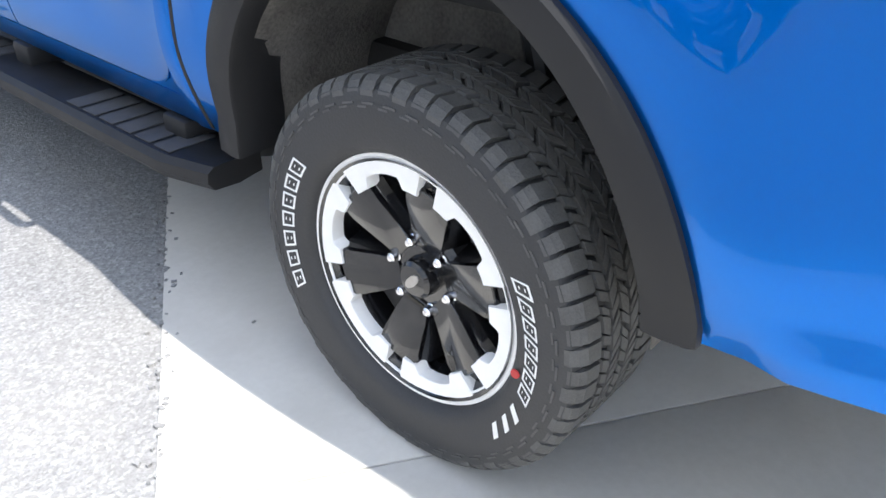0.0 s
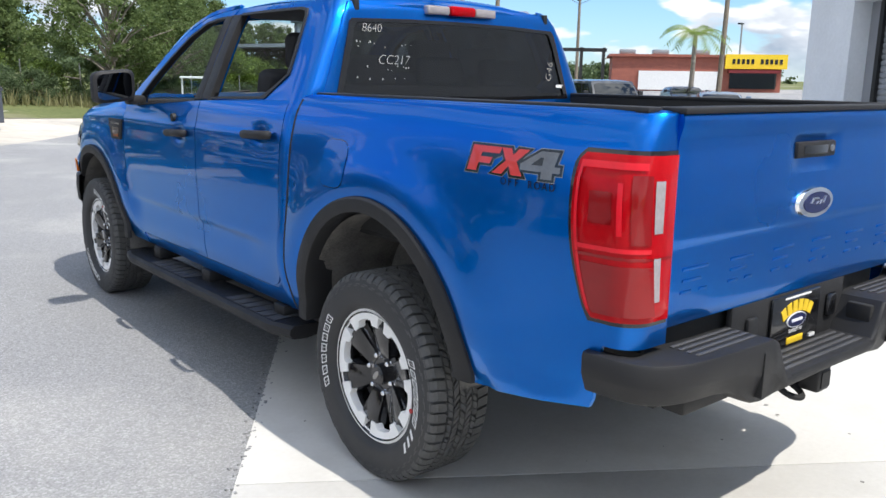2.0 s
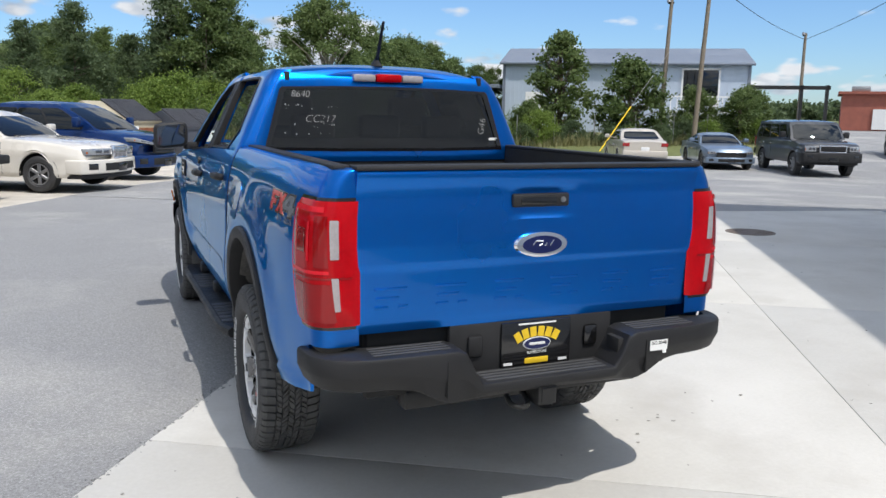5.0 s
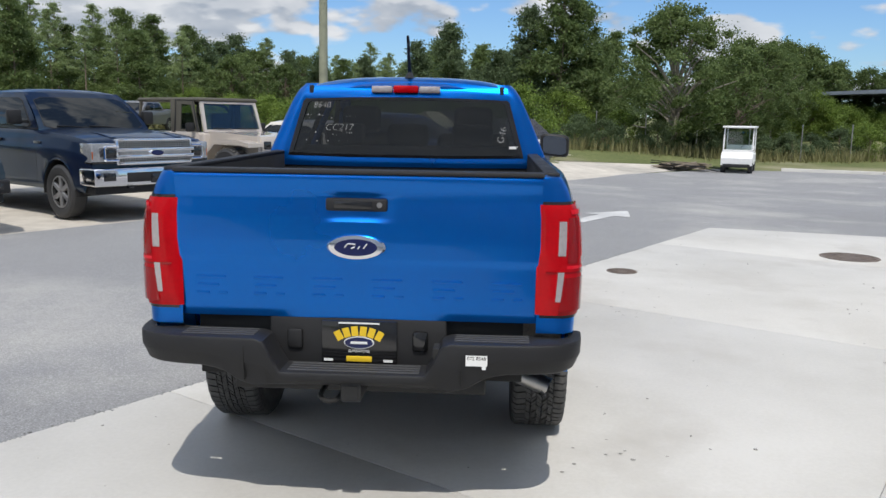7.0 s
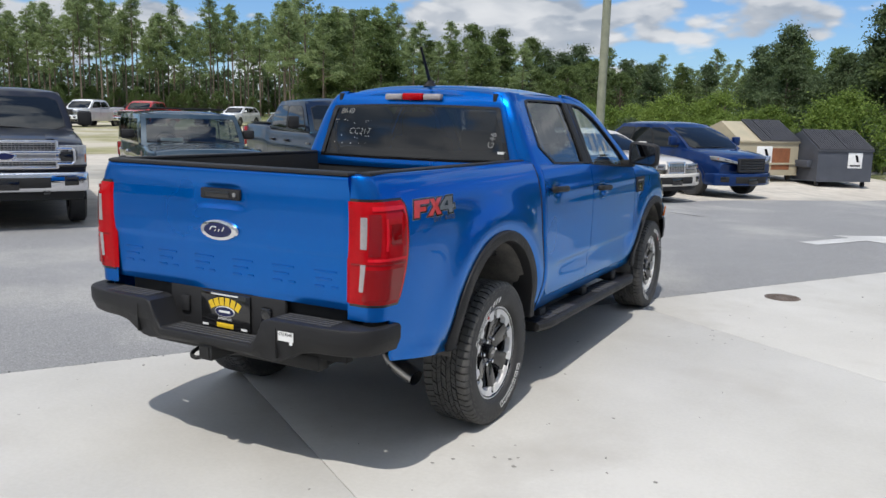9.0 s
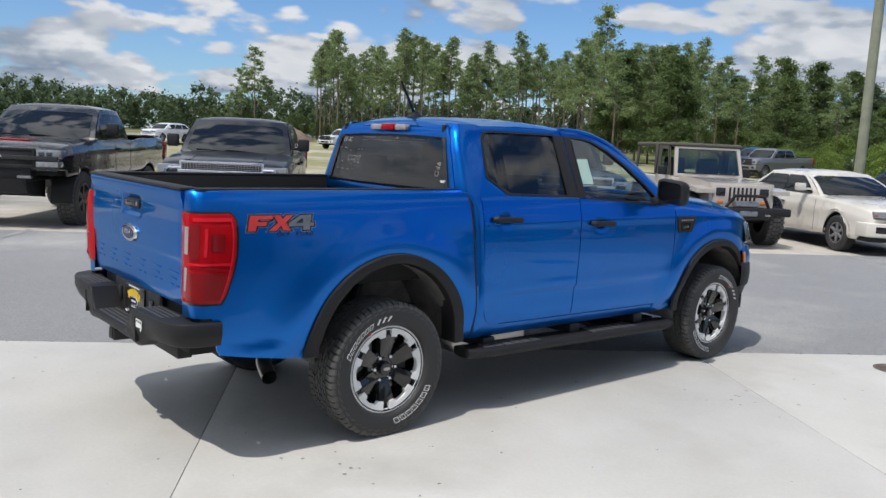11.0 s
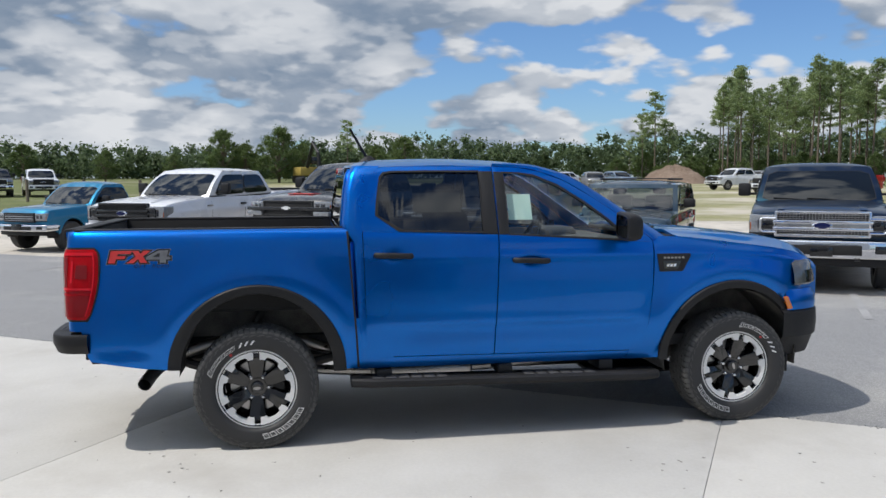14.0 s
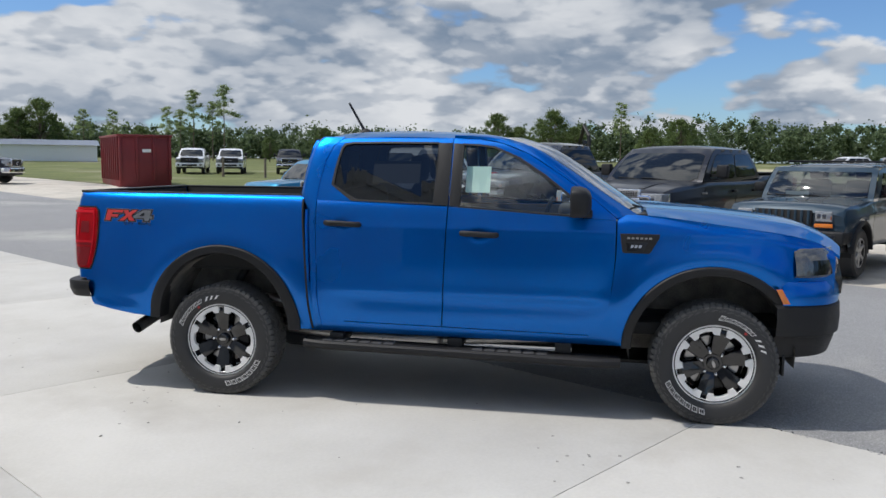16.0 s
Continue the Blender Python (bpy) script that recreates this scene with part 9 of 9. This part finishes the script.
for x, y, s, k in ((24.6, 39.3, 1.05, 0), (27.6, 36.2, 1.0, 1), (32.6, 36.4, 0.66, 1), (34.4, 34.4, 0.66, 1), (36.0, 35.5, 0.7, 1), (21.5, 37.5, 0.5, 1)):
    plant(cones[k], x, y, s, rnd.uniform(0, 360))
# hedge and scrub behind the parked row and along the verge, set back where cars stand on the grass
def set_back(x):
    return 21 * ease(-x, 7, 17)


for i in range(34):
    f = i / 33
    x, y = -34 + 36 * f + rnd.gauss(0, 0.6), 33.5 - 4.5 * f + rnd.gauss(0, 0.9)
    y += set_back(x)
    plant(bushes[rnd.choice((0, 0, 2, 1))], x, y, rnd.uniform(0.50, 0.76), rnd.uniform(0, 360))
for i in range(26):
    f = i / 25
    x, y = 3 + 33 * f, 34.8 + 2.6 * math.sin(f * 3.1) - 1.5 * f + rnd.gauss(0, 0.5)
    plant(bushes[rnd.choice((1, 1, 0))], x, y, rnd.uniform(0.40, 0.68), rnd.uniform(0, 360))
for i in range(12):
    plant(bushes[rnd.choice((0, 2))], -30 + i * 3.1, 39 + set_back(-30 + i * 3.1) + rnd.gauss(0, 1.5), rnd.uniform(0.66, 0.86), rnd.uniform(0, 360))
# mixed wood behind the hedge, higher towards the pines
for i in range(66):
    f = (i + rnd.uniform(-0.5, 0.5)) / 65
    a = radians(-1 + 42 * f)
    d = rnd.uniform(60, 92)
    want = (7.0 + 3.6 * ease(f, 0.3, 0.85) + 3.0 * ease(f, 0.82, 1.0)) * rnd.uniform(0.78, 1.08) * d / 75
    tree, tall = rnd.choice(((pines[2], 16.0), (pines[0], 18.0), (pines[2], 16.0), (young[0], 11.0), (young[1], 9.0), (wide_t[1], 8.0)))
    if f > 0.55:
        tree, tall = rnd.choice(((pines[2], 16.0), (pines[0], 18.0), (young[0], 11.0)))
    plant(tree, -d * math.sin(a), 2 + d * math.cos(a), want / tall, rnd.uniform(0, 360))
# the tall pine wood across the field
for i in range(86):
    a = radians(31 + 28.5 * (i + rnd.uniform(-0.4, 0.4)) / 85)
    d = rnd.uniform(116, 142)
    plant(rnd.choice(pines), -d * math.sin(a), d * math.cos(a), rnd.uniform(0.68, 0.90), rnd.uniform(0, 360))
# undergrowth between and behind the trunks
for i in range(60):
    a, d = radians(29 + 38 * (i + rnd.uniform(-0.4, 0.4)) / 59), rnd.uniform(112, 146)
    plant(rnd.choice((wide_t[1], wide_t[0], wide_t[1])), -d * math.sin(a), d * math.cos(a), rnd.uniform(0.28, 0.50), rnd.uniform(0, 360))
# dark bushy pines in front of the wood
for a_, d, top in ((2.8, 50, 6.3), (-0.7, 50, 5.4), (1.0, 53, 4.6), (-2.3, 50, 5.5)):
    plant(young[1], -d * math.sin(radians(a_)), 2 + d * math.cos(radians(a_)) - 6, top / 9, rnd.uniform(0, 360))
for a_, d, s in ((63.8, 128, 0.90), (64.7, 131, 0.74), (62.9, 130, 0.62), (65.6, 131, 0.42), (86.2, 118, 0.60), (115.2, 118, 0.68), (116.0, 118, 0.55), (117.3, 118, 0.66), (118.2, 118, 0.5), (119.1, 118, 0.52), (122.6, 118, 0.5), (124.5, 118, 0.5)):
    plant(rnd.choice(lone), -d * math.sin(radians(a_)), d * math.cos(radians(a_)), s, rnd.uniform(0, 360))
for a_, d, s in ((95.2, 112, 0.85), (93.6, 112, 0.70), (91.2, 112, 0.88), (89.5, 114, 0.65), (82.0, 112, 0.80), (84.0, 115, 0.60), (108.0, 116, 0.62), (128.5, 112, 0.85), (127.2, 112, 0.92), (126.0, 114, 0.60), (121.0, 112, 0.55), (112.0, 116, 0.45), (98.5, 130, 0.55), (130.5, 110, 0.80), (103.0, 120, 0.50)):
    plant(rnd.choice(wide_t), -d * math.sin(radians(a_)), d * math.cos(radians(a_)), s, rnd.uniform(0, 360))

# trees and scrub behind the open shelter
for x, y, s in ((18.4, 57, 0.74), (20.4, 55.5, 0.76), (22.2, 55, 0.74), (24.0, 54.5, 0.58), (26.0, 54, 0.52), (28.0, 55, 0.5)):
    plant(wide_t[0], x, y, s, rnd.uniform(0, 360))
for i in range(12):
    plant(bushes[rnd.choice((0, 2))], 17.5 + i * 0.95, 51.5 - 0.15 * i + rnd.gauss(0, 0.5), rnd.uniform(0.55, 0.85), rnd.uniform(0, 360))

# far woods all along the horizon, as one mass of clumps
rg = random.Random(33)
far = []
for i in range(1300):
    a = radians(-62 + 200 * i / 1299 + rg.uniform(-0.2, 0.2))
    deg = math.degrees(a)
    d = rg.uniform(150, 172)
    h = rg.uniform(3.5, 6.0) if deg > 92 else rg.uniform(5.0, 8.0) if deg > 66 else rg.uniform(5.5, 9.0)
    if deg < -14:
        d, h = rg.uniform(120, 150), rg.uniform(1.2, 2.6)
    x, y = -d * math.sin(a), 2 + d * math.cos(a)
    for j in range(4):
        far.append((x + rg.gauss(0, 1.2), y + rg.gauss(0, 1.2), land(x, y) + h * (0.2 + 0.25 * j) * rg.uniform(0.8, 1.1), rg.uniform(0.9, 1.8) * (1.0 if deg > -14 else 0.6), 62))
leaf_object("far_woods", far, 0.42, 5, DARK_LEAF, None, "dark green woods far along the horizon", 1.5, 0.9, "stuff")
# weeds and tall grass at the foot of the hedge
rg = np.random.RandomState(9)
n = 9000
f = rg.uniform(0, 1, n)
px = np.where(f < 0.5, -30 + 66 * f, 3 + 64 * (f - 0.5))
py = np.where(f < 0.5, 31.5 - 3 * f, 33.6 + 2.4 * np.sin(6.2 * (f - 0.5))) + rg.normal(0, 0.7, n)
py += np.array([set_back(a) for a in px])
hh = rg.uniform(0.25, 0.75, n)
an = rg.uniform(0, math.tau, n)
dx, dy = 0.035 * np.cos(an), 0.035 * np.sin(an)
lx, ly = rg.normal(0, 0.12, n), rg.normal(0, 0.12, n)
pz = np.array([land(a, b) for a, b in zip(px, py)])
verts = np.stack([np.stack([px - dx, py - dy, pz], 1), np.stack([px + dx, py + dy, pz], 1), np.stack([px + lx, py + ly, pz + hh], 1)], 1).reshape(-1, 3)
me = bpy.data.meshes.new("weeds")
me.from_pydata(verts.tolist(), [], np.arange(n * 3).reshape(-1, 3).tolist())
me.materials.append(DRY_LEAF)
tagged(new("weeds", me), "tall weeds and dry grass along the verge", "weeds", kind="stuff")

# palm beside the road
palm = thing("palm_tree", "small palm with feathery drooping fronds", "palm tree", pose(36.2, 24.0, land(36.2, 24.0)))
part("trunk", tube([(0, 0, -0.2), (0.1, 0, 2.0), (0.15, 0, 4.2)], [0.17, 0.13, 0.11], 10), PALE_BARK, palm)
for k in range(16):
    a = math.tau * k / 16 + rnd.uniform(-0.2, 0.2)
    up = rnd.uniform(0.3, 1.0)
    own = bmesh.new()
    pts = [Vector((0.15 + 1.9 * t * math.cos(a), 1.9 * t * math.sin(a), 4.2 + up * 1.9 * t - 1.6 * t * t)) for t in [j / 8 for j in range(9)]]
    side = Vector((-math.sin(a), math.cos(a), 0))
    for p, q in zip(pts, pts[1:]):
        for s in (-1, 1):
            for e in (0.0, 0.5):
                m0 = p.lerp(q, e)
                m1 = p.lerp(q, e + 0.32)
                own.faces.new([own.verts.new(v) for v in (m0, m1, m1 + side * s * 0.34 + (q - p) * 0.5 - Vector((0, 0, 0.16)))])
    part("frond", own, BUSH_LEAF, palm, smooth=False)
for t in pines + lone + young + oaks + cones + bushes + wide_t:
    for o in list(t.children_recursive) + [t]:
        bpy.data.objects.remove(o)
